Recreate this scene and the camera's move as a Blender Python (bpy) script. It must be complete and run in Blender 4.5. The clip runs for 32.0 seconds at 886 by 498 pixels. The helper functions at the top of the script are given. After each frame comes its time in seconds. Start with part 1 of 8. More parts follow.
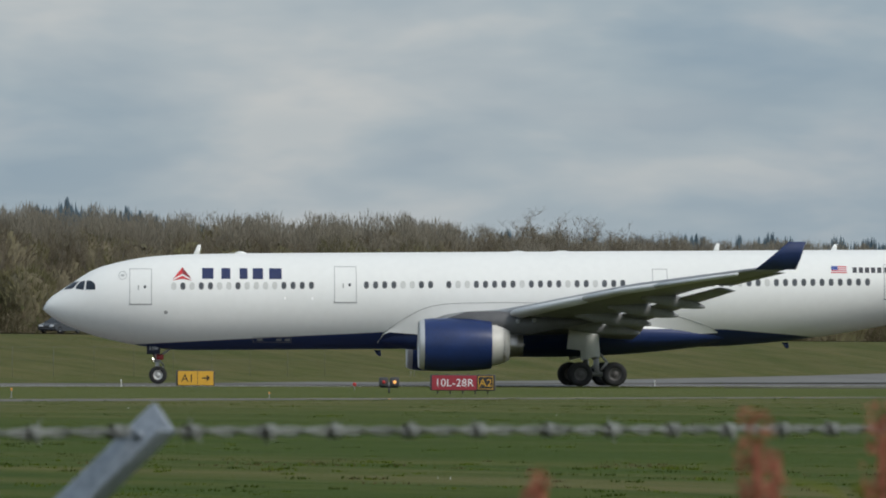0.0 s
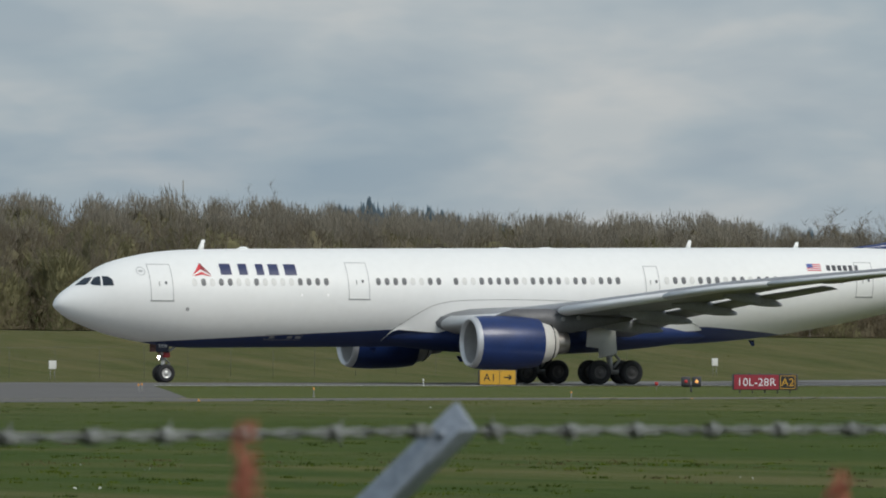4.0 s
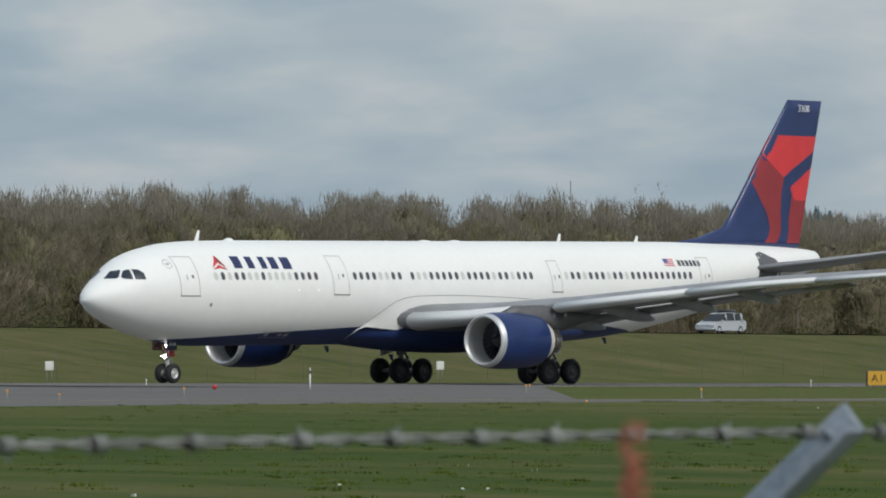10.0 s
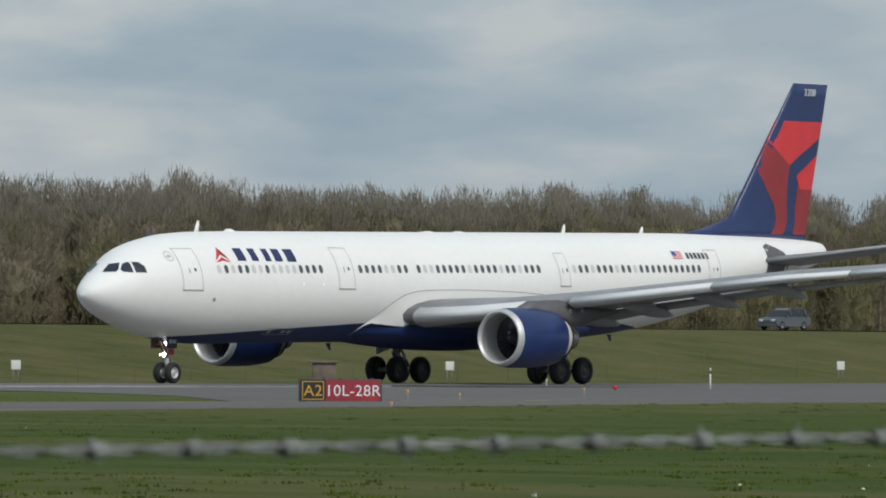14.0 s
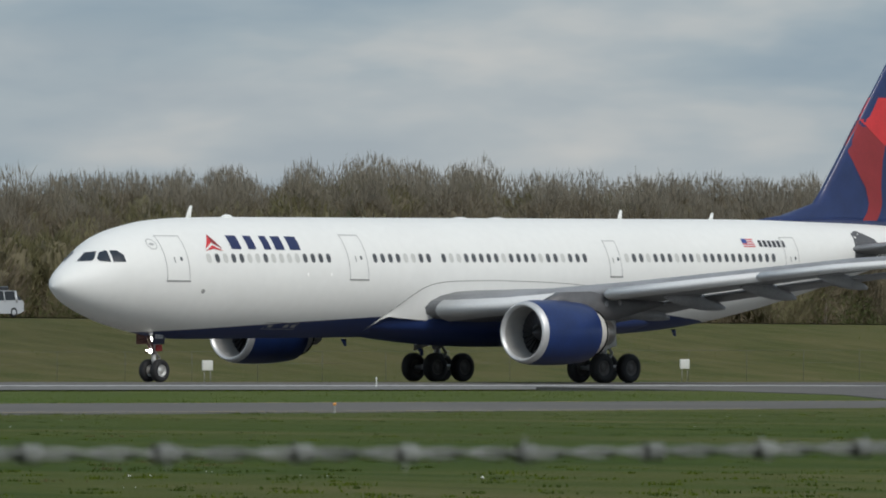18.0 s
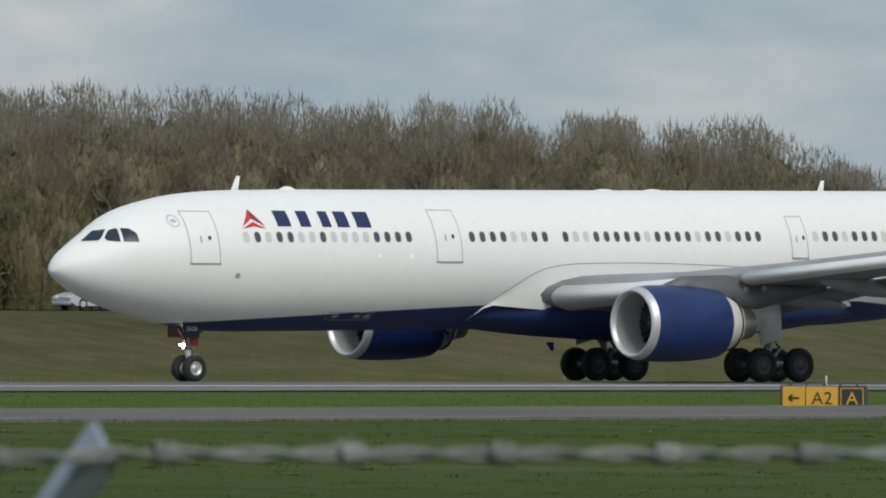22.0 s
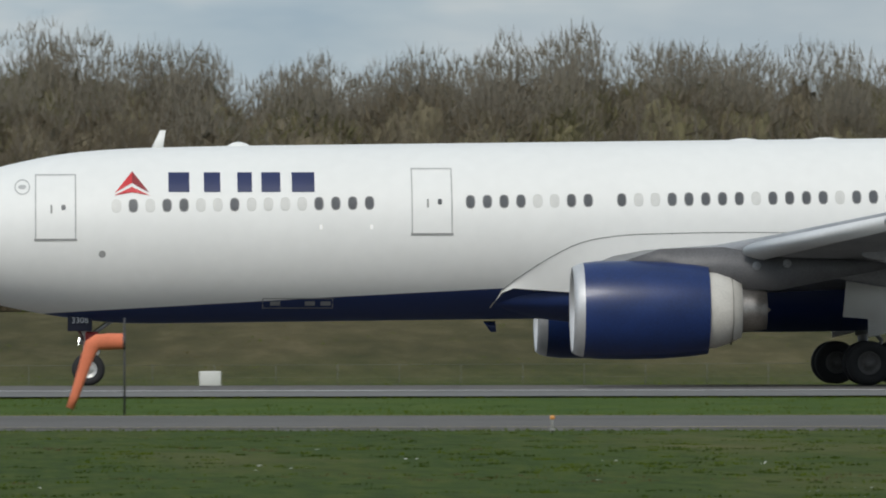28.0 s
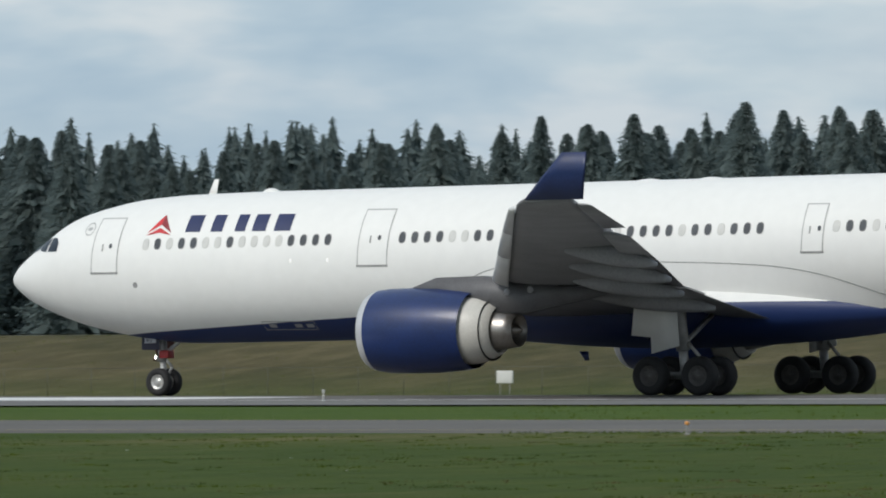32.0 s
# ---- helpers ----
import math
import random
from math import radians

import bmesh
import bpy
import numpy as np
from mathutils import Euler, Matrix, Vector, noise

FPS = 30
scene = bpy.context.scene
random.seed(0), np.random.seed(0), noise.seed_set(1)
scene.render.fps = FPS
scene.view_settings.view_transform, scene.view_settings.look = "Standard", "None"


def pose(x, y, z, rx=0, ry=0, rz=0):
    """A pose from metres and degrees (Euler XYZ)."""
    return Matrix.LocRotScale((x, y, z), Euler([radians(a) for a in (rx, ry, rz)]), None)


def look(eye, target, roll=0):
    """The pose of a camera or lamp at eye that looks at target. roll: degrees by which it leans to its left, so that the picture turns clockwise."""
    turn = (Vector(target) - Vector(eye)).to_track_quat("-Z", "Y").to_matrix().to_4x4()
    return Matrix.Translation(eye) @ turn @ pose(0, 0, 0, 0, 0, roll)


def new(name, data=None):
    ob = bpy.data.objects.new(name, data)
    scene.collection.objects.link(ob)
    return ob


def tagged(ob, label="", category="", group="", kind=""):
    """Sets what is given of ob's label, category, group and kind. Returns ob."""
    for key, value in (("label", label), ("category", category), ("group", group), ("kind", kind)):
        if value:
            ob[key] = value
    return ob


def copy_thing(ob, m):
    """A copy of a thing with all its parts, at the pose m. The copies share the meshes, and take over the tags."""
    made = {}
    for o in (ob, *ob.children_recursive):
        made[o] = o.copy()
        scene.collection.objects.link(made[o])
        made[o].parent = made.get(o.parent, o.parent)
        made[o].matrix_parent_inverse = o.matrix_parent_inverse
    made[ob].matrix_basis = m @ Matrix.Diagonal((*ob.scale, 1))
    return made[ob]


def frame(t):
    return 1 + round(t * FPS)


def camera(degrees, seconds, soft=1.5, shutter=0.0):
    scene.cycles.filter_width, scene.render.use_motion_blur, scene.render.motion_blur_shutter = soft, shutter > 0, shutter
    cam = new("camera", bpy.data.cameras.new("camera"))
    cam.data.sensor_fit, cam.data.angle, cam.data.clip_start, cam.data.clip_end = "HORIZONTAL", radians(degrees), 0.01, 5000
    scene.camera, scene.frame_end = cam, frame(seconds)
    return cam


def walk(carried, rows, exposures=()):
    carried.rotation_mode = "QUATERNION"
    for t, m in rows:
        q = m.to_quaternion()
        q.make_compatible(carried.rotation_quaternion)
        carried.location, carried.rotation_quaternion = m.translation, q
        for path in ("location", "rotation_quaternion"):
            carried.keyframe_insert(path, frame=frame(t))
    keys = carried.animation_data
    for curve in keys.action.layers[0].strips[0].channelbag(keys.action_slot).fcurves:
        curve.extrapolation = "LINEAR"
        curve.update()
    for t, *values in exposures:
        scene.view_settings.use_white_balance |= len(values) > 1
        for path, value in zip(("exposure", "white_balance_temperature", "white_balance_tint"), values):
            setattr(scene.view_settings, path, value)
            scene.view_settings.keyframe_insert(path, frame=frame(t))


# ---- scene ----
import collections
import itertools

EYE = (0.0, 0.0, 1.38)
# pan east of the runway's normal, upward tilt and lean, in degrees
CAMERA_ROWS = [
    (0, 59.790, 0.7579, 0.287),
    (0.5, 59.497, 0.7637, 0.286),
    (1, 59.201, 0.7599, 0.284),
    (1.5, 58.927, 0.7604, 0.283),
    (2, 58.699, 0.7537, 0.282),
    (2.5, 58.479, 0.7562, 0.280),
    (4.5, 57.472, 0.7387, 0.275),
    (5, 57.164, 0.7371, 0.274),
    (5.5, 56.898, 0.7360, 0.272),
    (6, 56.678, 0.7371, 0.271),
    (6.5, 56.484, 0.7386, 0.270),
    (7, 56.309, 0.7369, 0.269),
    (7.5, 56.081, 0.7378, 0.268),
    (8, 55.872, 0.7361, 0.267),
    (8.5, 55.697, 0.7339, 0.266),
    (9, 55.534, 0.7367, 0.265),
    (9.5, 55.344, 0.7359, 0.264),
    (10, 55.154, 0.7364, 0.263),
    (10.5, 54.903, 0.7344, 0.262),
    (11, 54.633, 0.7307, 0.260),
    (11.5, 54.337, 0.7314, 0.259),
    (12, 53.983, 0.7309, 0.257),
    (12.5, 53.603, 0.7291, 0.255),
    (13, 53.242, 0.7281, 0.253),
    (13.5, 52.878, 0.7290, 0.251),
    (14, 52.463, 0.7251, 0.249),
    (14.5, 52.057, 0.7254, 0.246),
    (16.5, 50.017, 0.7112, 0.237),
    (17, 49.397, 0.7056, 0.234),
    (17.5, 48.706, 0.7024, 0.230),
    (18, 47.969, 0.7006, 0.225),
    (18.5, 47.129, 0.6984, 0.220),
    (19, 46.107, 0.6914, 0.214),
    (19.5, 45.066, 0.6845, 0.208),
    (20, 43.869, 0.6812, 0.201),
    (20.5, 42.542, 0.6747, 0.193),
    (21, 41.125, 0.6715, 0.184),
    (21.5, 39.510, 0.6664, 0.174),
    (22, 37.770, 0.6618, 0.163),
    (22.5, 35.972, 0.6674, 0.151),
    (23, 34.016, 0.6707, 0.138),
    (23.5, 31.869, 0.6502, 0.124),
    (24, 29.501, 0.6454, 0.108),
    (24.5, 26.830, 0.6504, 0.090),
    (26.5, 14.221, 0.6253, 0.002),
    (27, 10.569, 0.6216, -0.024),
    (27.5, 6.762, 0.6211, -0.051),
    (28, 2.810, 0.6252, -0.078),
    (28.5, -1.081, 0.6285, -0.105),
    (29, -5.322, 0.6379, -0.133),
    (29.5, -9.661, 0.6573, -0.162),
    (30, -14.001, 0.6737, -0.189),
    (30.5, -18.298, 0.6937, -0.215),
    (31, -22.486, 0.7112, -0.240),
    (31.5, -26.521, 0.7242, -0.262),
    (32, -30.439, 0.7331, -0.282),
]
JET_ROWS = [
    (0, 421.69, 264.75, -57.48),
    (0.5, 419.22, 265.98, -54.46),
    (1, 416.73, 267.07, -51.47),
    (1.5, 414.16, 268.10, -48.53),
    (2, 411.56, 268.99, -45.63),
    (2.5, 408.91, 269.78, -42.76),
    (4.5, 398.44, 272.20, -32.65),
    (5, 395.57, 272.47, -29.88),
    (5.5, 392.71, 272.61, -27.11),
    (6, 389.75, 272.68, -24.40),
    (6.5, 386.71, 272.68, -21.75),
    (7, 383.60, 272.56, -19.07),
    (7.5, 380.44, 272.31, -16.39),
    (8, 377.15, 271.99, -13.78),
    (8.5, 373.73, 271.62, -11.30),
    (9, 370.22, 271.24, -9.05),
    (9.5, 366.66, 270.84, -7.06),
    (10, 362.97, 270.47, -5.31),
    (10.5, 359.10, 270.20, -3.97),
    (11, 355.12, 270.03, -3.06),
    (11.5, 351.08, 269.86, -2.31),
    (12, 346.85, 269.74, -1.70),
    (12.5, 342.44, 269.66, -1.22),
    (13, 338.00, 269.55, -0.41),
    (13.5, 333.28, 269.58, -0.41),
    (14, 328.38, 269.62, -0.41),
    (14.5, 323.32, 269.65, -0.41),
    (16.5, 302.88, 271.96, 0.00),
    (17, 297.00, 271.96, 0.00),
    (17.5, 289.70, 271.96, 0.00),
    (18, 281.93, 271.96, 0.00),
    (18.5, 274.12, 271.96, 0.00),
    (19, 264.56, 271.96, 0.00),
    (19.5, 255.00, 271.96, 0.00),
    (20, 244.81, 271.96, 0.00),
    (20.5, 234.04, 271.96, 0.00),
    (21, 222.64, 271.96, 0.00),
    (21.5, 210.64, 271.96, 0.00),
    (22, 198.05, 271.96, 0.00),
    (22.5, 184.86, 271.96, 0.00),
    (23, 170.90, 271.96, 0.00),
    (23.5, 156.27, 271.96, 0.00),
    (24, 141.20, 271.96, 0.00),
    (24.5, 125.91, 271.96, 0.00),
    (26.5, 58.69, 271.96, 0.00),
    (27, 40.25, 271.96, 0.00),
    (27.5, 21.40, 271.96, 0.00),
    (28, 2.02, 271.96, 0.00),
    (28.5, -16.37, 271.96, 0.00),
    (29, -36.80, 271.96, 0.00),
    (29.5, -58.62, 271.96, 0.00),
    (30, -80.78, 271.96, 0.00),
    (30.5, -102.70, 271.96, 0.00),
    (31, -125.18, 271.96, 0.00),
    (31.5, -148.32, 271.96, 0.00),
    (32, -172.04, 271.96, 0.00),
]


def view_pose(pan, tilt, lean):
    a, b = radians(pan), radians(tilt)
    way = Vector((math.sin(a) * math.cos(b), math.cos(a) * math.cos(b), math.sin(b)))
    return look(EYE, Vector(EYE) + way * 100.0, lean)


cam = camera(5.953, 32.0, soft=1.9, shutter=0.06)
cam.data.dof.use_dof = True
cam.data.dof.focus_distance = 300.0
cam.data.dof.aperture_fstop = 50.0
walk(cam, [(t, view_pose(p, b, l)) for t, p, b, l in CAMERA_ROWS],
     exposures=[(0.0, -0.08), (5.0, -0.1), (11.0, 0.0), (14.5, -0.04), (18.0, -0.14), (21.0, -0.15), (22.0, -0.08), (23.0, 0.02), (24.5, -0.08), (27.0, -0.1), (28.0, -0.14), (29.3, -0.28), (30.0, -0.22), (31.0, -0.08), (32.0, -0.03)])

# ---- daylight: broken cloud over a pale blue sky ----
SUN_ELEVATION, SUN_AZIMUTH = 42.0, 195.0      # azimuth clockwise from +y
world = bpy.data.worlds.new("overcast_sky")
scene.world = world
world.use_nodes = True
wt = world.node_tree
wt.nodes.clear()
w_out = wt.nodes.new("ShaderNodeOutputWorld")
w_bg = wt.nodes.new("ShaderNodeBackground")
w_sky = wt.nodes.new("ShaderNodeTexSky")
w_sky.sky_type = "NISHITA"
w_sky.sun_disc = False
w_sky.sun_elevation = radians(SUN_ELEVATION)
w_sky.sun_rotation = radians(SUN_AZIMUTH)
w_sky.air_density, w_sky.dust_density, w_sky.ozone_density = 1.0, 1.0, 1.0
w_co = wt.nodes.new("ShaderNodeTexCoord")


def w_mapping(scale, offset):
    n = wt.nodes.new("ShaderNodeMapping")
    n.inputs["Scale"].default_value = scale
    n.inputs["Location"].default_value = offset
    wt.links.new(w_co.outputs["Generated"], n.inputs["Vector"])
    return n


def w_noise(mapping, scale, detail, rough, distortion=0.0):
    n = wt.nodes.new("ShaderNodeTexNoise")
    n.inputs["Scale"].default_value = scale
    n.inputs["Detail"].default_value = detail
    n.inputs["Roughness"].default_value = rough
    n.inputs["Distortion"].default_value = distortion
    wt.links.new(mapping.outputs["Vector"], n.inputs["Vector"])
    return n


def w_ramp(source, stops):
    n = wt.nodes.new("ShaderNodeValToRGB")
    el = n.color_ramp.elements
    while len(el) < len(stops):
        el.new(0.5)
    for e, (p, c) in zip(el, stops):
        e.position, e.color = p, (*c, 1)
    wt.links.new(source, n.inputs["Fac"])
    return n


def w_mix(fac, a, b):
    n = wt.nodes.new("ShaderNodeMix")
    n.data_type = "RGBA"
    if isinstance(fac, float):
        n.inputs["Factor"].default_value = fac
    else:
        wt.links.new(fac, n.inputs["Factor"])
    wt.links.new(a, n.inputs[6])
    wt.links.new(b, n.inputs[7])
    return n.outputs[2]


w_gain = wt.nodes.new("ShaderNodeVectorMath")
w_gain.operation = "SCALE"
w_gain.inputs["Scale"].default_value = 0.85
wt.links.new(w_sky.outputs["Color"], w_gain.inputs[0])
banks = w_noise(w_mapping((11, 11, 46), (3.1, 0.4, 1.3)), 1.0, 3.0, 0.45, 0.0)
puffs = w_noise(w_mapping((30, 30, 95), (0.7, 5.2, 0.1)), 1.0, 4.0, 0.5, 0.1)
base = w_ramp(banks.outputs["Fac"], [(0.36, (2.35, 3.45, 4.6)), (0.48, (3.5, 4.4, 5.15)), (0.60, (5.1, 5.5, 5.85))])
tops = w_ramp(puffs.outputs["Fac"], [(0.38, (2.6, 3.5, 4.4)), (0.52, (3.95, 4.65, 5.2)), (0.66, (6.3, 6.3, 6.2))])
cloud = w_mix(0.5, base.outputs["Color"], tops.outputs["Color"])
# the cloud thins towards the west
w_sep = wt.nodes.new("ShaderNodeSeparateXYZ")
wt.links.new(w_co.outputs["Generated"], w_sep.inputs[0])
w_west = wt.nodes.new("ShaderNodeMapRange")
w_west.inputs["From Min"].default_value, w_west.inputs["From Max"].default_value = 0.4, -0.5
w_west.inputs["To Min"].default_value, w_west.inputs["To Max"].default_value = 1.0, 1.4
wt.links.new(w_sep.outputs["X"], w_west.inputs["Value"])
w_bright = wt.nodes.new("ShaderNodeVectorMath")
w_bright.operation = "SCALE"
wt.links.new(w_mix(0.86, w_gain.outputs["Vector"], cloud), w_bright.inputs[0])
wt.links.new(w_west.outputs["Result"], w_bright.inputs["Scale"])
wt.links.new(w_bright.outputs["Vector"], w_bg.inputs["Color"])
w_bg.inputs["Strength"].default_value = 0.1
wt.links.new(w_bg.outputs["Background"], w_out.inputs["Surface"])

sun = new("sun", bpy.data.lights.new("sun", "SUN"))
sun.data.energy, sun.data.angle, sun.data.color = 2.1, radians(20), (1.0, 0.965, 0.91)
_e, _a = radians(SUN_ELEVATION), radians(SUN_AZIMUTH)
sun_way = Vector((math.sin(_a) * math.cos(_e), math.cos(_a) * math.cos(_e), math.sin(_e)))
sun.matrix_world = look(sun_way * 200, (0, 0, 0))
scene.view_settings.exposure = 0.0

# ---- materials ----


def material(name, colour, rough=0.6, metal=0.0, vary=0.12, scale=1.0, bump=0.0, bump_scale=None, coat=0.0,
             tint=None, emit=0.0, per_object=0.0):
    """Principled surface with two scales of tone variation and optional relief. scale: metres of the larger variation."""
    m = bpy.data.materials.new(name)
    m.use_nodes = True
    nt = m.node_tree
    b = nt.nodes["Principled BSDF"]
    b.inputs["Roughness"].default_value = rough
    b.inputs["Metallic"].default_value = metal
    b.inputs["Coat Weight"].default_value = coat
    b.inputs["Coat Roughness"].default_value = 0.12
    co = nt.nodes.new("ShaderNodeTexCoord")
    big = nt.nodes.new("ShaderNodeTexNoise")
    big.inputs["Scale"].default_value = 1.0 / scale
    big.inputs["Detail"].default_value = 4.0
    small = nt.nodes.new("ShaderNodeTexNoise")
    small.inputs["Scale"].default_value = 14.0 / scale
    small.inputs["Detail"].default_value = 6.0
    for n in (big, small):
        nt.links.new(co.outputs["Object"], n.inputs["Vector"])
    add = nt.nodes.new("ShaderNodeMath")
    add.operation = "ADD"
    nt.links.new(big.outputs["Fac"], add.inputs[0])
    nt.links.new(small.outputs["Fac"], add.inputs[1])
    last = add.outputs[0]
    if per_object:
        info = nt.nodes.new("ShaderNodeObjectInfo")
        mul = nt.nodes.new("ShaderNodeMath")
        mul.operation = "MULTIPLY_ADD"
        mul.inputs[1].default_value = per_object
        nt.links.new(info.outputs["Random"], mul.inputs[0])
        nt.links.new(last, mul.inputs[2])
        last = mul.outputs[0]
    ramp = nt.nodes.new("ShaderNodeMapRange")
    ramp.inputs["From Min"].default_value = 0.7
    ramp.inputs["From Max"].default_value = 1.3 + per_object
    nt.links.new(last, ramp.inputs["Value"])
    mix = nt.nodes.new("ShaderNodeMix")
    mix.data_type = "RGBA"
    lo = tuple(max(0.0, c * (1 - vary)) for c in colour)
    hi = tuple(min(1.0, c * (1 + vary)) for c in colour) if tint is None else tint
    mix.inputs[6].default_value = (*lo, 1)
    mix.inputs[7].default_value = (*hi, 1)
    nt.links.new(ramp.outputs["Result"], mix.inputs["Factor"])
    nt.links.new(mix.outputs[2], b.inputs["Base Color"])
    if bump:
        rel = nt.nodes.new("ShaderNodeTexNoise")
        rel.inputs["Scale"].default_value = bump_scale or 20.0
        rel.inputs["Detail"].default_value = 5.0
        nt.links.new(co.outputs["Object"], rel.inputs["Vector"])
        bp = nt.nodes.new("ShaderNodeBump")
        bp.inputs["Strength"].default_value = bump
        bp.inputs["Distance"].default_value = 0.02
        nt.links.new(rel.outputs["Fac"], bp.inputs["Height"])
        nt.links.new(bp.outputs["Normal"], b.inputs["Normal"])
    if emit:
        b.inputs["Emission Color"].default_value = (*colour, 1)
        b.inputs["Emission Strength"].default_value = emit
    return m


NAVY = (0.010, 0.028, 0.115)
white_paint = material("white_aircraft_paint", (0.83, 0.83, 0.80), 0.52, vary=0.025, scale=6.0)
jet_white = material("clean_white_paint", (0.80, 0.82, 0.84), 0.3, vary=0.04, scale=3.0, coat=0.25)
wing_grey = material("wing_grey_paint", (0.27, 0.275, 0.285), 0.45, vary=0.2, scale=1.2)
slat_grey = material("pale_slat_paint", (0.66, 0.67, 0.67), 0.4, vary=0.06, scale=1.5)
under_grey = material("fairing_grey_paint", (0.30, 0.305, 0.31), 0.45, vary=0.18, scale=0.8)
navy_paint = material("navy_paint", NAVY, 0.36, vary=0.25, scale=1.0, coat=0.12)
gloss_navy = material("glossy_navy_cowl_paint", (0.009, 0.022, 0.105), 0.2, vary=0.15, scale=1.5, coat=0.6)
dark_metal = material("sooty_nozzle_metal", (0.16, 0.15, 0.14), 0.35, 0.9, vary=0.3, scale=0.5)
fin_navy = material("fin_navy_paint", (0.018, 0.034, 0.115), 0.35, vary=0.2, scale=1.0, coat=0.2)
fin_red = material("bright_red_paint", (0.62, 0.035, 0.04), 0.4, vary=0.12, scale=1.0, coat=0.2)
fin_dark_red = material("dark_red_paint", (0.27, 0.025, 0.03), 0.4, vary=0.15, scale=1.0, coat=0.2)
sky_blue = material("light_blue_paint", (0.12, 0.36, 0.72), 0.35, vary=0.1, scale=1.0, coat=0.2)
mid_blue = material("mid_blue_paint", (0.045, 0.17, 0.50), 0.35, vary=0.1, scale=1.0, coat=0.2)
bare_metal = material("bare_aluminium", (0.62, 0.62, 0.62), 0.45, 0.5, vary=0.1, scale=0.6)
hot_metal = material("heat_stained_nozzle_metal", (0.34, 0.32, 0.30), 0.38, 0.9, vary=0.3, scale=0.5)
nozzle_grey = material("pale_grey_cowl", (0.60, 0.58, 0.53), 0.45, vary=0.12, scale=0.7)
duct_grey = material("grey_inlet_lining", (0.36, 0.355, 0.34), 0.6, vary=0.12, scale=0.5)
pylon_grey = material("dark_pylon_grey", (0.11, 0.11, 0.115), 0.5, vary=0.2, scale=0.8)
gear_metal = material("gear_leg_grey", (0.42, 0.42, 0.41), 0.45, 0.3, vary=0.25, scale=0.3)
gear_maroon = material("maroon_brown_gear_paint", (0.11, 0.05, 0.045), 0.5, vary=0.25, scale=0.3)
gear_door_navy = material("dark_gear_door_paint", (0.012, 0.014, 0.035), 0.5, vary=0.2, scale=0.4)
gear_red = material("red_gear_parts", (0.35, 0.03, 0.03), 0.5, vary=0.2, scale=0.3)
rubber = material("black_rubber", (0.018, 0.018, 0.019), 0.75, vary=0.35, scale=0.3, bump=0.2)
rim_metal = material("pale_wheel_rim", (0.55, 0.55, 0.53), 0.4, 0.5, vary=0.2, scale=0.2)
# near-black for the shade inside openings, painted on flat discs and patches
dark_void = material("void_shade_dark", (0.015, 0.015, 0.016), 0.8, vary=0.4, scale=0.5)
fan_metal = material("fan_blade_metal", (0.10, 0.10, 0.11), 0.4, 0.8, vary=0.2, scale=0.2)
window_glass = material("dark_cabin_window", (0.085, 0.092, 0.102), 0.12, vary=0.3, scale=0.2, per_object=0.4)
window_grey = material("grey_cabin_window", (0.17, 0.185, 0.205), 0.2, vary=0.3, scale=0.2, per_object=0.4)
window_shade = material("closed_window_shade", (0.60, 0.60, 0.57), 0.4, vary=0.08, scale=0.2)
cockpit_glass = material("cockpit_glass", (0.03, 0.04, 0.055), 0.16, vary=0.25, scale=0.6)
seam_grey = material("panel_seam_grey", (0.30, 0.30, 0.29), 0.6, vary=0.2, scale=0.3)
seam_pale = material("pale_door_seam", (0.46, 0.46, 0.45), 0.6, vary=0.2, scale=0.3)
seam_navy = material("navy_door_outline", (0.02, 0.03, 0.08), 0.5, vary=0.2, scale=0.3)
letter_navy = material("navy_letter_film", (0.02, 0.03, 0.10), 0.4, vary=0.1, scale=0.5)
letter_blue = material("blue_letter_film", (0.05, 0.09, 0.32), 0.4, vary=0.1, scale=0.5)
letter_white = material("white_letter_film", (0.75, 0.76, 0.78), 0.4, vary=0.05, scale=0.5)
letter_dark = material("charcoal_letter_film", (0.05, 0.05, 0.06), 0.5, vary=0.1, scale=0.5)
skin_lamp = material("lit_skin_lamp", (1.0, 0.98, 0.94), 0.3, vary=0.0, emit=0.25)
lamp_glow = material("lit_landing_lamp", (1.0, 0.97, 0.9), 0.3, vary=0.0, emit=14.0)


for pane in (window_glass, window_grey, cockpit_glass):
    pane.node_tree.nodes["Principled BSDF"].inputs["Specular IOR Level"].default_value = 0.2
    pane.node_tree.nodes["Principled BSDF"].inputs["Roughness"].default_value = 0.3


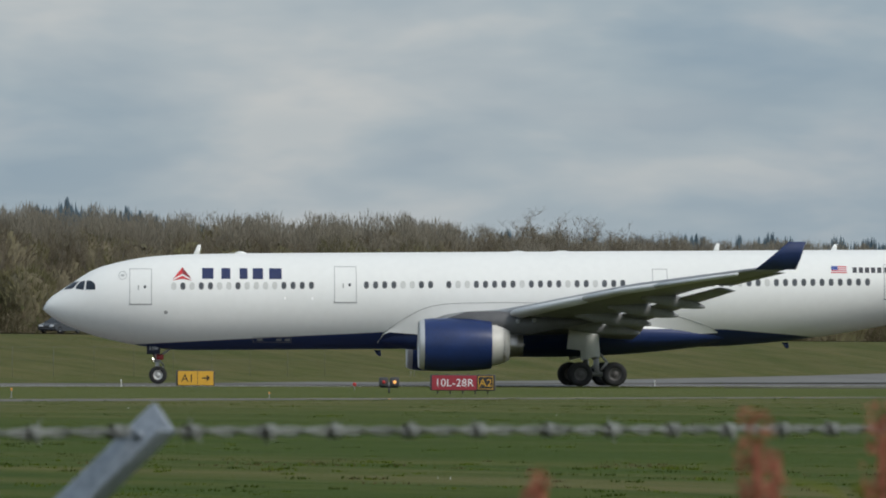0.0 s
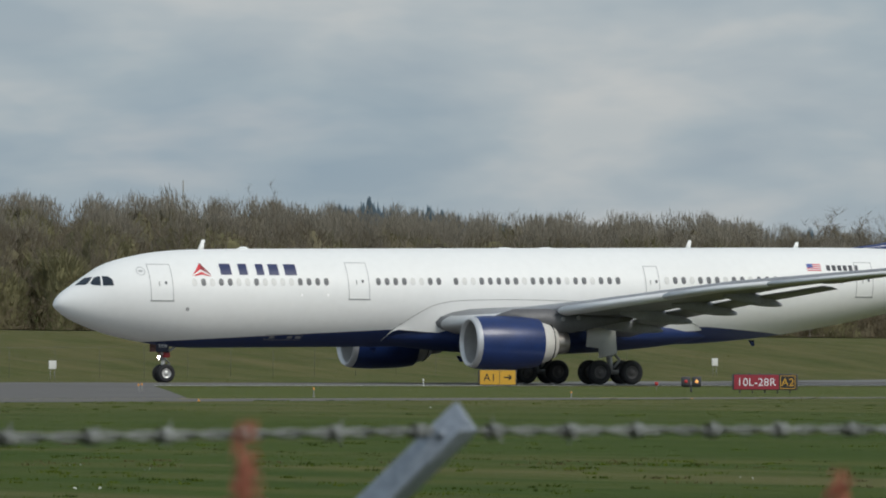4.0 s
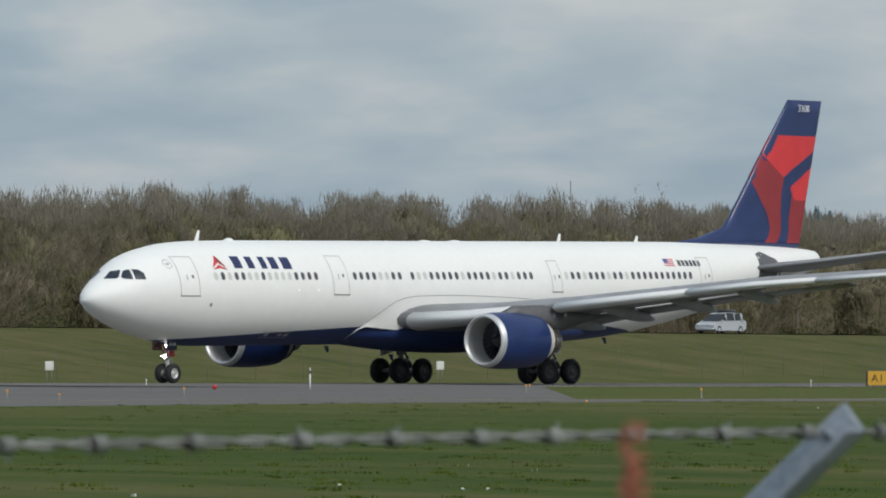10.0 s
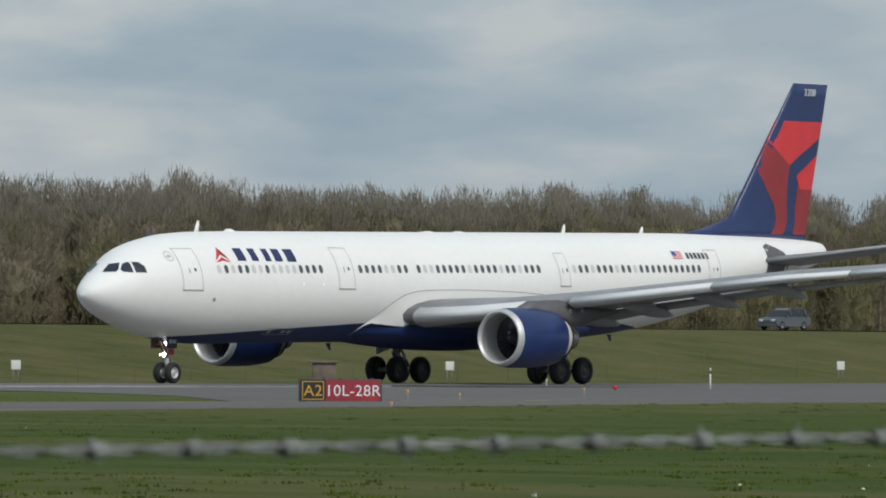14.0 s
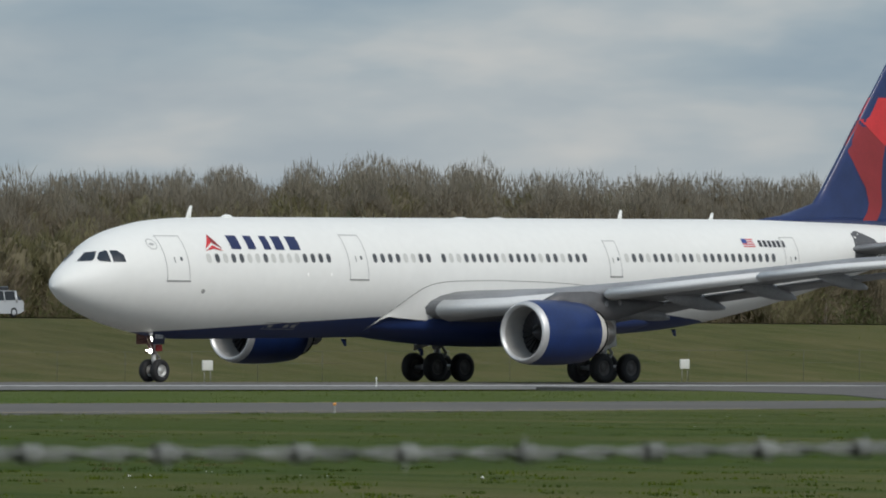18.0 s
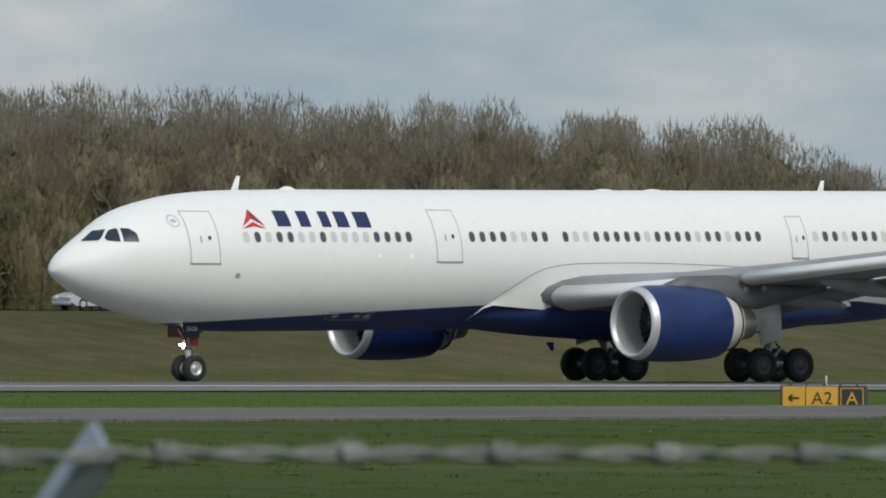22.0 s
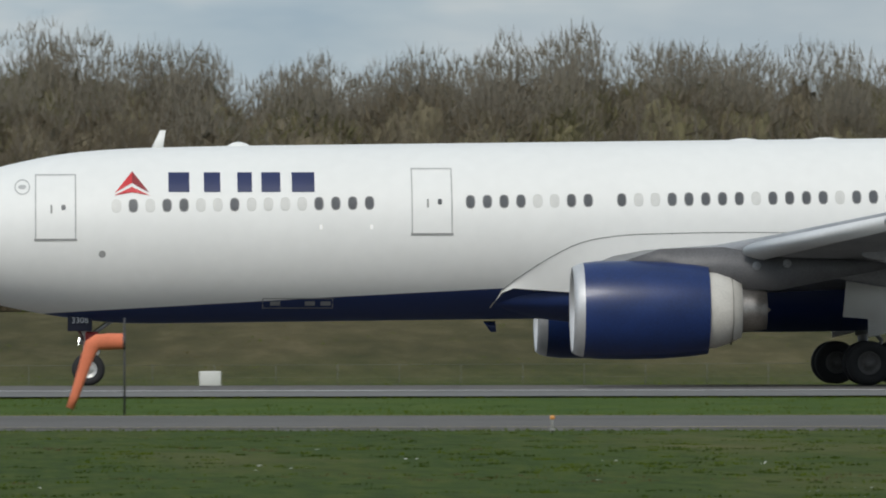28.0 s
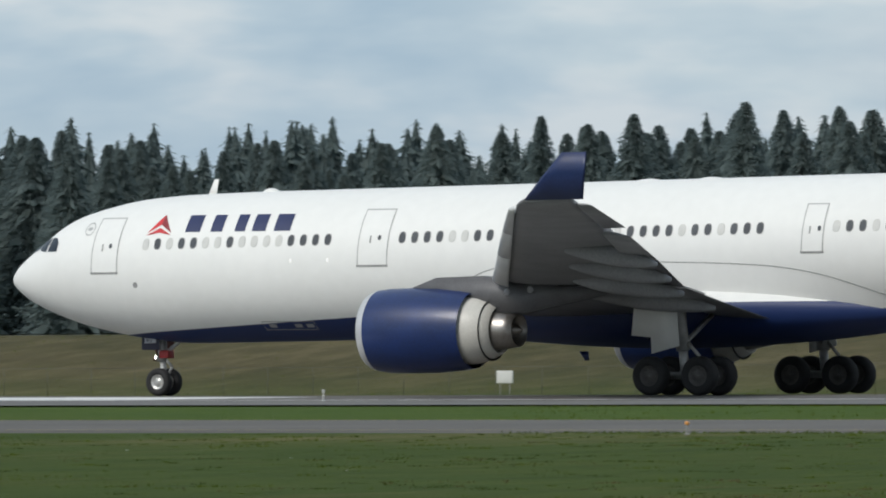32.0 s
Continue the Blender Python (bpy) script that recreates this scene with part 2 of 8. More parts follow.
def belly_paint(name, top, low, knots, x0, x1):
    """Two-tone hull paint: low colour under a line whose height over x is given by knots (share of x0..x1, height)."""
    m = material(name, top, 0.52, vary=0.025, scale=6.0)
    nt = m.node_tree
    b = nt.nodes["Principled BSDF"]
    old = b.inputs["Base Color"].links[0].from_socket
    co = nt.nodes.new("ShaderNodeTexCoord")
    sep = nt.nodes.new("ShaderNodeSeparateXYZ")
    nt.links.new(co.outputs["Object"], sep.inputs[0])
    rng = nt.nodes.new("ShaderNodeMapRange")
    rng.inputs["From Min"].default_value, rng.inputs["From Max"].default_value = x0, x1
    nt.links.new(sep.outputs["X"], rng.inputs["Value"])
    fc = nt.nodes.new("ShaderNodeFloatCurve")
    cv = fc.mapping.curves[0]
    while len(cv.points) < len(knots):
        cv.points.new(0.5, 0.5)
    for p, (u, h) in zip(cv.points, knots):
        p.location = (u, h / 10.0)
        p.handle_type = "VECTOR"
    fc.mapping.update()
    nt.links.new(rng.outputs["Result"], fc.inputs["Value"])
    dif = nt.nodes.new("ShaderNodeMath")
    dif.operation = "MULTIPLY_ADD"
    dif.inputs[1].default_value = 10.0
    nt.links.new(fc.outputs["Value"], dif.inputs[0])
    neg = nt.nodes.new("ShaderNodeMath")
    neg.operation = "MULTIPLY"
    neg.inputs[1].default_value = -1.0
    nt.links.new(sep.outputs["Z"], neg.inputs[0])
    nt.links.new(neg.outputs[0], dif.inputs[2])
    stp = nt.nodes.new("ShaderNodeMath")
    stp.operation = "GREATER_THAN"
    stp.inputs[1].default_value = 0.0
    nt.links.new(dif.outputs[0], stp.inputs[0])
    mix = nt.nodes.new("ShaderNodeMix")
    mix.data_type = "RGBA"
    mix.inputs[7].default_value = (*low, 1)
    nt.links.new(stp.outputs[0], mix.inputs["Factor"])
    nt.links.new(old, mix.inputs[6])
    nt.links.new(mix.outputs[2], b.inputs["Base Color"])
    return m


# ---- mesh helpers ----


def part(name, bm, mat, parent=None, label="", smooth=True, at=None):
    """Links a bmesh as one mesh object, under a thing or a part where one is given."""
    me = bpy.data.meshes.new(name)
    if smooth:
        for f in bm.faces:
            f.smooth = True
    bm.to_mesh(me)
    bm.free()
    for x in (mat if isinstance(mat, (list, tuple)) else [mat]):
        me.materials.append(x)
    ob = new(name, me)
    if parent is not None:
        ob.parent = parent
    if at is not None:
        ob.matrix_basis = at
    if label:
        tagged(ob, label)
    return ob


def from_arrays(name, verts, faces, mat, parent=None, label="", smooth=False):
    me = bpy.data.meshes.new(name)
    me.from_pydata([tuple(v) for v in verts], [], [tuple(f) for f in faces])
    if smooth:
        me.polygons.foreach_set("use_smooth", [True] * len(me.polygons))
    me.update()
    me.materials.append(mat)
    ob = new(name, me)
    if parent is not None:
        ob.parent = parent
    if label:
        tagged(ob, label)
    return ob


def box(bm, x0, x1, y0, y1, z0, z1, m=None):
    vs = [bm.verts.new(Vector(p) if m is None else m @ Vector(p)) for p in
          ((x0, y0, z0), (x1, y0, z0), (x1, y1, z0), (x0, y1, z0), (x0, y0, z1), (x1, y0, z1), (x1, y1, z1), (x0, y1, z1))]
    for f in ((3, 2, 1, 0), (4, 5, 6, 7), (0, 1, 5, 4), (1, 2, 6, 5), (2, 3, 7, 6), (3, 0, 4, 7)):
        bm.faces.new([vs[i] for i in f])
    return vs


def rounded_box(x0, x1, y0, y1, z0, z1, r=0.02, seg=2):
    bm = bmesh.new()
    box(bm, x0, x1, y0, y1, z0, z1)
    bmesh.ops.bevel(bm, geom=list(bm.edges), offset=r, segments=seg, affect="EDGES", profile=0.5)
    return bm


def loft(bm, rings, closed=True, caps=(True, True)):
    """Skins a row of equal rings of points."""
    loops = [[bm.verts.new(p) for p in ring] for ring in rings]
    n = len(loops[0])
    for a, b in zip(loops, loops[1:]):
        for i in range(n if closed else n - 1):
            j = (i + 1) % n
            bm.faces.new((a[i], a[j], b[j], b[i]))
    if closed and caps[0]:
        bm.faces.new(list(reversed(loops[0])))
    if closed and caps[1]:
        bm.faces.new(loops[-1])
    return loops


def tube(bm, a, b, r0, r1=None, n=8, caps=True):
    """A tapered round bar from a to b."""
    a, b = Vector(a), Vector(b)
    r1 = r0 if r1 is None else r1
    q = (b - a).to_track_quat("Z", "Y").to_matrix()
    rings = []
    for p, r in ((a, r0), (b, r1)):
        rings.append([p + q @ Vector((math.cos(2 * math.pi * i / n) * r, math.sin(2 * math.pi * i / n) * r, 0)) for i in range(n)])
    loft(bm, rings, caps=(caps, caps))


def lathe(bm, profile, n=32, axis="X", centre=(0, 0, 0), close=False):
    """Turns (along, radius) pairs about an axis through centre."""
    c = Vector(centre)
    rings = []
    for u, r in profile:
        ring = []
        for i in range(n):
            a = 2 * math.pi * i / n
            p = (u, math.cos(a) * r, math.sin(a) * r)
            if axis == "Y":
                p = (math.cos(a) * r, u, -math.sin(a) * r)
            elif axis == "Z":
                p = (math.cos(a) * r, math.sin(a) * r, u)
            ring.append(c + Vector(p))
        rings.append(ring)
    loft(bm, rings, caps=(close, close))


def thing(name, label, category, m=None, group="", kind=""):
    ob = new(name)
    ob.empty_display_size = 0.5
    if m is not None:
        ob.matrix_basis = m
    return tagged(ob, label, category, group, kind)


def spread(table, s):
    """Smooth reading of a table of rows (s, values...) at s."""
    if s <= table[0][0]:
        return table[0][1:]
    for i, (a, b) in enumerate(zip(table, table[1:])):
        if s <= b[0]:
            t = (s - a[0]) / (b[0] - a[0])
            p = table[max(i - 1, 0)]
            q = table[min(i + 2, len(table) - 1)]
            out = []
            for k in range(1, len(a)):
                d = (b[k] - a[k]) / (b[0] - a[0])
                ma = d if p is a else ((b[k] - p[k]) / (b[0] - p[0]))
                mb = d if q is b else ((q[k] - a[k]) / (q[0] - a[0]))
                if d == 0 or ma * d < 0:
                    ma = 0 if d == 0 else ma * 0
                if d == 0 or mb * d < 0:
                    mb = 0
                ma, mb = ma * (b[0] - a[0]), mb * (b[0] - a[0])
                out.append((2 * t**3 - 3 * t**2 + 1) * a[k] + (t**3 - 2 * t**2 + t) * ma + (3 * t**2 - 2 * t**3) * b[k] + (t**3 - t**2) * mb)
            return tuple(out)
    return table[-1][1:]


def airfoil(x, y, z, chord, thick, twist=0.0, n=10, fore=0.0, aft=1.0, vertical=False):
    """Ring of points of a wing section with its nose at (x, y, z); fore and aft cut it."""
    up, lo = [], []
    for i in range(n + 1):
        u = fore + (aft - fore) * (0.5 - 0.5 * math.cos(math.pi * i / n))
        t = 5 * thick * (0.2969 * math.sqrt(u) - 0.126 * u - 0.3516 * u * u + 0.2843 * u**3 - 0.1015 * u**4)
        c = 0.02 * (1 - (2 * u - 0.9) ** 2)
        up.append((u, c + t))
        lo.append((u, c - t))
    pts = up + lo[-2:0:-1] if fore == 0 else up + lo[::-1]
    ct, st = math.cos(twist), math.sin(twist)
    ring = []
    for u, v in pts:
        dx, dz = (u * ct + v * st) * chord, (-u * st + v * ct) * chord
        ring.append(Vector((x + dx, y + dz, z)) if vertical else Vector((x + dx, y, z + dz)))
    return ring

# ---- plant helpers ----
def leaf_material(name, dark, light, rough=0.85, see_through=0.4):
    m = bpy.data.materials.new(name)
    m.use_nodes = True
    nt = m.node_tree
    b = nt.nodes["Principled BSDF"]
    b.inputs["Roughness"].default_value = rough
    b.inputs["Specular IOR Level"].default_value = 0.1
    geo = nt.nodes.new("ShaderNodeNewGeometry")
    info = nt.nodes.new("ShaderNodeObjectInfo")
    add = nt.nodes.new("ShaderNodeMath")
    add.operation = "MULTIPLY_ADD"
    add.inputs[1].default_value = 0.6
    nt.links.new(info.outputs["Random"], add.inputs[0])
    half = nt.nodes.new("ShaderNodeMath")
    half.operation = "MULTIPLY"
    half.inputs[1].default_value = 0.4
    nt.links.new(geo.outputs["Random Per Island"], half.inputs[0])
    nt.links.new(half.outputs[0], add.inputs[2])
    mix = nt.nodes.new("ShaderNodeMix")
    mix.data_type = "RGBA"
    mix.inputs[6].default_value, mix.inputs[7].default_value = (*dark, 1), (*light, 1)
    nt.links.new(add.outputs[0], mix.inputs["Factor"])
    nt.links.new(mix.outputs[2], b.inputs["Base Color"])
    # thin leaves and twigs pass part of the light
    thin = nt.nodes.new("ShaderNodeBsdfTranslucent")
    nt.links.new(mix.outputs[2], thin.inputs["Color"])
    both = nt.nodes.new("ShaderNodeMixShader")
    both.inputs[0].default_value = see_through
    nt.links.new(b.outputs[0], both.inputs[1])
    nt.links.new(thin.outputs[0], both.inputs[2])
    nt.links.new(both.outputs[0], nt.nodes["Material Output"].inputs["Surface"])
    return m


def prism(verts, faces, a, b, r0, r1, n=4):
    """A tapered branch of n sides, added to plain lists."""
    a, b = Vector(a), Vector(b)
    q = (b - a).to_track_quat("Z", "Y").to_matrix()
    k = len(verts)
    for p, r in ((a, r0), (b, r1)):
        for i in range(n):
            t = 2 * math.pi * i / n
            verts.append(p + q @ Vector((math.cos(t) * r, math.sin(t) * r, 0)))
    for i in range(n):
        j = (i + 1) % n
        faces.append((k + i, k + j, k + n + j, k + n + i))


def sliver(verts, faces, a, b, w, rng):
    a, b = Vector(a), Vector(b)
    s = (b - a).cross(Vector((rng.uniform(-1, 1), rng.uniform(-1, 1), rng.uniform(-1, 1)))).normalized() * w
    k = len(verts)
    verts.extend((a - s, a + s, b))
    faces.append((k, k + 1, k + 2))


def mesh_of(name, data, mat):
    me = bpy.data.meshes.new(name)
    me.from_pydata([tuple(v) for v in data[0]], [], data[1])
    me.update()
    me.materials.append(mat)
    return me



def fleck_cloud(name, centre, way, length, width, mat, seed):
    """Many small loose triangles in one mesh: leaves, buds, blades."""
    rs = np.random.RandomState(seed)
    n = len(centre)
    way = way / np.linalg.norm(way, axis=1, keepdims=True)
    side = np.cross(way, rs.normal(size=(n, 3)))
    side /= np.linalg.norm(side, axis=1, keepdims=True) + 1e-9
    v = np.empty((n, 3, 3))
    v[:, 0] = centre - side * width[:, None]
    v[:, 1] = centre + side * width[:, None]
    v[:, 2] = centre + way * length[:, None]
    me = bpy.data.meshes.new(name)
    me.vertices.add(3 * n)
    me.vertices.foreach_set("co", v.astype(np.float32).ravel())
    me.loops.add(3 * n)
    me.loops.foreach_set("vertex_index", np.arange(3 * n, dtype=np.int32))
    me.polygons.add(n)
    me.polygons.foreach_set("loop_start", np.arange(0, 3 * n, 3, dtype=np.int32))
    me.update(calc_edges=True)
    me.materials.append(mat)
    return new(name, me)



# ---- ground, pavements and road ----
RUNWAY_Y, TAXI_Y = 271.96, 147.5


def smooth_step(a, b, v):
    t = min(1.0, max(0.0, (v - a) / (b - a)))
    return t * t * (3 - 2 * t)


def crest(x):
    return 2.75 + 0.8 * smooth_step(-50, 420, x)


def dip(x):
    """The field sags gently on both sides of the taxiway's middle stretch."""
    return -0.09 * math.exp(-((x - 85) / 75) ** 2)


def swell(x, y):
    """A low swell of the field before the taxiway, growing eastwards."""
    r = float(np.interp(x, (60, 135, 155, 175, 225, 300), (0.0, 0.10, 0.15, 0.24, 0.28, 0.30)))
    return r * smooth_step(55, 124, y) * (1 - smooth_step(127, 134, y))


def ground_z(x, y):
    z = -0.9 * (1 - smooth_step(12, 60, y)) + swell(x, y)
    e = smooth_step(322, 345, x)
    z -= (1 - e) * (0.14 * smooth_step(205, 228, y) + 0.22 * smooth_step(236, 262, y)) + e * (0.05 * smooth_step(205, 240, y) + 0.31 * smooth_step(249.5, 255, y))
    z += dip(x) * smooth_step(95, 128, y) * (1 - smooth_step(166, 205, y))
    lift = smooth_step(345, 388, y)
    z = z * (1 - lift) + crest(x) * lift
    z += 34 * smooth_step(1500, 4200, y) if y > 1500 else 0
    z += 0.05 * noise.noise((x * 0.05, y * 0.05, 0)) * (1 if y < 110 or y > 310 else 0.15)
    return z


def grass_material():
    m = bpy.data.materials.new("mown_grass")
    m.use_nodes = True
    nt = m.node_tree
    b = nt.nodes["Principled BSDF"]
    b.inputs["Roughness"].default_value = 0.9
    b.inputs["Specular IOR Level"].default_value = 0.15
    co = nt.nodes.new("ShaderNodeTexCoord")

    def tex(scale, detail, sx=1.0, sy=1.0):
        mp = nt.nodes.new("ShaderNodeMapping")
        mp.inputs["Scale"].default_value = (sx, sy, 1)
        nt.links.new(co.outputs["Object"], mp.inputs["Vector"])
        n = nt.nodes.new("ShaderNodeTexNoise")
        n.inputs["Scale"].default_value = scale
        n.inputs["Detail"].default_value = detail
        n.inputs["Roughness"].default_value = 0.62
        nt.links.new(mp.outputs["Vector"], n.inputs["Vector"])
        return n.outputs["Fac"]

    def ramp(fac, stops):
        r = nt.nodes.new("ShaderNodeValToRGB")
        el = r.color_ramp.elements
        while len(el) < len(stops):
            el.new(0.5)
        for e, (p, c) in zip(el, stops):
            e.position, e.color = p, (*c, 1)
        nt.links.new(fac, r.inputs["Fac"])
        return r.outputs["Color"]

    def mix(fac, a, c):
        n = nt.nodes.new("ShaderNodeMix")
        n.data_type = "RGBA"
        if isinstance(fac, float):
            n.inputs["Factor"].default_value = fac
        else:
            nt.links.new(fac, n.inputs["Factor"])
        nt.links.new(a, n.inputs[6])
        nt.links.new(c, n.inputs[7])
        return n.outputs[2]

    fine = ramp(tex(1.0, 5.0, 8.0, 0.9), [(0.3, (0.020, 0.038, 0.003)), (0.5, (0.047, 0.078, 0.007)), (0.7, (0.090, 0.116, 0.016))])
    patch = ramp(tex(0.3, 5.0, 1.0, 0.2), [(0.36, (0.025, 0.052, 0.004)), (0.5, (0.050, 0.084, 0.008)), (0.64, (0.097, 0.100, 0.019))])
    dry = ramp(tex(0.14, 7.0, 1.0, 0.2), [(0.52, (0, 0, 0)), (0.72, (0.75, 0.75, 0.75))])
    straw = nt.nodes.new("ShaderNodeRGB")
    straw.outputs[0].default_value = (0.160, 0.136, 0.056, 1)
    mottle = ramp(tex(1.0, 3.0, 3.2, 0.35), [(0.34, (0.022, 0.042, 0.003)), (0.5, (0.048, 0.081, 0.008)), (0.66, (0.098, 0.116, 0.018))])
    body = mix(dry, mix(0.45, mix(0.5, fine, patch), mottle), straw.outputs[0])
    sep = nt.nodes.new("ShaderNodeSeparateXYZ")
    nt.links.new(co.outputs["Object"], sep.inputs[0])

    def span(sock, a, b, lo, hi):
        r = nt.nodes.new("ShaderNodeMapRange")
        r.inputs["From Min"].default_value, r.inputs["From Max"].default_value = a, b
        r.inputs["To Min"].default_value, r.inputs["To Max"].default_value = lo, hi
        nt.links.new(sock, r.inputs["Value"])
        return r.outputs["Result"]

    def times(a, c):
        n = nt.nodes.new("ShaderNodeMath")
        n.operation = "MULTIPLY"
        nt.links.new(a, n.inputs[0])
        nt.links.new(c, n.inputs[1])
        return n.outputs[0]

    # drier verge before the eastern taxiway
    verge = times(times(span(sep.outputs["Y"], 88.0, 118.0, 0.0, 1.0), span(sep.outputs["X"], 90.0, 190.0, 0.0, 1.0)), span(tex(0.22, 5.0, 1.0, 0.7), 0.36, 0.62, 0.1, 0.62))
    body = mix(verge, body, straw.outputs[0])
    # fresher green between taxiway and runway
    fresh = times(span(sep.outputs["Y"], 160.0, 163.0, 0.0, 1.0), times(span(sep.outputs["Y"], 232.0, 229.0, 0.0, 1.0), span(sep.outputs["X"], 260.0, 160.0, 0.25, 0.75)))
    body = mix(fresh, body, ramp(tex(0.5, 4.0, 1.0, 0.3), [(0.34, (0.042, 0.090, 0.008)), (0.66, (0.082, 0.130, 0.014))]))
    # the bank beyond the runway is browner and rougher, greener towards the east
    share = times(span(sep.outputs["Y"], 335.0, 364.0, 0.0, 1.0), span(sep.outputs["X"], 230.0, 460.0, 1.0, 0.35))
    bank = mix(0.5, ramp(tex(0.09, 6.0, 0.8, 0.5), [(0.36, (0.052, 0.054, 0.019)), (0.52, (0.092, 0.081, 0.035)), (0.66, (0.145, 0.115, 0.058))]), ramp(tex(0.7, 7.0, 0.8, 0.3), [(0.35, (0.046, 0.044, 0.017)), (0.52, (0.090, 0.078, 0.034)), (0.66, (0.155, 0.124, 0.064))]))
    nt.links.new(mix(share, body, bank), b.inputs["Base Color"])
    bp = nt.nodes.new("ShaderNodeBump")
    bp.inputs["Strength"].default_value, bp.inputs["Distance"].default_value = 0.9, 0.12
    nt.links.new(tex(1.0, 6.0, 9.0, 1.2), bp.inputs["Height"])
    nt.links.new(bp.outputs["Normal"], b.inputs["Normal"])
    return m


def build_ground():
    xs = sorted(set([-4500, -3000, -2000, -1200, -800] + list(range(-600, 1001, 20)) + [1300, 2000, 3000, 4500]))
    ys = sorted(set([-400, -200, -80, -20, 0, 12, 20, 30, 40, 50, 60] + list(range(70, 120, 5)) + list(range(120, 138, 2)) + list(range(140, 450, 5)) + [470, 520, 600, 750, 1000, 1500, 1900, 2400, 3000, 3600, 4200, 4900]))
    verts = [(x, y, ground_z(x, y)) for y in ys for x in xs]
    n = len(xs)
    faces = [(j * n + i, j * n + i + 1, (j + 1) * n + i + 1, (j + 1) * n + i) for j in range(len(ys) - 1) for i in range(n - 1)]
    g = from_arrays("ground", verts, faces, grass_material(), smooth=True)
    tagged(g, "mown green airfield grass with straw patches and a brown bank", "ground", kind="structure")


def strip(name, rows, xs, mat, label, category):
    """A long paved strip along x; rows are (y, z) pairs."""
    verts = [(x, y, z) for x in xs for y, z in rows]
    k = len(rows)
    faces = [(i * k + j, (i + 1) * k + j, (i + 1) * k + j + 1, i * k + j + 1) for i in range(len(xs) - 1) for j in range(k - 1)]
    ob = from_arrays(name, verts, faces, mat)
    return tagged(ob, label, category, kind="structure")


def slab(name, outline, z, mat, label, category, kind="structure", thick=0.05):
    bm = bmesh.new()
    top = [bm.verts.new((x, y, z(x, y) if callable(z) else z)) for x, y in outline]
    low = [bm.verts.new((v.co.x, v.co.y, v.co.z - thick)) for v in top]
    bm.faces.new(top)
    for i in range(len(top)):
        j = (i + 1) % len(top)
        bm.faces.new((top[i], low[i], low[j], top[j]))
    bmesh.ops.recalc_face_normals(bm, faces=bm.faces)
    return tagged(part(name, bm, mat, smooth=False), label, category, kind=kind)


asphalt = material("grey_asphalt", (0.112, 0.104, 0.094), 0.85, vary=0.25, scale=9.0, bump=0.3, bump_scale=40)
runway_surface = material("runway_asphalt", (0.120, 0.112, 0.102), 0.8, vary=0.28, scale=14.0, bump=0.3, bump_scale=40)
shoulder_surface = material("shoulder_asphalt", (0.15, 0.145, 0.135), 0.85, vary=0.2, scale=11.0, bump=0.3, bump_scale=40)
road_surface = material("road_asphalt", (0.085, 0.085, 0.086), 0.85, vary=0.2, scale=6.0)
line_white = material("worn_white_marking", (0.72, 0.72, 0.70), 0.7, vary=0.12, scale=2.0)
line_yellow = material("worn_yellow_marking", (0.50, 0.36, 0.10), 0.7, vary=0.15, scale=2.0)

build_ground()
RUN_XS = list(range(-1600, 541, 20))


def runway_z(y):
    return float(np.interp(y, (230, 249.5, 271.96, 294.5, 306), (-0.085, -0.05, 0.0, -0.27, -0.32)))


strip("runway", [(y, runway_z(y)) for y in (249.2, 255, 262, 271.96, 282, 294.6)], RUN_XS, runway_surface,
      "wide grey asphalt runway with white markings", "runway")
for name, y0, y1, xs in (("runway_shoulder", 230, 249.2, RUN_XS[:97]), ("runway_shoulder", 294.6, 306, RUN_XS)):
    strip(name, [(y0, runway_z(y0)), (y1, runway_z(y1))], xs, shoulder_surface, "paler asphalt shoulder beside the runway", "shoulder")
taxiway = strip("taxiway", [(135, 0.0), (138, 0.04), (141, 0.05), (147.5, 0.06), (154, 0.05), (160, 0.03)], list(range(-1600, 701, 20)), asphalt,
                "grey asphalt taxiway between grass strips", "taxiway")
for y, w, xs in ((250.6, 1.2, RUN_XS[:86]), (251.0, 2.2, [110, 130, 150, 200, 250, 308]), (250.3, 0.9, [308, 380, 460, 540]), (293.6, 0.9, RUN_XS)):
    strip("marking", [(y - w / 2, runway_z(y - w / 2) + 0.006), (y + w / 2, runway_z(y + w / 2) + 0.006)], xs, line_white,
          "continuous white runway edge line", "marking")
for x0, x1 in ((-59.5, -13.0), (111.4, 137.4), (-183.0, -160.5), (-330.0, -306.0)):
    strip("marking", [(y, runway_z(y) + 0.006) for y in (252.5, 264.5)], [x0, x1], line_white, "broad white touchdown bar on the runway", "marking")
for y in (136.6, 158.4):
    line = strip("marking", [(y - 0.15, 0.046), (y + 0.15, 0.046)], list(range(-1600, 701, 20)), line_yellow, "thin yellow taxiway edge line", "marking")
    for v in line.data.vertices:
        v.co.z += dip(v.co.x) * 0.88
for v in taxiway.data.vertices:
    v.co.z += dip(v.co.x) * abs(v.co.y - 147.5) / 12.5
slab("taxiway_connector", [(198, 159.9), (237.6, 159.9), (298.5, 202), (339, 230.1), (366.5, 249.1), (320.2, 249.1), (320.2, 230.1), (261, 230.1), (243, 205), (224.5, 184)], 0.02, asphalt,
     "grey asphalt taxiway connector leading to the runway", "taxiway", thick=0.3)
slab("taxiway_connector", [(461, 159.9), (516, 159.9), (543, 230.1), (427, 230.1)], 0.02, asphalt,
     "grey asphalt taxiway connector at the runway's end", "taxiway", thick=0.3)
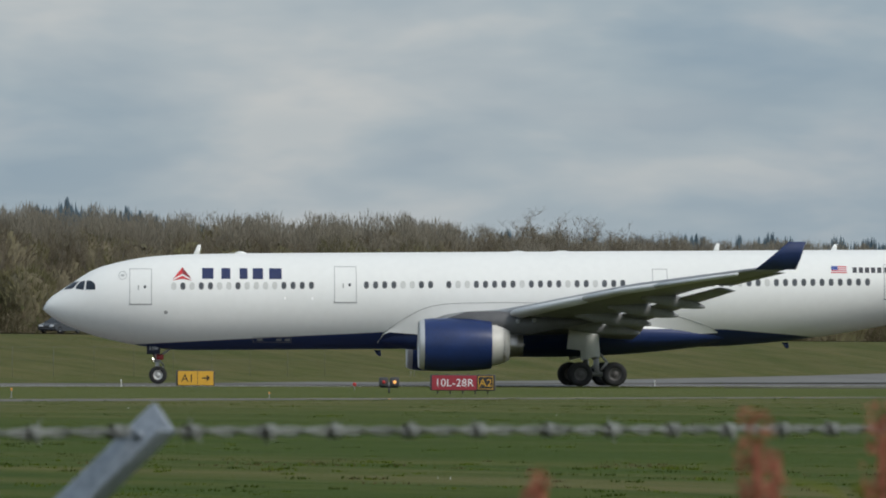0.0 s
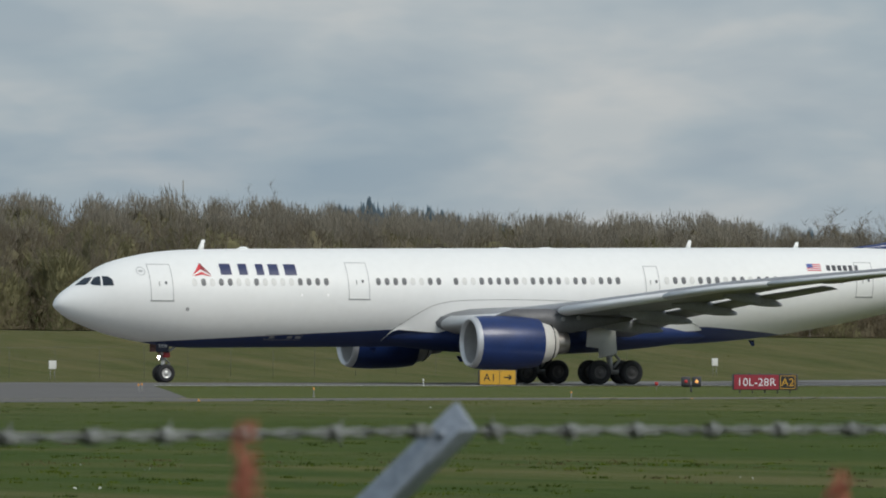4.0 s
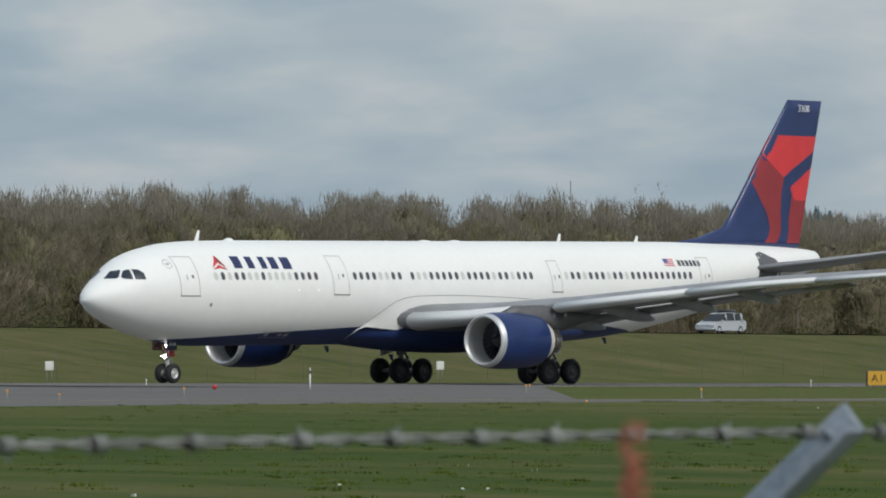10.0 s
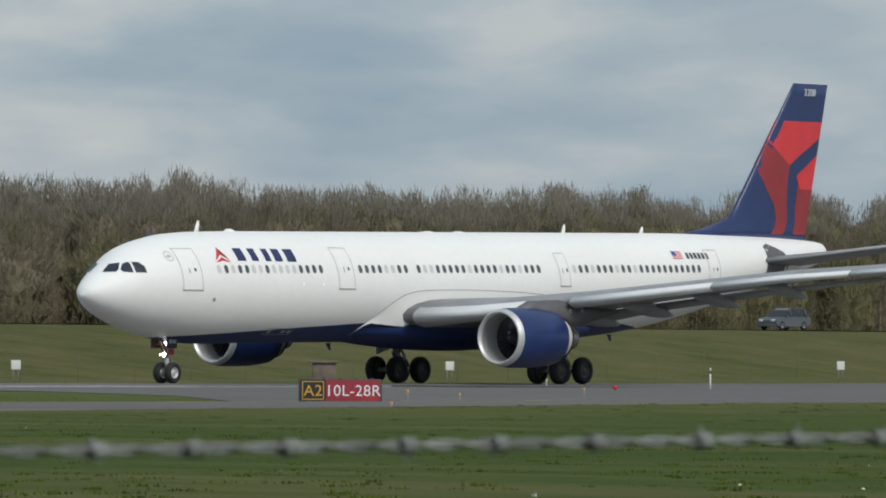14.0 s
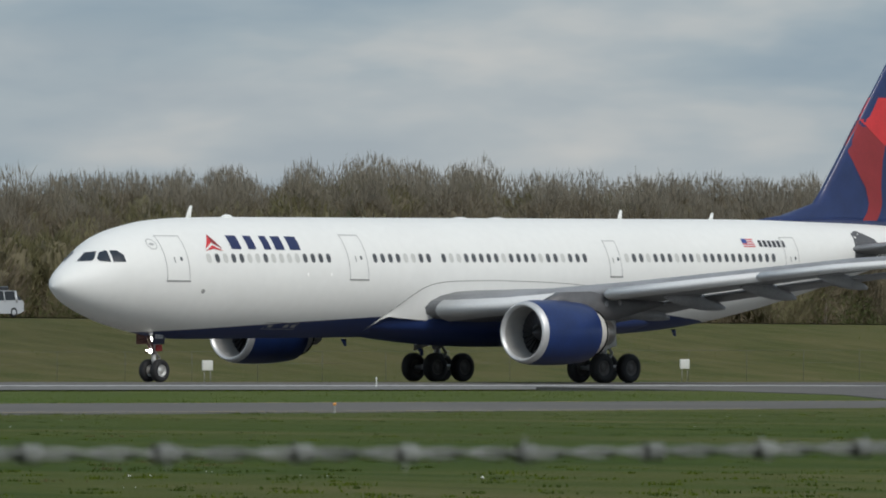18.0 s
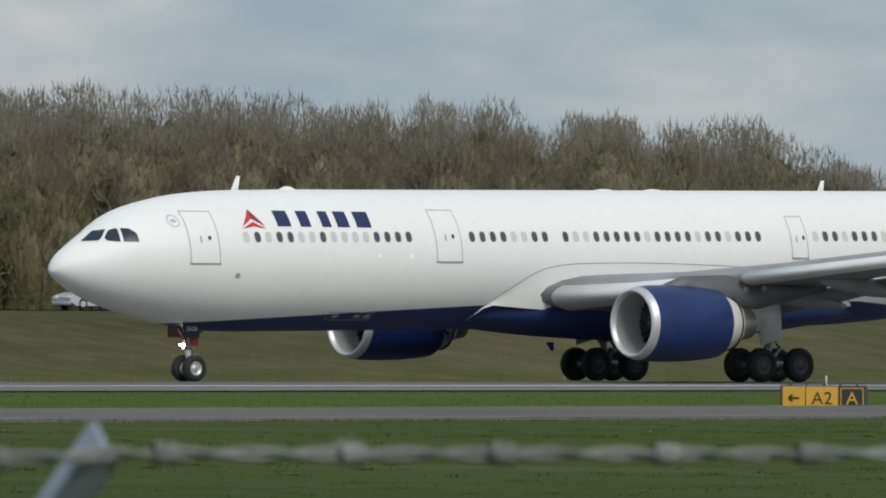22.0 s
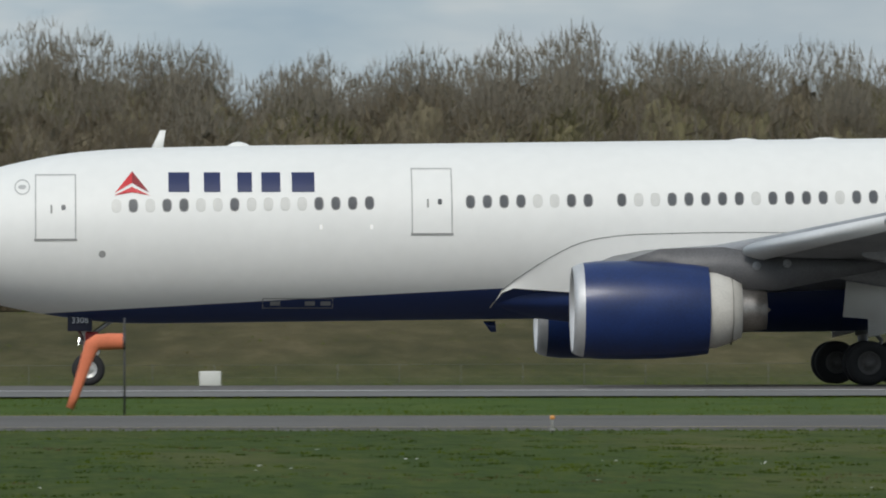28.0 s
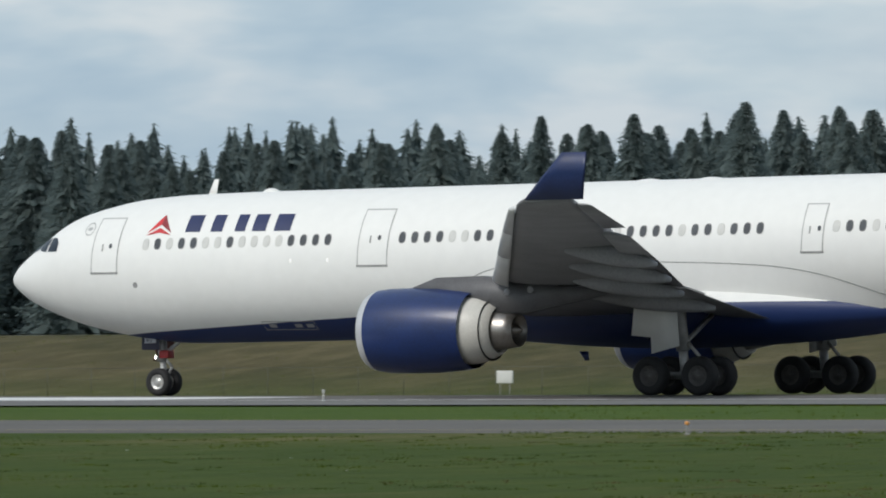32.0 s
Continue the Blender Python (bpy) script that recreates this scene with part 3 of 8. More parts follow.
# embankment road
strip("road", [(389.5, 0.0), (393, 0.0), (397, 0.0), (401, 0.0)], list(range(-800, 1001, 20)), road_surface, "dark asphalt road along the top of the bank", "road")
for ob in [o for o in bpy.data.objects if o.name == "road"]:
    for v in ob.data.vertices:
        v.co.z = crest(v.co.x) + 0.06

# ---- airliners: x runs aft from the nose gear, z up from the ground ----


class Hull:
    """Fuselage skin: rows of (x, top, bottom, half width), heights against a gently rising axis."""

    def __init__(self, rows, axis, slope):
        self.rows, self.axis, self.slope = rows, axis, slope

    def ring(self, x):
        top, low, wide = spread(self.rows, x)
        c = self.axis + self.slope * x
        return c + (top + low) / 2, max((top - low) / 2, 0.01), max(wide, 0.01)

    def skin(self, x, z, side, off=0.008):
        """The point of the skin at x and height z, on the side of sign side, lifted by off."""
        zc, h, w = self.ring(x)
        s = max(-0.999, min(0.999, (z - zc) / h))
        y = w * math.sqrt(1 - s * s)
        nrm = Vector((0, y / w / w, (z - zc) / h / h)).normalized()
        return Vector((x, side * (y + off * nrm.y), z + off * nrm.z))

    def mesh(self, bm, x0, x1, step=0.5, n=48):
        xs, x = [], x0
        while x < x1 - 1e-6:
            xs.append(x)
            x += step if x > self.rows[0][0] + 4 else 0.16
        xs.append(x1)
        rings = []
        for x in xs:
            zc, h, w = self.ring(x)
            rings.append([Vector((x, math.cos(2 * math.pi * i / n) * w, zc + math.sin(2 * math.pi * i / n) * h)) for i in range(n)])
        loft(bm, rings)

    def patch(self, bm, x0, x1, z0, z1, side, off=0.008, nx=1, nz=6, lean=0.0):
        """A film or panel that hugs the skin; lean shifts the top aft."""
        g = [[bm.verts.new(self.skin(x0 + (x1 - x0) * i / nx + lean * j / nz, z0 + (z1 - z0) * j / nz, side, off)) for j in range(nz + 1)] for i in range(nx + 1)]
        for i in range(nx):
            for j in range(nz):
                bm.faces.new((g[i][j], g[i + 1][j], g[i + 1][j + 1], g[i][j + 1]))

    def poly(self, bm, pts, side, off=0.008, rings=3):
        """A small shape on the skin, built in rings round its middle."""
        cx, cz = sum(p[0] for p in pts) / len(pts), sum(p[1] for p in pts) / len(pts)
        edge = []
        for (x0, z0), (x1, z1) in zip(pts, pts[1:] + pts[:1]):
            n = max(1, int(math.hypot(x1 - x0, z1 - z0) / 0.22))
            edge += [(x0 + (x1 - x0) * i / n, z0 + (z1 - z0) * i / n) for i in range(n)]
        mid = bm.verts.new(self.skin(cx, cz, side, off))
        last = None
        for k in range(1, rings + 1):
            u = k / rings
            vs = [bm.verts.new(self.skin(cx + (x - cx) * u, cz + (z - cz) * u, side, off)) for x, z in edge]
            for i in range(len(vs)):
                j = (i + 1) % len(vs)
                bm.faces.new((mid, vs[i], vs[j]) if last is None else (last[i], vs[i], vs[j], last[j]))
            last = vs


def oval(cx, cz, w, h, n=14, power=2.6):
    out = []
    for i in range(n):
        a = 2 * math.pi * i / n
        c, s = math.cos(a), math.sin(a)
        out.append((cx + math.copysign(abs(c) ** (2 / power), c) * w, cz + math.copysign(abs(s) ** (2 / power), s) * h))
    return out


def add_window(jet, hull, x, z, side, glass, w=0.125, h=0.19):
    bm = bmesh.new()
    hull.poly(bm, oval(x, z, w + 0.03, h + 0.03), side, 0.004, 1)
    frame_ob = part("window", bm, seam_grey if glass is window_glass else window_shade, jet)
    bm = bmesh.new()
    hull.poly(bm, oval(x, z, w, h), side, 0.010, 1)
    part("pane", bm, glass, frame_ob)


def add_door(jet, hull, x0, x1, z0, z1, side, seam, thick=0.035, sill=True, lean=0.0):
    bm = bmesh.new()
    hull.patch(bm, x0, x1, z0, z1, side, 0.006, 2, 8, lean)
    door = part("door", bm, hull.paint, jet)
    t = thick
    for a, b, c, d, nz in ((x0 - t, x0 + t, z0, z1, 8), (x1 - t, x1 + t, z0, z1, 8)):
        bm = bmesh.new()
        hull.patch(bm, a, b, c, d, side, 0.012, 1, nz, lean)
        part("door_seam", bm, seam, door)
    bm = bmesh.new()
    hull.patch(bm, x0 + lean - t, x1 + lean + t, z1 - t, z1 + t, side, 0.013, 2, 1)
    part("door_seam", bm, seam, door)
    bm = bmesh.new()
    hull.patch(bm, x0 - t * 2, x1 + t * 2, z0 - t * (2.2 if sill else 1), z0 + t, side, 0.014, 2, 1)
    part("door_sill", bm, seam_grey if sill else seam, door)
    zc, xc = z0 + (z1 - z0) * 0.5, (x0 + x1) / 2
    bm = bmesh.new()
    hull.poly(bm, oval(xc + 0.25 * side * -1, zc - 0.02, 0.07, 0.09), side, 0.016)
    part("door_window", bm, window_glass, door)
    bm = bmesh.new()
    hull.patch(bm, xc - 0.16, xc - 0.10, zc - 0.2, zc + 0.06, side, 0.016, 1, 2)
    part("door_handle", bm, seam_grey, door)


def wheel(jet, at, r, w, name="wheel", rim_mat=None):
    """A tyre with its rim; at is the hub."""
    bm = bmesh.new()
    k = w / 2
    prof = [(-k * 0.72, r * 0.52), (-k * 0.95, r * 0.62), (-k, r * 0.8), (-k * 0.82, r * 0.94), (-k * 0.45, r), (k * 0.45, r), (k * 0.82, r * 0.94), (k, r * 0.8), (k * 0.95, r * 0.62), (k * 0.72, r * 0.52)]
    lathe(bm, prof + prof[:1], 28, "Y")
    tyre = part(name, bm, rubber, jet, at=Matrix.Translation(at))
    bm = bmesh.new()
    lathe(bm, [(-k * 0.55, 0.01), (-k * 0.6, r * 0.2), (-k * 0.35, r * 0.26), (-k * 0.3, r * 0.42), (-k * 0.74, r * 0.5), (-k * 0.74, r * 0.535), (k * 0.74, r * 0.535), (k * 0.74, r * 0.5), (k * 0.3, r * 0.42), (k * 0.35, r * 0.26), (k * 0.6, r * 0.2), (k * 0.55, 0.01)], 24, "Y")
    for i in range(9):
        a = 2 * math.pi * i / 9
        for s in (-1, 1):
            box(bm, -r * 0.035, r * 0.035, s * k * 0.28, s * k * 0.42, r * 0.28, r * 0.38, Matrix.Rotation(a, 4, "Y"))
    part("rim", bm, rim_mat or rim_metal, tyre)
    return tyre


def engine(jet, x, y, z, r, length, cowl_paint, lip_paint, nozzle, core, fan_r, mixed=False):
    """Turbofan: cowl with lip and duct, fan with blades and spinner, nozzle, core cone."""
    L = length
    bm = bmesh.new()
    lathe(bm, [(0.06 * L, r * 0.955), (0.14 * L, r * 0.99), (0.3 * L, r), (0.5 * L, r * 0.985), (0.68 * L, r * 0.93), (0.75 * L, r * 0.89)], 44, "X", (x, y, z))
    cowl = part("engine_cowl", bm, cowl_paint, jet)
    bm = bmesh.new()
    lathe(bm, [(0.062 * L, r * 0.956), (0.025 * L, r * 0.915), (0.0, r * 0.86), (0.006 * L, r * 0.82), (0.04 * L, r * 0.785)], 44, "X", (x, y, z))
    part("inlet_lip", bm, lip_paint, cowl, "bare metal engine inlet lip")
    bm = bmesh.new()
    lathe(bm, [(0.04 * L, r * 0.785), (0.12 * L, r * 0.79), (0.26 * L, fan_r)], 44, "X", (x, y, z))
    part("inlet_duct", bm, duct_grey, cowl)
    # flat dark disc behind the blades, shade of the duct as colour
    bm = bmesh.new()
    lathe(bm, [(0.27 * L, 0.02), (0.275 * L, fan_r * 1.02)], 40, "X", (x, y, z))
    part("fan_case", bm, dark_void, cowl)
    shared = None
    for i in range(26):
        q = Matrix.Translation((x + 0.25 * L, y, z)) @ Matrix.Rotation(2 * math.pi * i / 26, 4, "X")
        if shared is None:
            bm = bmesh.new()
            pts = [(-0.10, 0.05, fan_r * 0.3), (0.06, -0.06, fan_r * 0.3), (0.04, -0.11, fan_r * 0.97), (-0.05, 0.12, fan_r * 0.97)]
            loft(bm, [[Vector(p) + Vector((d, 0, 0)) for p in pts] for d in (-0.008, 0.008)])
            shared = part("fan_blade", bm, fan_metal, cowl, smooth=False, at=q).data
        else:
            ob = new("fan_blade", shared)
            ob.parent = cowl
            ob.matrix_basis = q
    bm = bmesh.new()
    lathe(bm, [(0.145 * L, 0.01), (0.17 * L, fan_r * 0.13), (0.21 * L, fan_r * 0.25), (0.255 * L, fan_r * 0.32)], 20, "X", (x, y, z))
    bm.verts.ensure_lookup_table()
    part("spinner", bm, fan_metal, cowl)
    bm = bmesh.new()
    q = Matrix.Translation((x, y, z))
    pts = [(0.19 * L, fan_r * 0.10, fan_r * 0.16), (0.21 * L, fan_r * 0.15, fan_r * 0.21), (0.23 * L, fan_r * 0.05, fan_r * 0.30), (0.21 * L, fan_r * 0.0, fan_r * 0.26)]
    bm.faces.new([bm.verts.new(q @ Vector((a - 0.02 * L, b, c))) for a, b, c in pts])
    part("spinner_mark", bm, letter_white, cowl, "white swirl mark on the spinner", smooth=False)
    if mixed:
        bm = bmesh.new()
        lathe(bm, [(0.748 * L, r * 0.885), (0.80 * L, r * 0.85), (0.87 * L, r * 0.76), (0.93 * L, r * 0.66), (0.93 * L, r * 0.62), (0.83 * L, r * 0.62)], 40, "X", (x, y, z))
        part("exhaust_nozzle", bm, nozzle, cowl, "heat-stained bare metal exhaust nozzle")
        # dark disc paints the shade inside the nozzle
        bm = bmesh.new()
        lathe(bm, [(0.87 * L, 0.02), (0.87 * L, r * 0.62)], 32, "X", (x, y, z))
        part("exhaust_void", bm, dark_void, cowl)
        return cowl
    bm = bmesh.new()
    lathe(bm, [(0.72 * L, r * 0.80), (0.80 * L, r * 0.765), (0.87 * L, r * 0.68), (0.935 * L, r * 0.56), (0.935 * L, r * 0.53), (0.8 * L, r * 0.5)], 40, "X", (x, y, z))
    part("fan_nozzle", bm, nozzle, cowl)
    bm = bmesh.new()
    lathe(bm, [(0.88 * L, r * 0.47), (0.94 * L, r * 0.46), (1.0 * L, r * 0.43), (1.075 * L, r * 0.39), (1.075 * L, r * 0.36), (0.95 * L, r * 0.34)], 32, "X", (x, y, z))
    part("core_nozzle", bm, core, cowl)
    bm = bmesh.new()
    lathe(bm, [(0.95 * L, r * 0.22), (1.05 * L, r * 0.15), (1.10 * L, 0.02)], 24, "X", (x, y, z))
    part("exhaust_cone", bm, hot_metal, cowl)
    # dark disc paints the shade inside the exhaust
    bm = bmesh.new()
    lathe(bm, [(0.88 * L, 0.02), (0.88 * L, r * 0.72)], 32, "X", (x, y, z))
    part("exhaust_void", bm, dark_void, cowl)
    return cowl


def wing_panel(jet, name, stations, mat, fore=0.0, aft=1.0, label="", n=10, vertical=False):
    bm = bmesh.new()
    loft(bm, [airfoil(*s, n=n, fore=fore, aft=aft, vertical=vertical) for s in stations])
    bmesh.ops.recalc_face_normals(bm, faces=bm.faces)
    return part(name, bm, mat, jet, label)


def canoe(jet, x0, x1, y, z0, z1, r, mat):
    """A flap track fairing: a slim drooping pod."""
    bm = bmesh.new()
    rings = []
    for i in range(15):
        u = i / 14
        k = max(0.02, math.sin(math.pi * min(1, u * 0.93 + 0.035)) ** 0.7) * r
        zc = z0 + (z1 - z0) * u ** 1.5
        rings.append([Vector((x0 + (x1 - x0) * u, y + math.cos(2 * math.pi * j / 12) * k * 0.7, zc + math.sin(2 * math.pi * j / 12) * k * 1.15)) for j in range(12)])
    loft(bm, rings)
    part("flap_fairing", bm, mat, jet)


def blade(jet, name, x, z, h, c, mat, y=0.0, rake=0.25):
    bm = bmesh.new()
    loft(bm, [airfoil(x, y, z, c, 0.16, n=5, vertical=True), airfoil(x + rake, y, z + h, c * 0.45, 0.16, n=5, vertical=True)])
    part(name, bm, mat, jet)


def dome(jet, name, x, z, lx, wy, h, mat):
    bm = bmesh.new()
    rings = []
    for i in range(9):
        u = i / 8
        k = math.sin(math.pi * (0.02 + 0.96 * u)) ** 0.6
        rings.append([Vector((x + (u - 0.5) * lx, math.cos(math.pi * j / 8) * wy * k, z - 0.05 + math.sin(math.pi * j / 8) * h * k)) for j in range(9)])
    loft(bm, rings, closed=False)
    part(name, bm, mat, jet)


def writing(body, size, mat, parent, m, name="lettering", shear=0.0, spacing=1.0):
    cu = bpy.data.curves.new(name, "FONT")
    cu.body, cu.size, cu.align_x, cu.align_y, cu.extrude, cu.shear = body, size, "CENTER", "CENTER", 0.003, shear
    cu.space_character = spacing
    cu.materials.append(mat)
    ob = new(name, cu)
    if parent is not None:
        ob.parent = parent
    ob.matrix_basis = m
    return ob


def flag(jet, hull, x0, z0, w, h, side):
    bm = bmesh.new()
    hull.patch(bm, x0, x0 + w, z0, z0 + h, side, 0.008, 1, 3)
    cloth = part("flag", bm, letter_white, jet, "small striped red, white and blue flag")
    for i in range(4):
        bm = bmesh.new()
        hull.patch(bm, x0, x0 + w, z0 + h * (2 * i) / 7, z0 + h * (2 * i + 1) / 7, side, 0.012, 1, 1)
        part("stripe", bm, fin_red, cloth)
    bm = bmesh.new()
    hull.patch(bm, x0, x0 + w * 0.42, z0 + h * 0.46, z0 + h, side, 0.016, 1, 2)
    part("canton", bm, letter_blue, cloth)


def root_fairing(jet, hull, brow, low, swell, side, paint):
    """Wing root fairing: swells from the hull towards the wing, bounded by a thin seam along its brow."""
    x0, x1 = brow[0][0], brow[-1][0]
    xs = [x0 + (x1 - x0) * i / 56 for i in range(57)]
    bm = bmesh.new()
    grid = []
    for x in xs:
        zt = spread(brow, x)[0]
        zb = min(zt - 0.05, low)
        k = math.sin(math.pi * min(1, (x - x0 + 0.05) / (x1 - x0) * 4) / 2) * math.sin(math.pi * min(1, (x1 + 0.05 - x) / (x1 - x0) * 2.5) / 2)
        grid.append([bm.verts.new(hull.skin(x, zt + (zb - zt) * j / 8, side, 0.012 + swell * k * (j / 8) ** 2)) for j in range(9)])
    for g, h in zip(grid, grid[1:]):
        for j in range(8):
            bm.faces.new((g[j], h[j], h[j + 1], g[j + 1]))
    bmesh.ops.recalc_face_normals(bm, faces=bm.faces)
    fairing = part("wing_root_fairing", bm, paint, jet)
    bm = bmesh.new()
    seam = [hull.skin(x, spread(brow, x)[0], side, 0.012) for x in xs]
    for p, q in zip(seam, seam[1:]):
        tube(bm, p, q, 0.016, 0.016, 5)
    part("fairing_seam", bm, seam_grey, fairing)


def build_widebody():
    """The long twin-engined airliner that takes off."""
    rolling = []
    jet = thing("airliner", "white wide-body airliner with navy belly and red and navy tail fin", "airplane")
    rows = [(-6.71, -0.51, -0.24, 0.01), (-6.63, -0.13, -0.47, 0.26), (-6.31, 0.27, -0.77, 0.58), (-5.7, 0.71, -1.16, 1.0), (-4.9, 1.24, -1.52, 1.4), (-4.0, 1.8, -1.85, 1.77), (-3.2, 2.12, -2.09, 2.05), (-2.2, 2.37, -2.32, 2.33), (-0.8, 2.62, -2.58, 2.6), (1.0, 2.76, -2.79, 2.78), (3.0, 2.8, -2.82, 2.82),
            (5.0, 2.82, -2.82, 2.82), (30.0, 2.82, -2.82, 2.82), (33.5, 2.82, -2.75, 2.82),
            (38.0, 2.82, -2.35, 2.76), (43.0, 2.80, -1.55, 2.5), (48.0, 2.70, -0.52, 1.98), (52.0, 2.58, 0.35, 1.4), (55.0, 2.42, 1.0, 0.85), (56.0, 2.28, 1.28, 0.55), (56.2, 2.1, 1.45, 0.36)]
    hull = Hull(rows, 4.78, 0.0113)
    hull.paint = white_paint
    x0, x1 = -6.71, 56.2
    L = x1 - x0
    line = [(-6.71, 1.6), (-2.6, 1.95), (-1.4, 2.30), (8.0, 2.82), (13.5, 3.10), (17.0, 3.25), (27.0, 3.35), (33.0, 3.35), (37.0, 3.05), (42.0, 2.6), (56.2, 2.2)]
    paint = belly_paint("two_tone_hull_paint", (0.83, 0.83, 0.80), NAVY, [((x - x0) / L, z) for x, z in line], x0, x1)
    bm = bmesh.new()
    hull.mesh(bm, x0, x1)
    part("fuselage", bm, paint, jet)
    # belly fairing between the wings
    bm = bmesh.new()
    rings = []
    for i in range(29):
        u = i / 28
        k = math.sin(math.pi * (0.01 + 0.98 * u)) ** 0.75
        x = 12.2 + 21.5 * u
        c = 4.78 + 0.0113 * x
        rings.append([Vector((x, math.cos(a) * (1.2 + 2.0 * k), c - 2.2 + math.sin(a) * (0.2 + 0.95 * k) + (0.3 * k if math.sin(a) > 0 else 0)))
                      for a in [2 * math.pi * j / 28 for j in range(28)]])
    loft(bm, rings)
    part("belly_fairing", bm, paint, jet)
    for side in (-1, 1):
        brow = [(12.75, 2.5), (13.07, 3.0), (13.76, 3.53), (14.64, 4.08), (15.54, 4.51), (16.7, 4.73), (18.09, 4.80), (20.5, 4.84), (23.5, 4.80), (26.0, 4.72), (27.9, 4.58), (29.5, 4.30), (31.0, 3.86), (32.2, 3.45), (32.6, 3.2)]
        root_fairing(jet, hull, brow, 3.15, 0.42, side, white_paint)
        # wing: x, y, z, chord, thickness
        st = [(15.4, 2.3, 3.45, 11.6, 0.135, 0.03), (18.05, 6.0, 3.80, 9.4, 0.12, 0.025), (20.6, 10.2, 4.36, 7.1, 0.11, 0.02), (26.0, 19.0, 5.55, 5.1, 0.105, 0.0), (31.8, 28.5, 6.42, 2.75, 0.10, -0.02), (32.6, 29.5, 6.54, 2.3, 0.09, -0.02)]
        st = [(x, side * y, z, c, t, tw) for x, y, z, c, t, tw in st]
        wing_panel(jet, "wing", st, wing_grey, 0.0, 0.80)

        def between(y):
            for a, b in zip(st, st[1:]):
                if abs(y) <= abs(b[1]) + 1e-6:
                    t = (abs(y) - abs(a[1])) / (abs(b[1]) - abs(a[1]))
                    return tuple(p + (q - p) * t for p, q in zip(a, b))
            return st[-1]

        for ya, yb in ((3.2, 8.4), (9.9, 16.0), (16.06, 22.0), (22.06, 28.6)):
            sec = []
            for y in (ya, (ya + yb) / 2, yb):
                x, yy, z, c, t, tw = between(y)
                sec.append((x - 0.34, yy, z - 0.17, c * 0.98, t * 1.05, tw))
            wing_panel(jet, "slat", sec, slat_grey, 0.0, 0.10, n=6)
        for ya, yb, drop in ((3.0, 9.9, 0.12), (10.1, 21.5, 0.12), (21.6, 28.2, 0.02)):
            sec = []
            for y in (ya, (ya + yb) / 2, yb):
                x, yy, z, c, t, tw = between(y)
                hx, hz = x + c * 0.795, z - 0.035 * c * (1 if drop > 0.1 else 0.55)
                sec.append((hx, yy, hz - (0.06 if drop > 0.1 else -0.06), c * (0.25 if drop > 0.1 else 0.21), 0.13, drop))
            wing_panel(jet, "flap" if drop > 0.1 else "aileron", sec, wing_grey, n=6)
        for y, l, r in ((7.4, 4.4, 0.40), (10.5, 4.2, 0.40), (13.8, 4.0, 0.38), (17.1, 3.7, 0.35)):
            x, yy, z, c, t, tw = between(y)
            canoe(jet, x + c * 0.42, x + c * 0.86 + l * 0.32, yy, z - 0.045 * c, z - 0.045 * c - 0.50, r * 0.85, wing_grey)
        # winglet
        bm = bmesh.new()
        loft(bm, [airfoil(32.65, side * 29.5, 6.55, 2.25, 0.08, n=6, vertical=True), airfoil(33.45, side * 29.85, 7.2, 1.7, 0.07, n=6, vertical=True), airfoil(34.45, side * 30.15, 8.08, 0.95, 0.06, n=6, vertical=True)])
        part("winglet", bm, fin_navy, jet, "navy winglet")
        ey = side * 9.37
        cowl = engine(jet, 14.85, ey, 2.36, 1.53, 5.6, navy_paint, bare_metal, nozzle_grey, hot_metal, 1.18)
        # pylon
        bm = bmesh.new()
        loft(bm, [[Vector((x, ey + s * w, z)) for s, z in ((-1, z0), (1, z0), (1, z1), (-1, z1))] for x, w, z0, z1 in
                  ((16.3, 0.10, 3.75, 3.82), (17.6, 0.24, 3.55, 4.25), (19.5, 0.3, 3.0, 4.30), (21.2, 0.28, 2.95, 4.0), (23.2, 0.16, 3.35, 3.9), (25.0, 0.05, 3.7, 3.85))])
        pylon = part("pylon", bm, pylon_grey, jet)
        for px, pz in ((20.55, 3.72), (21.5, 3.79)):
            for k in (-1, 1):
                bm = bmesh.new()
                lathe(bm, [(0.0, 0.135), (0.02, 0.125), (0.021, 0.01)], 16, "Y", (0, 0, 0))
                part("access_port", bm, wing_grey, pylon, "pale round access cover", at=Matrix.Translation((px, ey + k * 0.295, pz)) @ Matrix.Rotation(0 if k > 0 else math.pi, 4, "X"))
        # tailplane
        ts = [(47.7, side * 0.9, 6.52, 5.0, 0.10, 0.02), (49.7, side * 4.6, 6.98, 3.7, 0.10, 0.02), (52.3, side * 9.6, 7.7, 2.0, 0.09, 0.02)]
        wing_panel(jet, "tailplane", ts, wing_grey)
        bm = bmesh.new()
        hull.poly(bm, [(48.4, 6.0), (48.6, 7.45), (49.2, 7.6), (50.4, 7.2), (51.1, 6.7), (50.9, 6.05)], side, 0.012)
        part("tailplane_seal", bm, pylon_grey, jet, "dark grey plate round the tailplane root")
        # cabin windows and doors
        shut = {0, 2, 5, 6, 8, 9, 10, 11, 20, 21, 25, 26, 32, 37, 40, 44, 47, 51, 54}
        k = 0
        for first, count in ((0.87, 16), (12.07, 8), (16.87, 20), (30.1, 22)):
            for i in range(count):
                x = first + 0.5335 * i
                add_window(jet, hull, x, hull.axis + hull.slope * x + 0.9, side, window_shade if k in shut else window_glass)
                k += 1
        for a, b, lo, hi in ((-1.68, -0.42, -0.13, 1.92), (10.22, 11.48, -0.10, 1.97), (28.75, 29.6, 0.0, 1.72), (42.3, 43.4, -0.1, 1.9)):
            c = hull.axis + hull.slope * (a + b) / 2
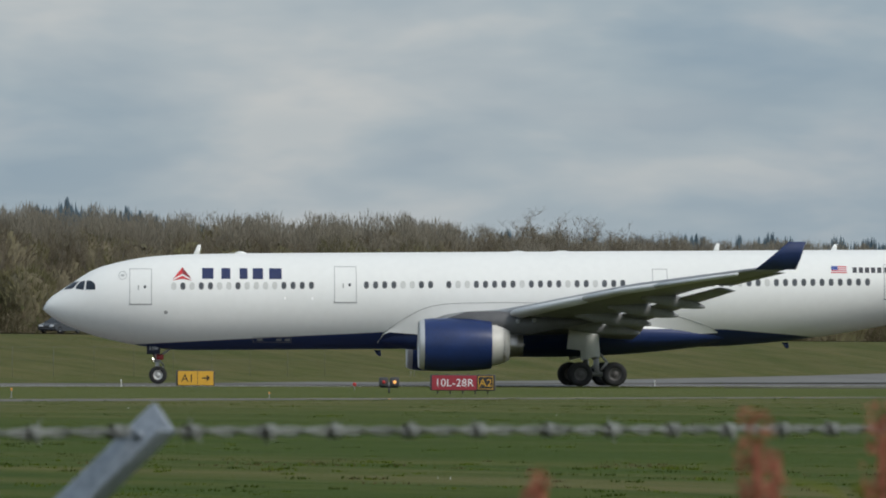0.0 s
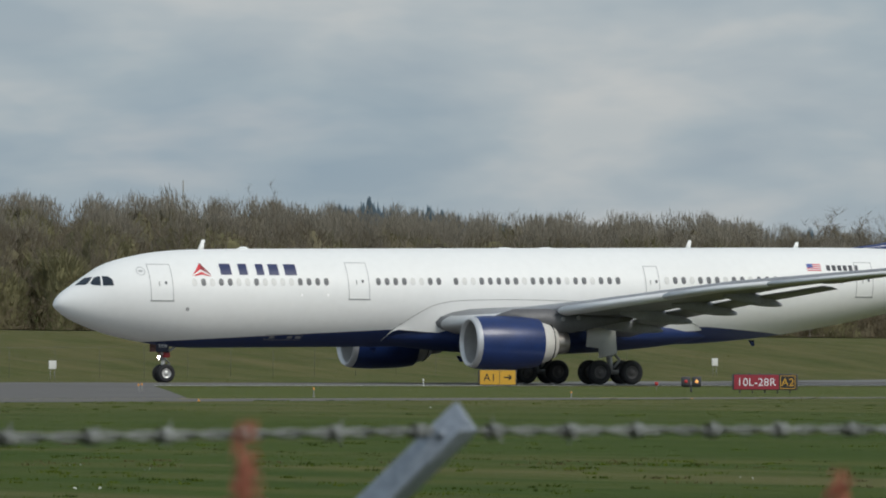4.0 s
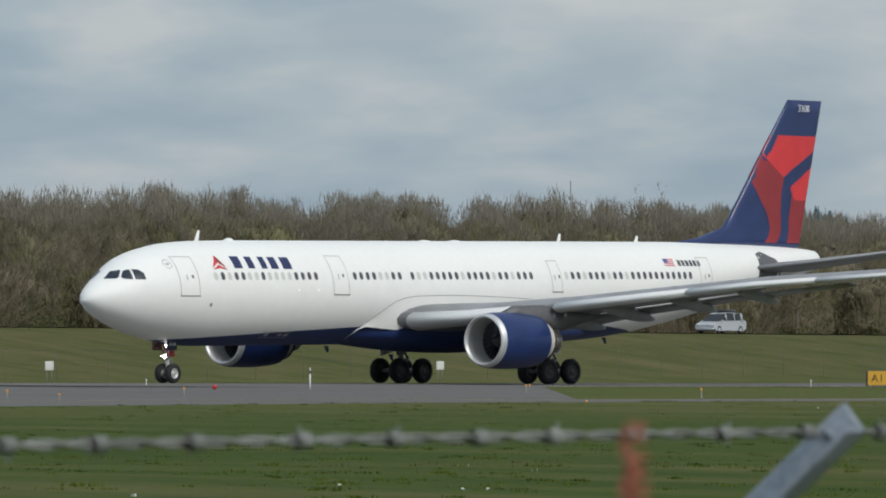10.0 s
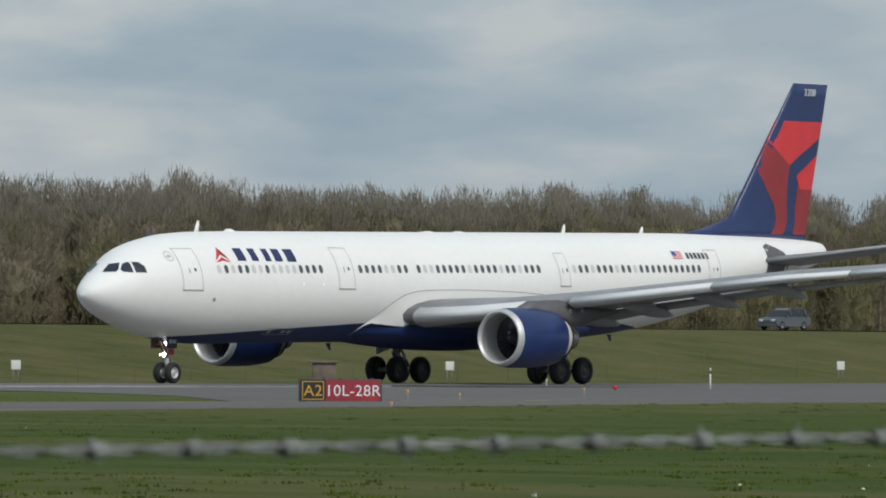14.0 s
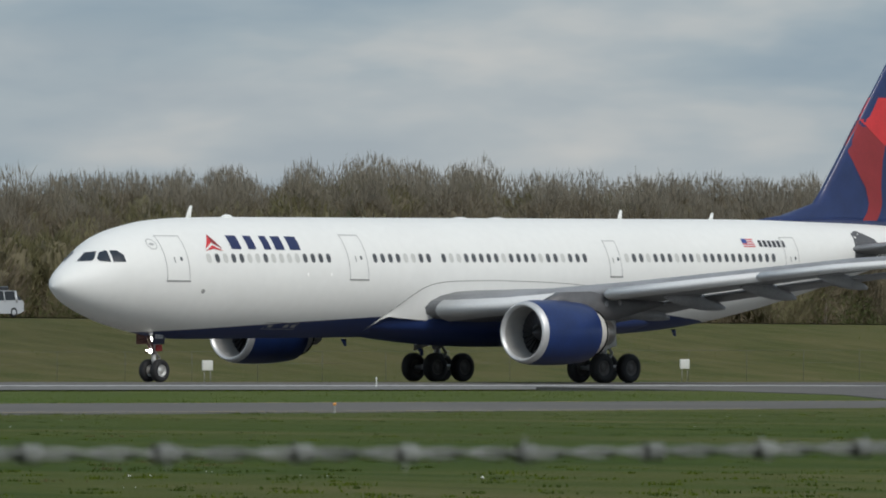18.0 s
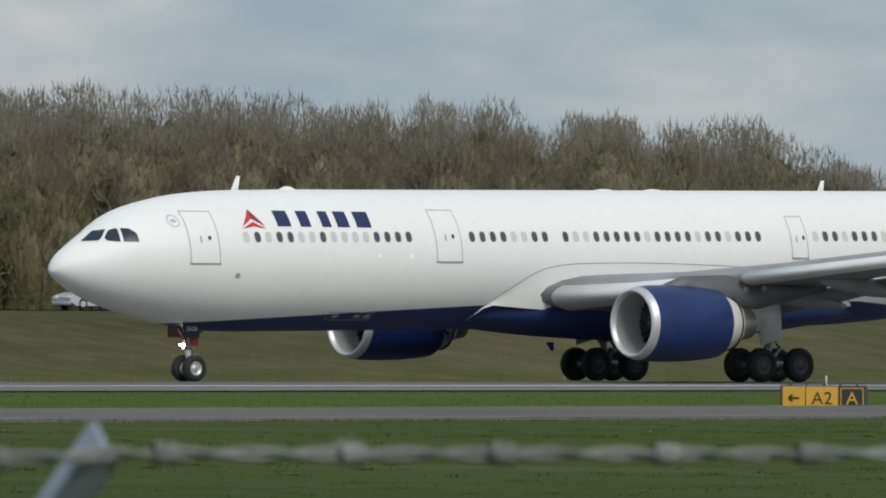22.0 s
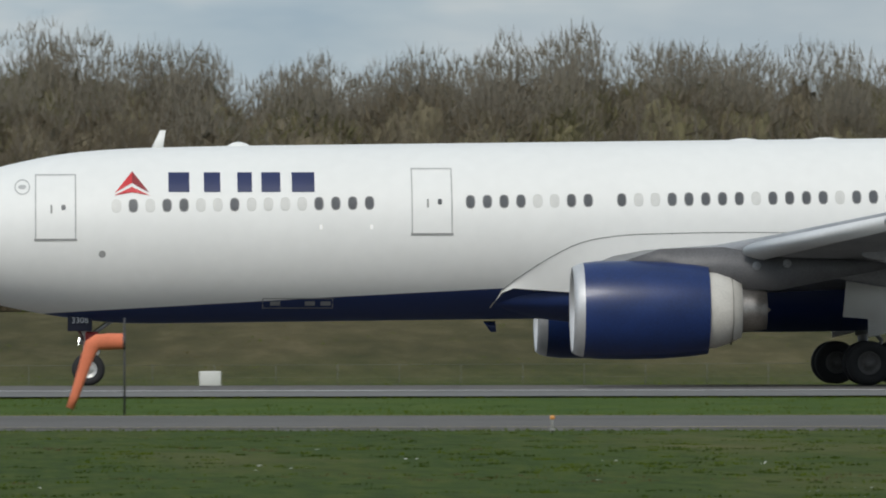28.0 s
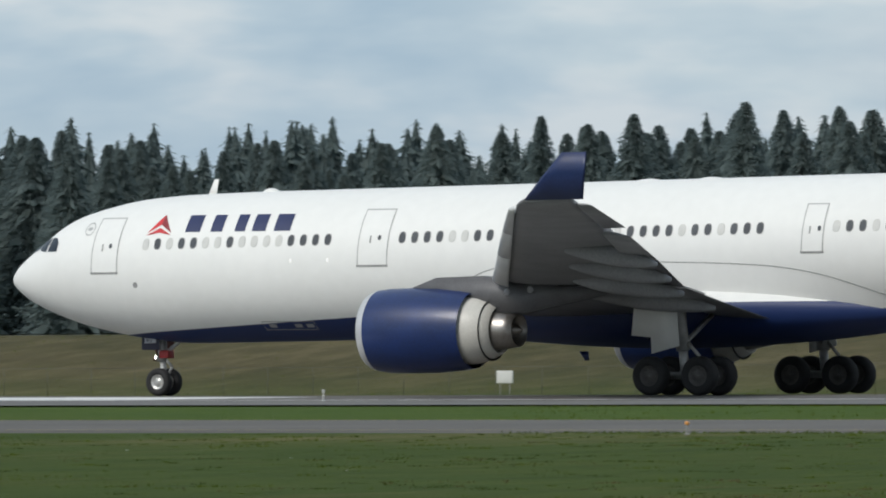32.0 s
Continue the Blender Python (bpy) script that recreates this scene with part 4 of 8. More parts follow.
            add_door(jet, hull, a, b, c + lo, c + hi, side, seam_pale, 0.022)
        # cockpit panes
        for pts in ([(-5.54, 5.47), (-4.97, 5.88), (-4.62, 5.95), (-4.95, 5.58), (-5.08, 5.50)], [(-4.84, 5.60), (-4.58, 5.90), (-4.36, 5.98), (-4.28, 5.97), (-4.36, 5.46), (-4.78, 5.50)], [(-4.19, 5.99), (-3.90, 5.98), (-3.70, 5.80), (-3.68, 5.47), (-4.24, 5.47)]):
            bm = bmesh.new()
            hull.poly(bm, pts, side, 0.022)
            part("cockpit_window", bm, cockpit_glass, jet)
        flag(jet, hull, 39.2, 6.66, 0.9, 0.40, side)
        for i in range(6):
            bm = bmesh.new()
            hull.patch(bm, 40.45 + i * 0.36, 40.70 + i * 0.36, 6.68, 7.0, side, 0.008, 1, 2)
            part("marking_bar", bm, letter_dark, jet)
        # airline mark: plain blocks and a divided red triangle
        for a, b in ((2.52, 3.18), (3.64, 4.16), (4.70, 5.16), (5.46, 6.06), (6.42, 7.14)):
            bm = bmesh.new()
            hull.patch(bm, a, b, 6.13, 6.76, side, 0.008, 2, 4)
            part("letter_block", bm, letter_navy, jet)
        for pts, mat in (([(0.82, 6.10), (1.36, 6.42), (1.38, 6.80)], fin_red), ([(1.38, 6.80), (1.36, 6.42), (1.92, 6.10)], fin_dark_red), ([(0.80, 6.02), (1.36, 6.30), (1.94, 6.02), (1.36, 6.14)], fin_red)):
            bm = bmesh.new()
            hull.poly(bm, pts, side, 0.008)
            part("triangle_mark", bm, mat, jet)
        bm = bmesh.new()
        loops = [[bm.verts.new(hull.skin(x, z, side, 0.009)) for x, z in oval(-2.1, 6.3, w, w, 20, 2.0)] for w in (0.25, 0.21)]
        for i in range(20):
            bm.faces.new((loops[0][i], loops[0][(i + 1) % 20], loops[1][(i + 1) % 20], loops[1][i]))
        hull.poly(bm, oval(-2.1, 6.3, 0.13, 0.07, 12, 2.0), side, 0.009, 1)
        part("round_mark", bm, seam_pale, jet, "pale grey ring emblem")
        bm = bmesh.new()
        hull.poly(bm, oval(0.42, 4.17, 0.11, 0.11, 14, 2.0), side, 0.010)
        part("service_port", bm, seam_grey, jet)
        for a, b, c, d in ((5.5, 7.75, 2.46, 2.485), (5.5, 7.75, 2.755, 2.78), (5.5, 5.53, 2.46, 2.78), (7.72, 7.75, 2.46, 2.78)):
            bm = bmesh.new()
            hull.patch(bm, a, b, c, d, side, 0.01, 3, 1)
            part("panel_outline", bm, seam_grey, jet)
        for x in (5.75, 6.85, 7.35):
            bm = bmesh.new()
            hull.patch(bm, x, x + 0.32, 2.55, 2.68, side, 0.01, 1, 1)
            part("service_panel", bm, under_grey, jet)
        for x, z in ((7.3, 4.95), (8.9, 4.95)):
            bm = bmesh.new()
            hull.patch(bm, x, x + 0.07, z, z + 0.13, side, 0.012, 1, 1)
            part("skin_light", bm, skin_lamp, jet)
    # fin, built in bands that carry the red and navy facets
    fin_top, fin_low = 16.45, 7.7

    def fin_le(z):
        u = (z - 8.15) / (fin_top - 8.15)
        return 46.9 + 6.6 * u - 2.6 * max(0, 0.12 - u) * 8 * max(0, 0.12 - u) * 10

    def fin_te(z):
        return 54.6 + 2.1 * (z - 8.15) / (fin_top - 8.15)

    bm = bmesh.new()
    loft(bm, [airfoil(fin_le(z), 0, z, fin_te(z) - fin_le(z), 0.10, n=10, vertical=True) for z in [fin_low + (fin_top - fin_low) * i / 14 for i in range(15)]])
    fin = part("tail_fin", bm, fin_navy, jet)

    def fin_point(u, v, side, off):
        """u: share of the chord, v: share of the height."""
        z = 8.15 + (fin_top - 8.15) * v
        c = fin_te(z) - fin_le(z)
        t = 5 * 0.10 * (0.2969 * math.sqrt(u) - 0.126 * u - 0.3516 * u * u + 0.2843 * u**3 - 0.1015 * u**4)
        return Vector((fin_le(z) + u * c, side * (t * c + off) + 0.02 * (1 - (2 * u - 0.9) ** 2) * c, z))

    def fin_facet(name, low, high, v0, v1, mat, off, label=""):
        """Facet between two edges u(v) given as rows of (v, u)."""
        for side in (-1, 1):
            bm = bmesh.new()
            n = 12
            g = []
            for i in range(n + 1):
                v = v0 + (v1 - v0) * i / n
                a = float(np.interp(v, [p[0] for p in low], [p[1] for p in low]))
                b = float(np.interp(v, [p[0] for p in high], [p[1] for p in high]))
                g.append([bm.verts.new(fin_point(max(0.002, a + (b - a) * j / 6), v, side, off)) for j in range(7)])
            for r, s in zip(g, g[1:]):
                for j in range(6):
                    bm.faces.new((r[j], r[j + 1], s[j + 1], s[j]))
            bmesh.ops.recalc_face_normals(bm, faces=bm.faces)
            part(name, bm, mat, fin, label)

    fin_facet("red_facet", [(0.46, 0.54), (0.60, 0.06), (0.61, 0.003), (0.75, 0.003)], [(0.46, 0.55), (0.52, 0.66), (0.645, 0.99), (0.75, 0.99)], 0.46, 0.75, fin_red, 0.012, "bright red facet of the tail emblem")
    fin_facet("red_facet", [(0.0, 0.68), (0.2, 0.47), (0.40, 0.10), (0.43, 0.003), (0.61, 0.003)], [(0.0, 0.79), (0.2, 0.66), (0.36, 0.58), (0.46, 0.55), (0.52, 0.36), (0.61, 0.02)], 0.0, 0.61, fin_dark_red, 0.009, "dark red facet of the tail emblem")
    fin_facet("red_facet", [(0.30, 0.82), (0.39, 0.70), (0.53, 0.985)], [(0.30, 0.99), (0.53, 0.995)], 0.30, 0.53, fin_red, 0.012, "bright red facet of the tail emblem")
    fin_facet("red_facet", [(0.0, 0.88), (0.15, 0.80), (0.34, 0.76), (0.39, 0.70)], [(0.0, 0.995), (0.30, 0.995), (0.39, 0.72)], 0.0, 0.39, fin_dark_red, 0.010, "dark red facet of the tail emblem")
    writing("3308", 0.55, letter_white, fin, Matrix.Translation((54.75, -0.22, 15.95)) @ Matrix.Rotation(radians(90), 4, "X"))
    # dorsal and belly antennas
    blade(jet, "antenna", 1.95, 7.45, 0.70, 0.42, white_paint, rake=0.34)
    blade(jet, "antenna", 32.4, 7.85, 0.55, 0.4, white_paint)
    blade(jet, "antenna", 39.3, 7.95, 0.42, 0.4, white_paint)
    dome(jet, "antenna_dome", 4.8, 7.63, 0.8, 0.25, 0.2, white_paint)
    dome(jet, "antenna_dome", 21.0, 7.82, 1.2, 0.3, 0.12, white_paint)
    dome(jet, "antenna_dome", 23.6, 7.85, 1.2, 0.3, 0.12, white_paint)
    for x, z in ((12.6, 2.04), (36.5, 2.6), (18.0, 1.6)):
        blade(jet, "antenna", x, z, -0.34, 0.4, navy_paint)
    # nose gear
    bm = bmesh.new()
    tube(bm, (0.0, 0, 0.55), (-0.05, 0, 1.35), 0.11, 0.12, 12)
    tube(bm, (-0.05, 0, 1.3), (-0.12, 0, 2.4), 0.17, 0.18, 12)
    tube(bm, (0.02, -0.42, 0.53), (0.02, 0.42, 0.53), 0.08, 0.08, 10)
    tube(bm, (-0.08, 0, 1.5), (1.05, 0, 2.3), 0.07, 0.07, 8)
    tube(bm, (0.15, 0, 0.75), (0.35, 0, 1.1), 0.05, 0.05, 6)
    tube(bm, (0.35, 0, 1.1), (0.05, 0, 1.4), 0.05, 0.05, 6)
    part("nose_gear_leg", bm, gear_metal, jet)
    part("gear_actuator", rounded_box(-0.1, 0.32, -0.22, 0.22, 1.42, 1.72, 0.04), gear_red, jet, "red steering unit")
    for y in (-0.36, 0.36):
        rolling.append((wheel(jet, (0.0, y, 0.525), 0.525, 0.36), (0.0, y, 0.525), 0.525))
    for side in (-1, 1):
        part("gear_door", rounded_box(-0.66, 0.12, side * 0.52 - 0.02, side * 0.52 + 0.02, 1.74, 2.35, 0.015), gear_door_navy if side < 0 else gear_maroon, jet)
        part("door_link", rounded_box(-0.5, -0.42, side * 0.3 - 0.2, side * 0.3 + 0.2, 1.92, 1.98, 0.015), gear_maroon, jet)
    for x, y, z, r in ((-0.27, -0.04, 1.42, 0.11), (-0.26, -0.10, 1.97, 0.085), (-0.25, 0.22, 1.45, 0.04)):
        bm = bmesh.new()
        lathe(bm, [(-0.05, 0.01), (-0.045, r), (-0.02, r)], 14, "X", (x, y, z))
        part("landing_lamp", bm, lamp_glow, jet, "lit round landing lamp")
        bm = bmesh.new()
        lathe(bm, [(-0.02, r * 1.05), (0.06, r * 0.8), (0.11, 0.02)], 14, "X", (x, y, z))
        part("lamp_bowl", bm, gear_metal, jet)
    bm = bmesh.new()
    tube(bm, (-0.05, -0.1, 1.3), (-0.6, -0.12, 2.3), 0.05, 0.05, 8)
    tube(bm, (-0.05, 0.1, 1.3), (-0.6, 0.12, 2.3), 0.05, 0.05, 8)
    tube(bm, (-0.3, -0.3, 1.36), (-0.3, 0.3, 1.36), 0.03, 0.03, 8)
    part("drag_brace", bm, gear_maroon, jet)
    writing("3308", 0.27, letter_white, jet, Matrix.Translation((-0.27, -0.56, 2.08)) @ Matrix.Rotation(radians(90), 4, "X"))
    # main gear
    for side in (-1, 1):
        y = side * 5.34
        bm = bmesh.new()
        tube(bm, (25.37, y, 0.75), (25.3, y, 1.7), 0.16, 0.17, 12)
        tube(bm, (25.3, y, 1.6), (25.1, y * 1.02, 3.6), 0.24, 0.26, 12)
        tube(bm, (25.3, y, 1.8), (25.3, y - side * 2.2, 2.9), 0.09, 0.09, 8)
        tube(bm, (25.3, y, 1.9), (23.8, y, 3.2), 0.09, 0.09, 8)
        tube(bm, (25.6, y, 0.95), (25.95, y, 1.4), 0.07, 0.07, 8)
        tube(bm, (25.95, y, 1.4), (25.5, y, 1.9), 0.07, 0.07, 8)
        part("main_gear_leg", bm, gear_metal, jet)
        bm = bmesh.new()
        tube(bm, (24.2, y, 0.72), (26.55, y, 0.70), 0.14, 0.14, 10)
        for dx in (-0.99, 0.99):
            tube(bm, (25.37 + dx, y - 0.7, 0.7), (25.37 + dx, y + 0.7, 0.7), 0.1, 0.1, 10)
        part("bogie_beam", bm, gear_metal, jet)
        for dx in (-0.99, 0.99):
            for dy in (-0.70, 0.70):
                at = (25.37 + dx, y + dy, 0.70)
                rolling.append((wheel(jet, at, 0.70, 0.50, rim_mat=dark_rim), at, 0.70))
        bm = bmesh.new()
        loft(bm, [[Vector((x, side * (6.0 + d), z)) for x, z in ((23.73, 3.75), (25.35, 3.75), (25.50, 1.77), (24.38, 1.50), (24.36, 2.08), (23.57, 2.15))] for d in (-0.03, 0.03)])
        bmesh.ops.recalc_face_normals(bm, faces=bm.faces)
        part("gear_door", bm, white_paint, jet, "white main gear leg door")
    return jet, rolling



def build_narrowbody():
    """The smaller airliner that taxies across the view the other way."""
    jet = thing("airliner", "white narrow-body airliner with navy belly and blue mosaic tail fin", "airplane")
    rows = [(-5.07, -0.62, -0.64, 0.01), (-5.0, -0.36, -0.90, 0.26), (-4.7, -0.06, -1.16, 0.58), (-4.2, 0.24, -1.42, 0.92), (-3.5, 0.60, -1.66, 1.25), (-2.8, 0.98, -1.82, 1.5), (-2.1, 1.34, -1.93, 1.69),
            (-1.3, 1.64, -2.0, 1.83), (-0.3, 1.86, -2.04, 1.92), (1.0, 2.0, -2.06, 1.965), (2.5, 2.05, -2.07, 1.975), (20.0, 2.05, -2.07, 1.975), (22.0, 2.05, -1.93, 1.975), (25.0, 2.03, -1.34, 1.84), (28.0, 1.95, -0.55, 1.5), (30.5, 1.76, 0.12, 1.0), (32.5, 1.45, 0.62, 0.42)]
    hull = Hull(rows, 3.80, -0.006)
    hull.paint = jet_white
    x0, x1 = -5.07, 32.5
    line = [(-5.07, 2.55), (-3.6, 2.53), (2.0, 2.50), (20.0, 2.44), (24.0, 2.42), (32.5, 2.35)]
    paint = belly_paint("blue_belly_hull_paint", (0.80, 0.82, 0.84), NAVY, [((x - x0) / (x1 - x0), z) for x, z in line], x0, x1)
    bm = bmesh.new()
    hull.mesh(bm, x0, x1, 0.45, 44)
    part("fuselage", bm, paint, jet)
    bm = bmesh.new()
    lathe(bm, [(32.42, 0.46), (32.72, 0.37), (32.72, 0.32), (32.6, 0.30)], 24, "X", (0, 0, 4.63))
    part("exhaust_cap", bm, hot_metal, jet, "dark metal exhaust cap of the tail cone")
    # dark disc paints the shade inside the cap
    bm = bmesh.new()
    lathe(bm, [(32.66, 0.02), (32.66, 0.33)], 24, "X", (0, 0, 4.63))
    part("exhaust_opening", bm, dark_void, jet)
    bm = bmesh.new()
    rings = []
    for i in range(25):
        u = i / 24
        k = math.sin(math.pi * (0.03 + 0.94 * u)) ** 0.42
        x = 6.0 + 12.6 * u
        rings.append([Vector((x, math.cos(a) * (1.75 + 0.45 * k), 2.2 + math.sin(a) * (0.25 + 0.5 * k))) for a in [2 * math.pi * j / 24 for j in range(24)]])
    loft(bm, rings)
    part("belly_fairing", bm, paint, jet)
    for side in (-1, 1):
        root_fairing(jet, hull, [(6.3, 2.5), (6.7, 2.8), (7.4, 3.05), (8.6, 3.22), (11.0, 3.30), (14.0, 3.26), (16.0, 3.12), (17.6, 2.9), (19.0, 2.55)], 2.45, 0.25, side, jet_white)
        st = [(7.9, side * 1.7, 2.45, 6.6, 0.14, 0.03), (10.3, side * 6.4, 2.85, 3.85, 0.12, 0.02), (13.2, side * 12.0, 3.48, 2.5, 0.11, 0.0), (15.55, side * 16.8, 4.05, 1.55, 0.10, -0.02)]
        wing_panel(jet, "wing", st, wing_grey, 0.0, 0.80)

        def between(y):
            for a, b in zip(st, st[1:]):
                if abs(y) <= abs(b[1]) + 1e-6:
                    t = (abs(y) - abs(a[1])) / (abs(b[1]) - abs(a[1]))
                    return tuple(p + (q - p) * t for p, q in zip(a, b))
            return st[-1]

        for ya, yb in ((2.3, 5.2), (6.3, 9.6), (9.65, 13.0), (13.05, 16.3)):
            sec = []
            for y in (ya, yb):
                x, yy, z, c, t, tw = between(y)
                sec.append((x - 0.12, yy, z - 0.08, c * 0.98, t * 0.98, tw))
            wing_panel(jet, "slat", sec, wing_grey, 0.0, 0.11, n=6)
        for ya, yb, drop in ((2.0, 6.3, 0.18), (6.4, 12.6, 0.18), (12.65, 16.2, 0.02)):
            sec = []
            for y in (ya, yb):
                x, yy, z, c, t, tw = between(y)
                sec.append((x + c * 0.79, yy, z - 0.045 * c, c * 0.25, 0.13, drop))
            wing_panel(jet, "flap" if drop > 0.1 else "aileron", sec, wing_grey, n=6)
        for y, l, r in ((3.2, 2.9, 0.27), (6.6, 2.6, 0.27), (9.4, 2.3, 0.24), (12.0, 2.0, 0.2)):
            x, yy, z, c, t, tw = between(y)
            canoe(jet, x + c * 0.42, x + c * 0.42 + l + c * 0.18, yy, z - 0.05 * c, z - 0.05 * c - 0.42, r, wing_grey)
        # wingtip fence
        bm = bmesh.new()
        loft(bm, [airfoil(16.6, side * 16.86, 3.78, 0.6, 0.07, n=5, vertical=True), airfoil(16.0, side * 16.86, 4.05, 1.25, 0.07, n=5, vertical=True), airfoil(17.4, side * 16.95, 4.72, 0.22, 0.07, n=5, vertical=True)])
        part("wingtip_fence", bm, navy_paint, jet, "navy arrow-shaped wingtip fence")
        ey = side * 5.75
        cowl = engine(jet, 6.15, ey, 1.76, 1.07, 5.65, gloss_navy, slat_grey, dark_metal, dark_metal, 0.82, True)
        for i in range(15):
            bm = bmesh.new()
            a = 0.10
            u = 7.35 + 2.0 * i / 15
            bm.faces.new([bm.verts.new(p) for p in [(u + dx, ey + side * (1.066 * math.cos(a + dz) + 0.008), 1.76 + 1.066 * math.sin(a + dz)) for dx, dz in ((0, -0.065), (0.09, -0.065), (0.09, 0.065), (0, 0.065))]])
            part("marking_bar", bm, letter_white, jet)
        for u, a, w, h, mat in ((7.22, -0.20, 0.17, 0.07, letter_white), (7.28, -0.20, 0.05, 0.05, fin_red), (6.98, -0.18, 0.10, 0.05, fin_red), (6.98, -0.33, 0.12, 0.06, letter_white)):
            bm = bmesh.new()
            k = 1.062 + (0.006 if mat is fin_red else 0)
            bm.faces.new([bm.verts.new((u + dx, ey + side * (k * math.cos(a + dz) + 0.01), 1.76 + k * math.sin(a + dz))) for dx, dz in ((0, -h), (w, -h), (w, h), (0, h))])
            part("placard", bm, mat, cowl)
        bm = bmesh.new()
        loft(bm, [[Vector((x, ey + s * w, z)) for s, z in ((-1, z0), (1, z0), (1, z1), (-1, z1))] for x, w, z0, z1 in
                  ((6.9, 0.06, 2.72, 2.78), (8.0, 0.2, 2.5, 3.02), (9.6, 0.24, 2.2, 3.0), (11.0, 0.22, 2.1, 2.8), (12.6, 0.05, 2.55, 2.75))])
        part("pylon", bm, under_grey, jet)
        ts = [(27.4, side * 0.9, 4.42, 3.5, 0.10, 0.02), (30.9, side * 6.2, 4.95, 1.5, 0.09, 0.02)]
        wing_panel(jet, "tailplane", ts, wing_grey)
        bm = bmesh.new()
        hull.poly(bm, [(27.0, 4.0), (27.0, 4.75), (27.8, 5.0), (29.6, 4.8), (30.9, 4.35), (29.0, 3.95)], side, 0.012)
        part("tailplane_seal", bm, pylon_grey, jet, "grey plate round the tailplane root")
        k = 0
        for i in range(42):
            x = 1.26 + 0.531 * i
            if min(abs(x - 9.48), abs(x - 10.33)) < 0.33:
                continue
            add_window(jet, hull, x, 4.42 - 0.006 * x, side, window_shade if i in (20, 24, 40) else window_grey, 0.112, 0.165)
        for a, b, z0, z1 in ((-0.36, 0.5, 3.42, 5.22), (24.4, 25.28, 3.28, 5.06)):
            add_door(jet, hull, a, b, z0, z1, side, seam_navy, 0.028)
        for xc in (9.48, 10.33):
            bm = bmesh.new()
            loops = [[bm.verts.new(hull.skin(x, z, side, 0.012)) for x, z in oval(xc, 4.32, w, h, 28, 5.0)] for w, h in ((0.25, 0.55), (0.215, 0.515))]
            for i in range(28):
                bm.faces.new((loops[0][i], loops[0][(i + 1) % 28], loops[1][(i + 1) % 28], loops[1][i]))
            hatch = part("overwing_exit", bm, seam_navy, jet, "rounded navy outline of an overwing exit")
            bm = bmesh.new()
            hull.patch(bm, xc - 0.06, xc + 0.06, 4.77, 4.83, side, 0.014, 1, 1)
            part("latch", bm, seam_navy, hatch)
            add_window(jet, hull, xc, 4.44, side, window_grey, 0.105, 0.16)
        for pts in ([(-3.35, 4.24), (-2.72, 4.26), (-2.62, 4.66), (-2.98, 4.66)], [(-2.60, 4.26), (-2.02, 4.26), (-1.98, 4.60), (-2.14, 4.74), (-2.52, 4.70)], [(-1.90, 4.27), (-1.42, 4.30), (-1.50, 4.56), (-1.72, 4.74), (-1.90, 4.72)]):
            bm = bmesh.new()
            hull.poly(bm, pts, side, 0.022)
            part("cockpit_window", bm, cockpit_glass, jet)
        # airline mark in plain blocks
        for a, b, z0, z1, mat in ((4.16, 4.04, 4.70, 5.16, letter_blue), (3.98, 3.68, 4.82, 5.10, letter_blue), (3.62, 3.42, 4.82, 5.2, letter_blue), (3.34, 2.94, 4.82, 5.26, letter_blue), (2.86, 2.76, 4.82, 5.26, letter_blue), (2.66, 2.36, 4.82, 5.10, letter_blue), (2.28, 1.94, 4.82, 5.10, letter_blue)):
            bm = bmesh.new()
            hull.patch(bm, b, a, z0, z1, side, 0.008, 1, 3)
            part("letter_block", bm, mat, jet)
        flag(jet, hull, 20.50, 4.79, 0.48, 0.27, side)
        for i in range(6):
            bm = bmesh.new()
            hull.patch(bm, 21.1 + i * 0.29, 21.32 + i * 0.29, 4.80, 5.06, side, 0.008, 1, 2)
            part("marking_bar", bm, letter_dark, jet)
        bm = bmesh.new()
        hull.patch(bm, 20.6, 22.1, 3.71, 3.84, side, 0.008, 4, 1)
        part("marking_bar", bm, letter_dark, jet)
        bm = bmesh.new()
        hull.poly(bm, oval(2.8, 3.72, 0.1, 0.11, 14, 2.0), side, 0.010)
        part("service_port", bm, seam_grey, jet)
        bm = bmesh.new()
        hull.patch(bm, 2.3, 4.1, 3.30, 3.33, side, 0.010, 4, 1)
        part("hatch_seam", bm, seam_grey, jet)
        bm = bmesh.new()
        hull.patch(bm, 17.3, 19.0, 3.28, 3.34, side, 0.010, 4, 1)
        part("hatch_seam", bm, seam_grey, jet)
        # flat dark patch on the skin, the hole's inner shade as colour
        bm = bmesh.new()
        hull.patch(bm, 24.0, 24.35, 2.72, 2.98, side, 0.010, 2, 2)
        part("outflow_hole", bm, dark_void, jet)
        bm = bmesh.new()
        hull.poly(bm, oval(-3.0, 3.22, 0.10, 0.15), side, 0.012)
        part("probe_plate", bm, seam_grey, jet)
    for i, row in enumerate(("The Blues Were", "Made For Flying")):
        p = hull.skin(-1.95 - 0.03 * i, 3.14 - 0.22 * i, 1, 0.035)
        writing(row, 0.23, letter_dark, jet, Matrix.Translation(p) @ Matrix.Rotation(radians(180 + 9), 4, "Z") @ Matrix.Rotation(radians(90 + 12), 4, "X"), shear=0.25)
    # fin with mosaic panels
    top, low = 11.76, 5.2

    def le(z):
        return 26.05 + (z - 6.4) * 0.83 - 2.5 * max(0.0, 1 - (z - 5.2) / 1.9) ** 2

    def te(z):
        return 30.45 + (z - 5.4) * 0.28

    bm = bmesh.new()
    loft(bm, [airfoil(le(z), 0, z, te(z) - le(z), 0.10, n=10, vertical=True) for z in [low + (top - low) * i / 16 for i in range(17)]])
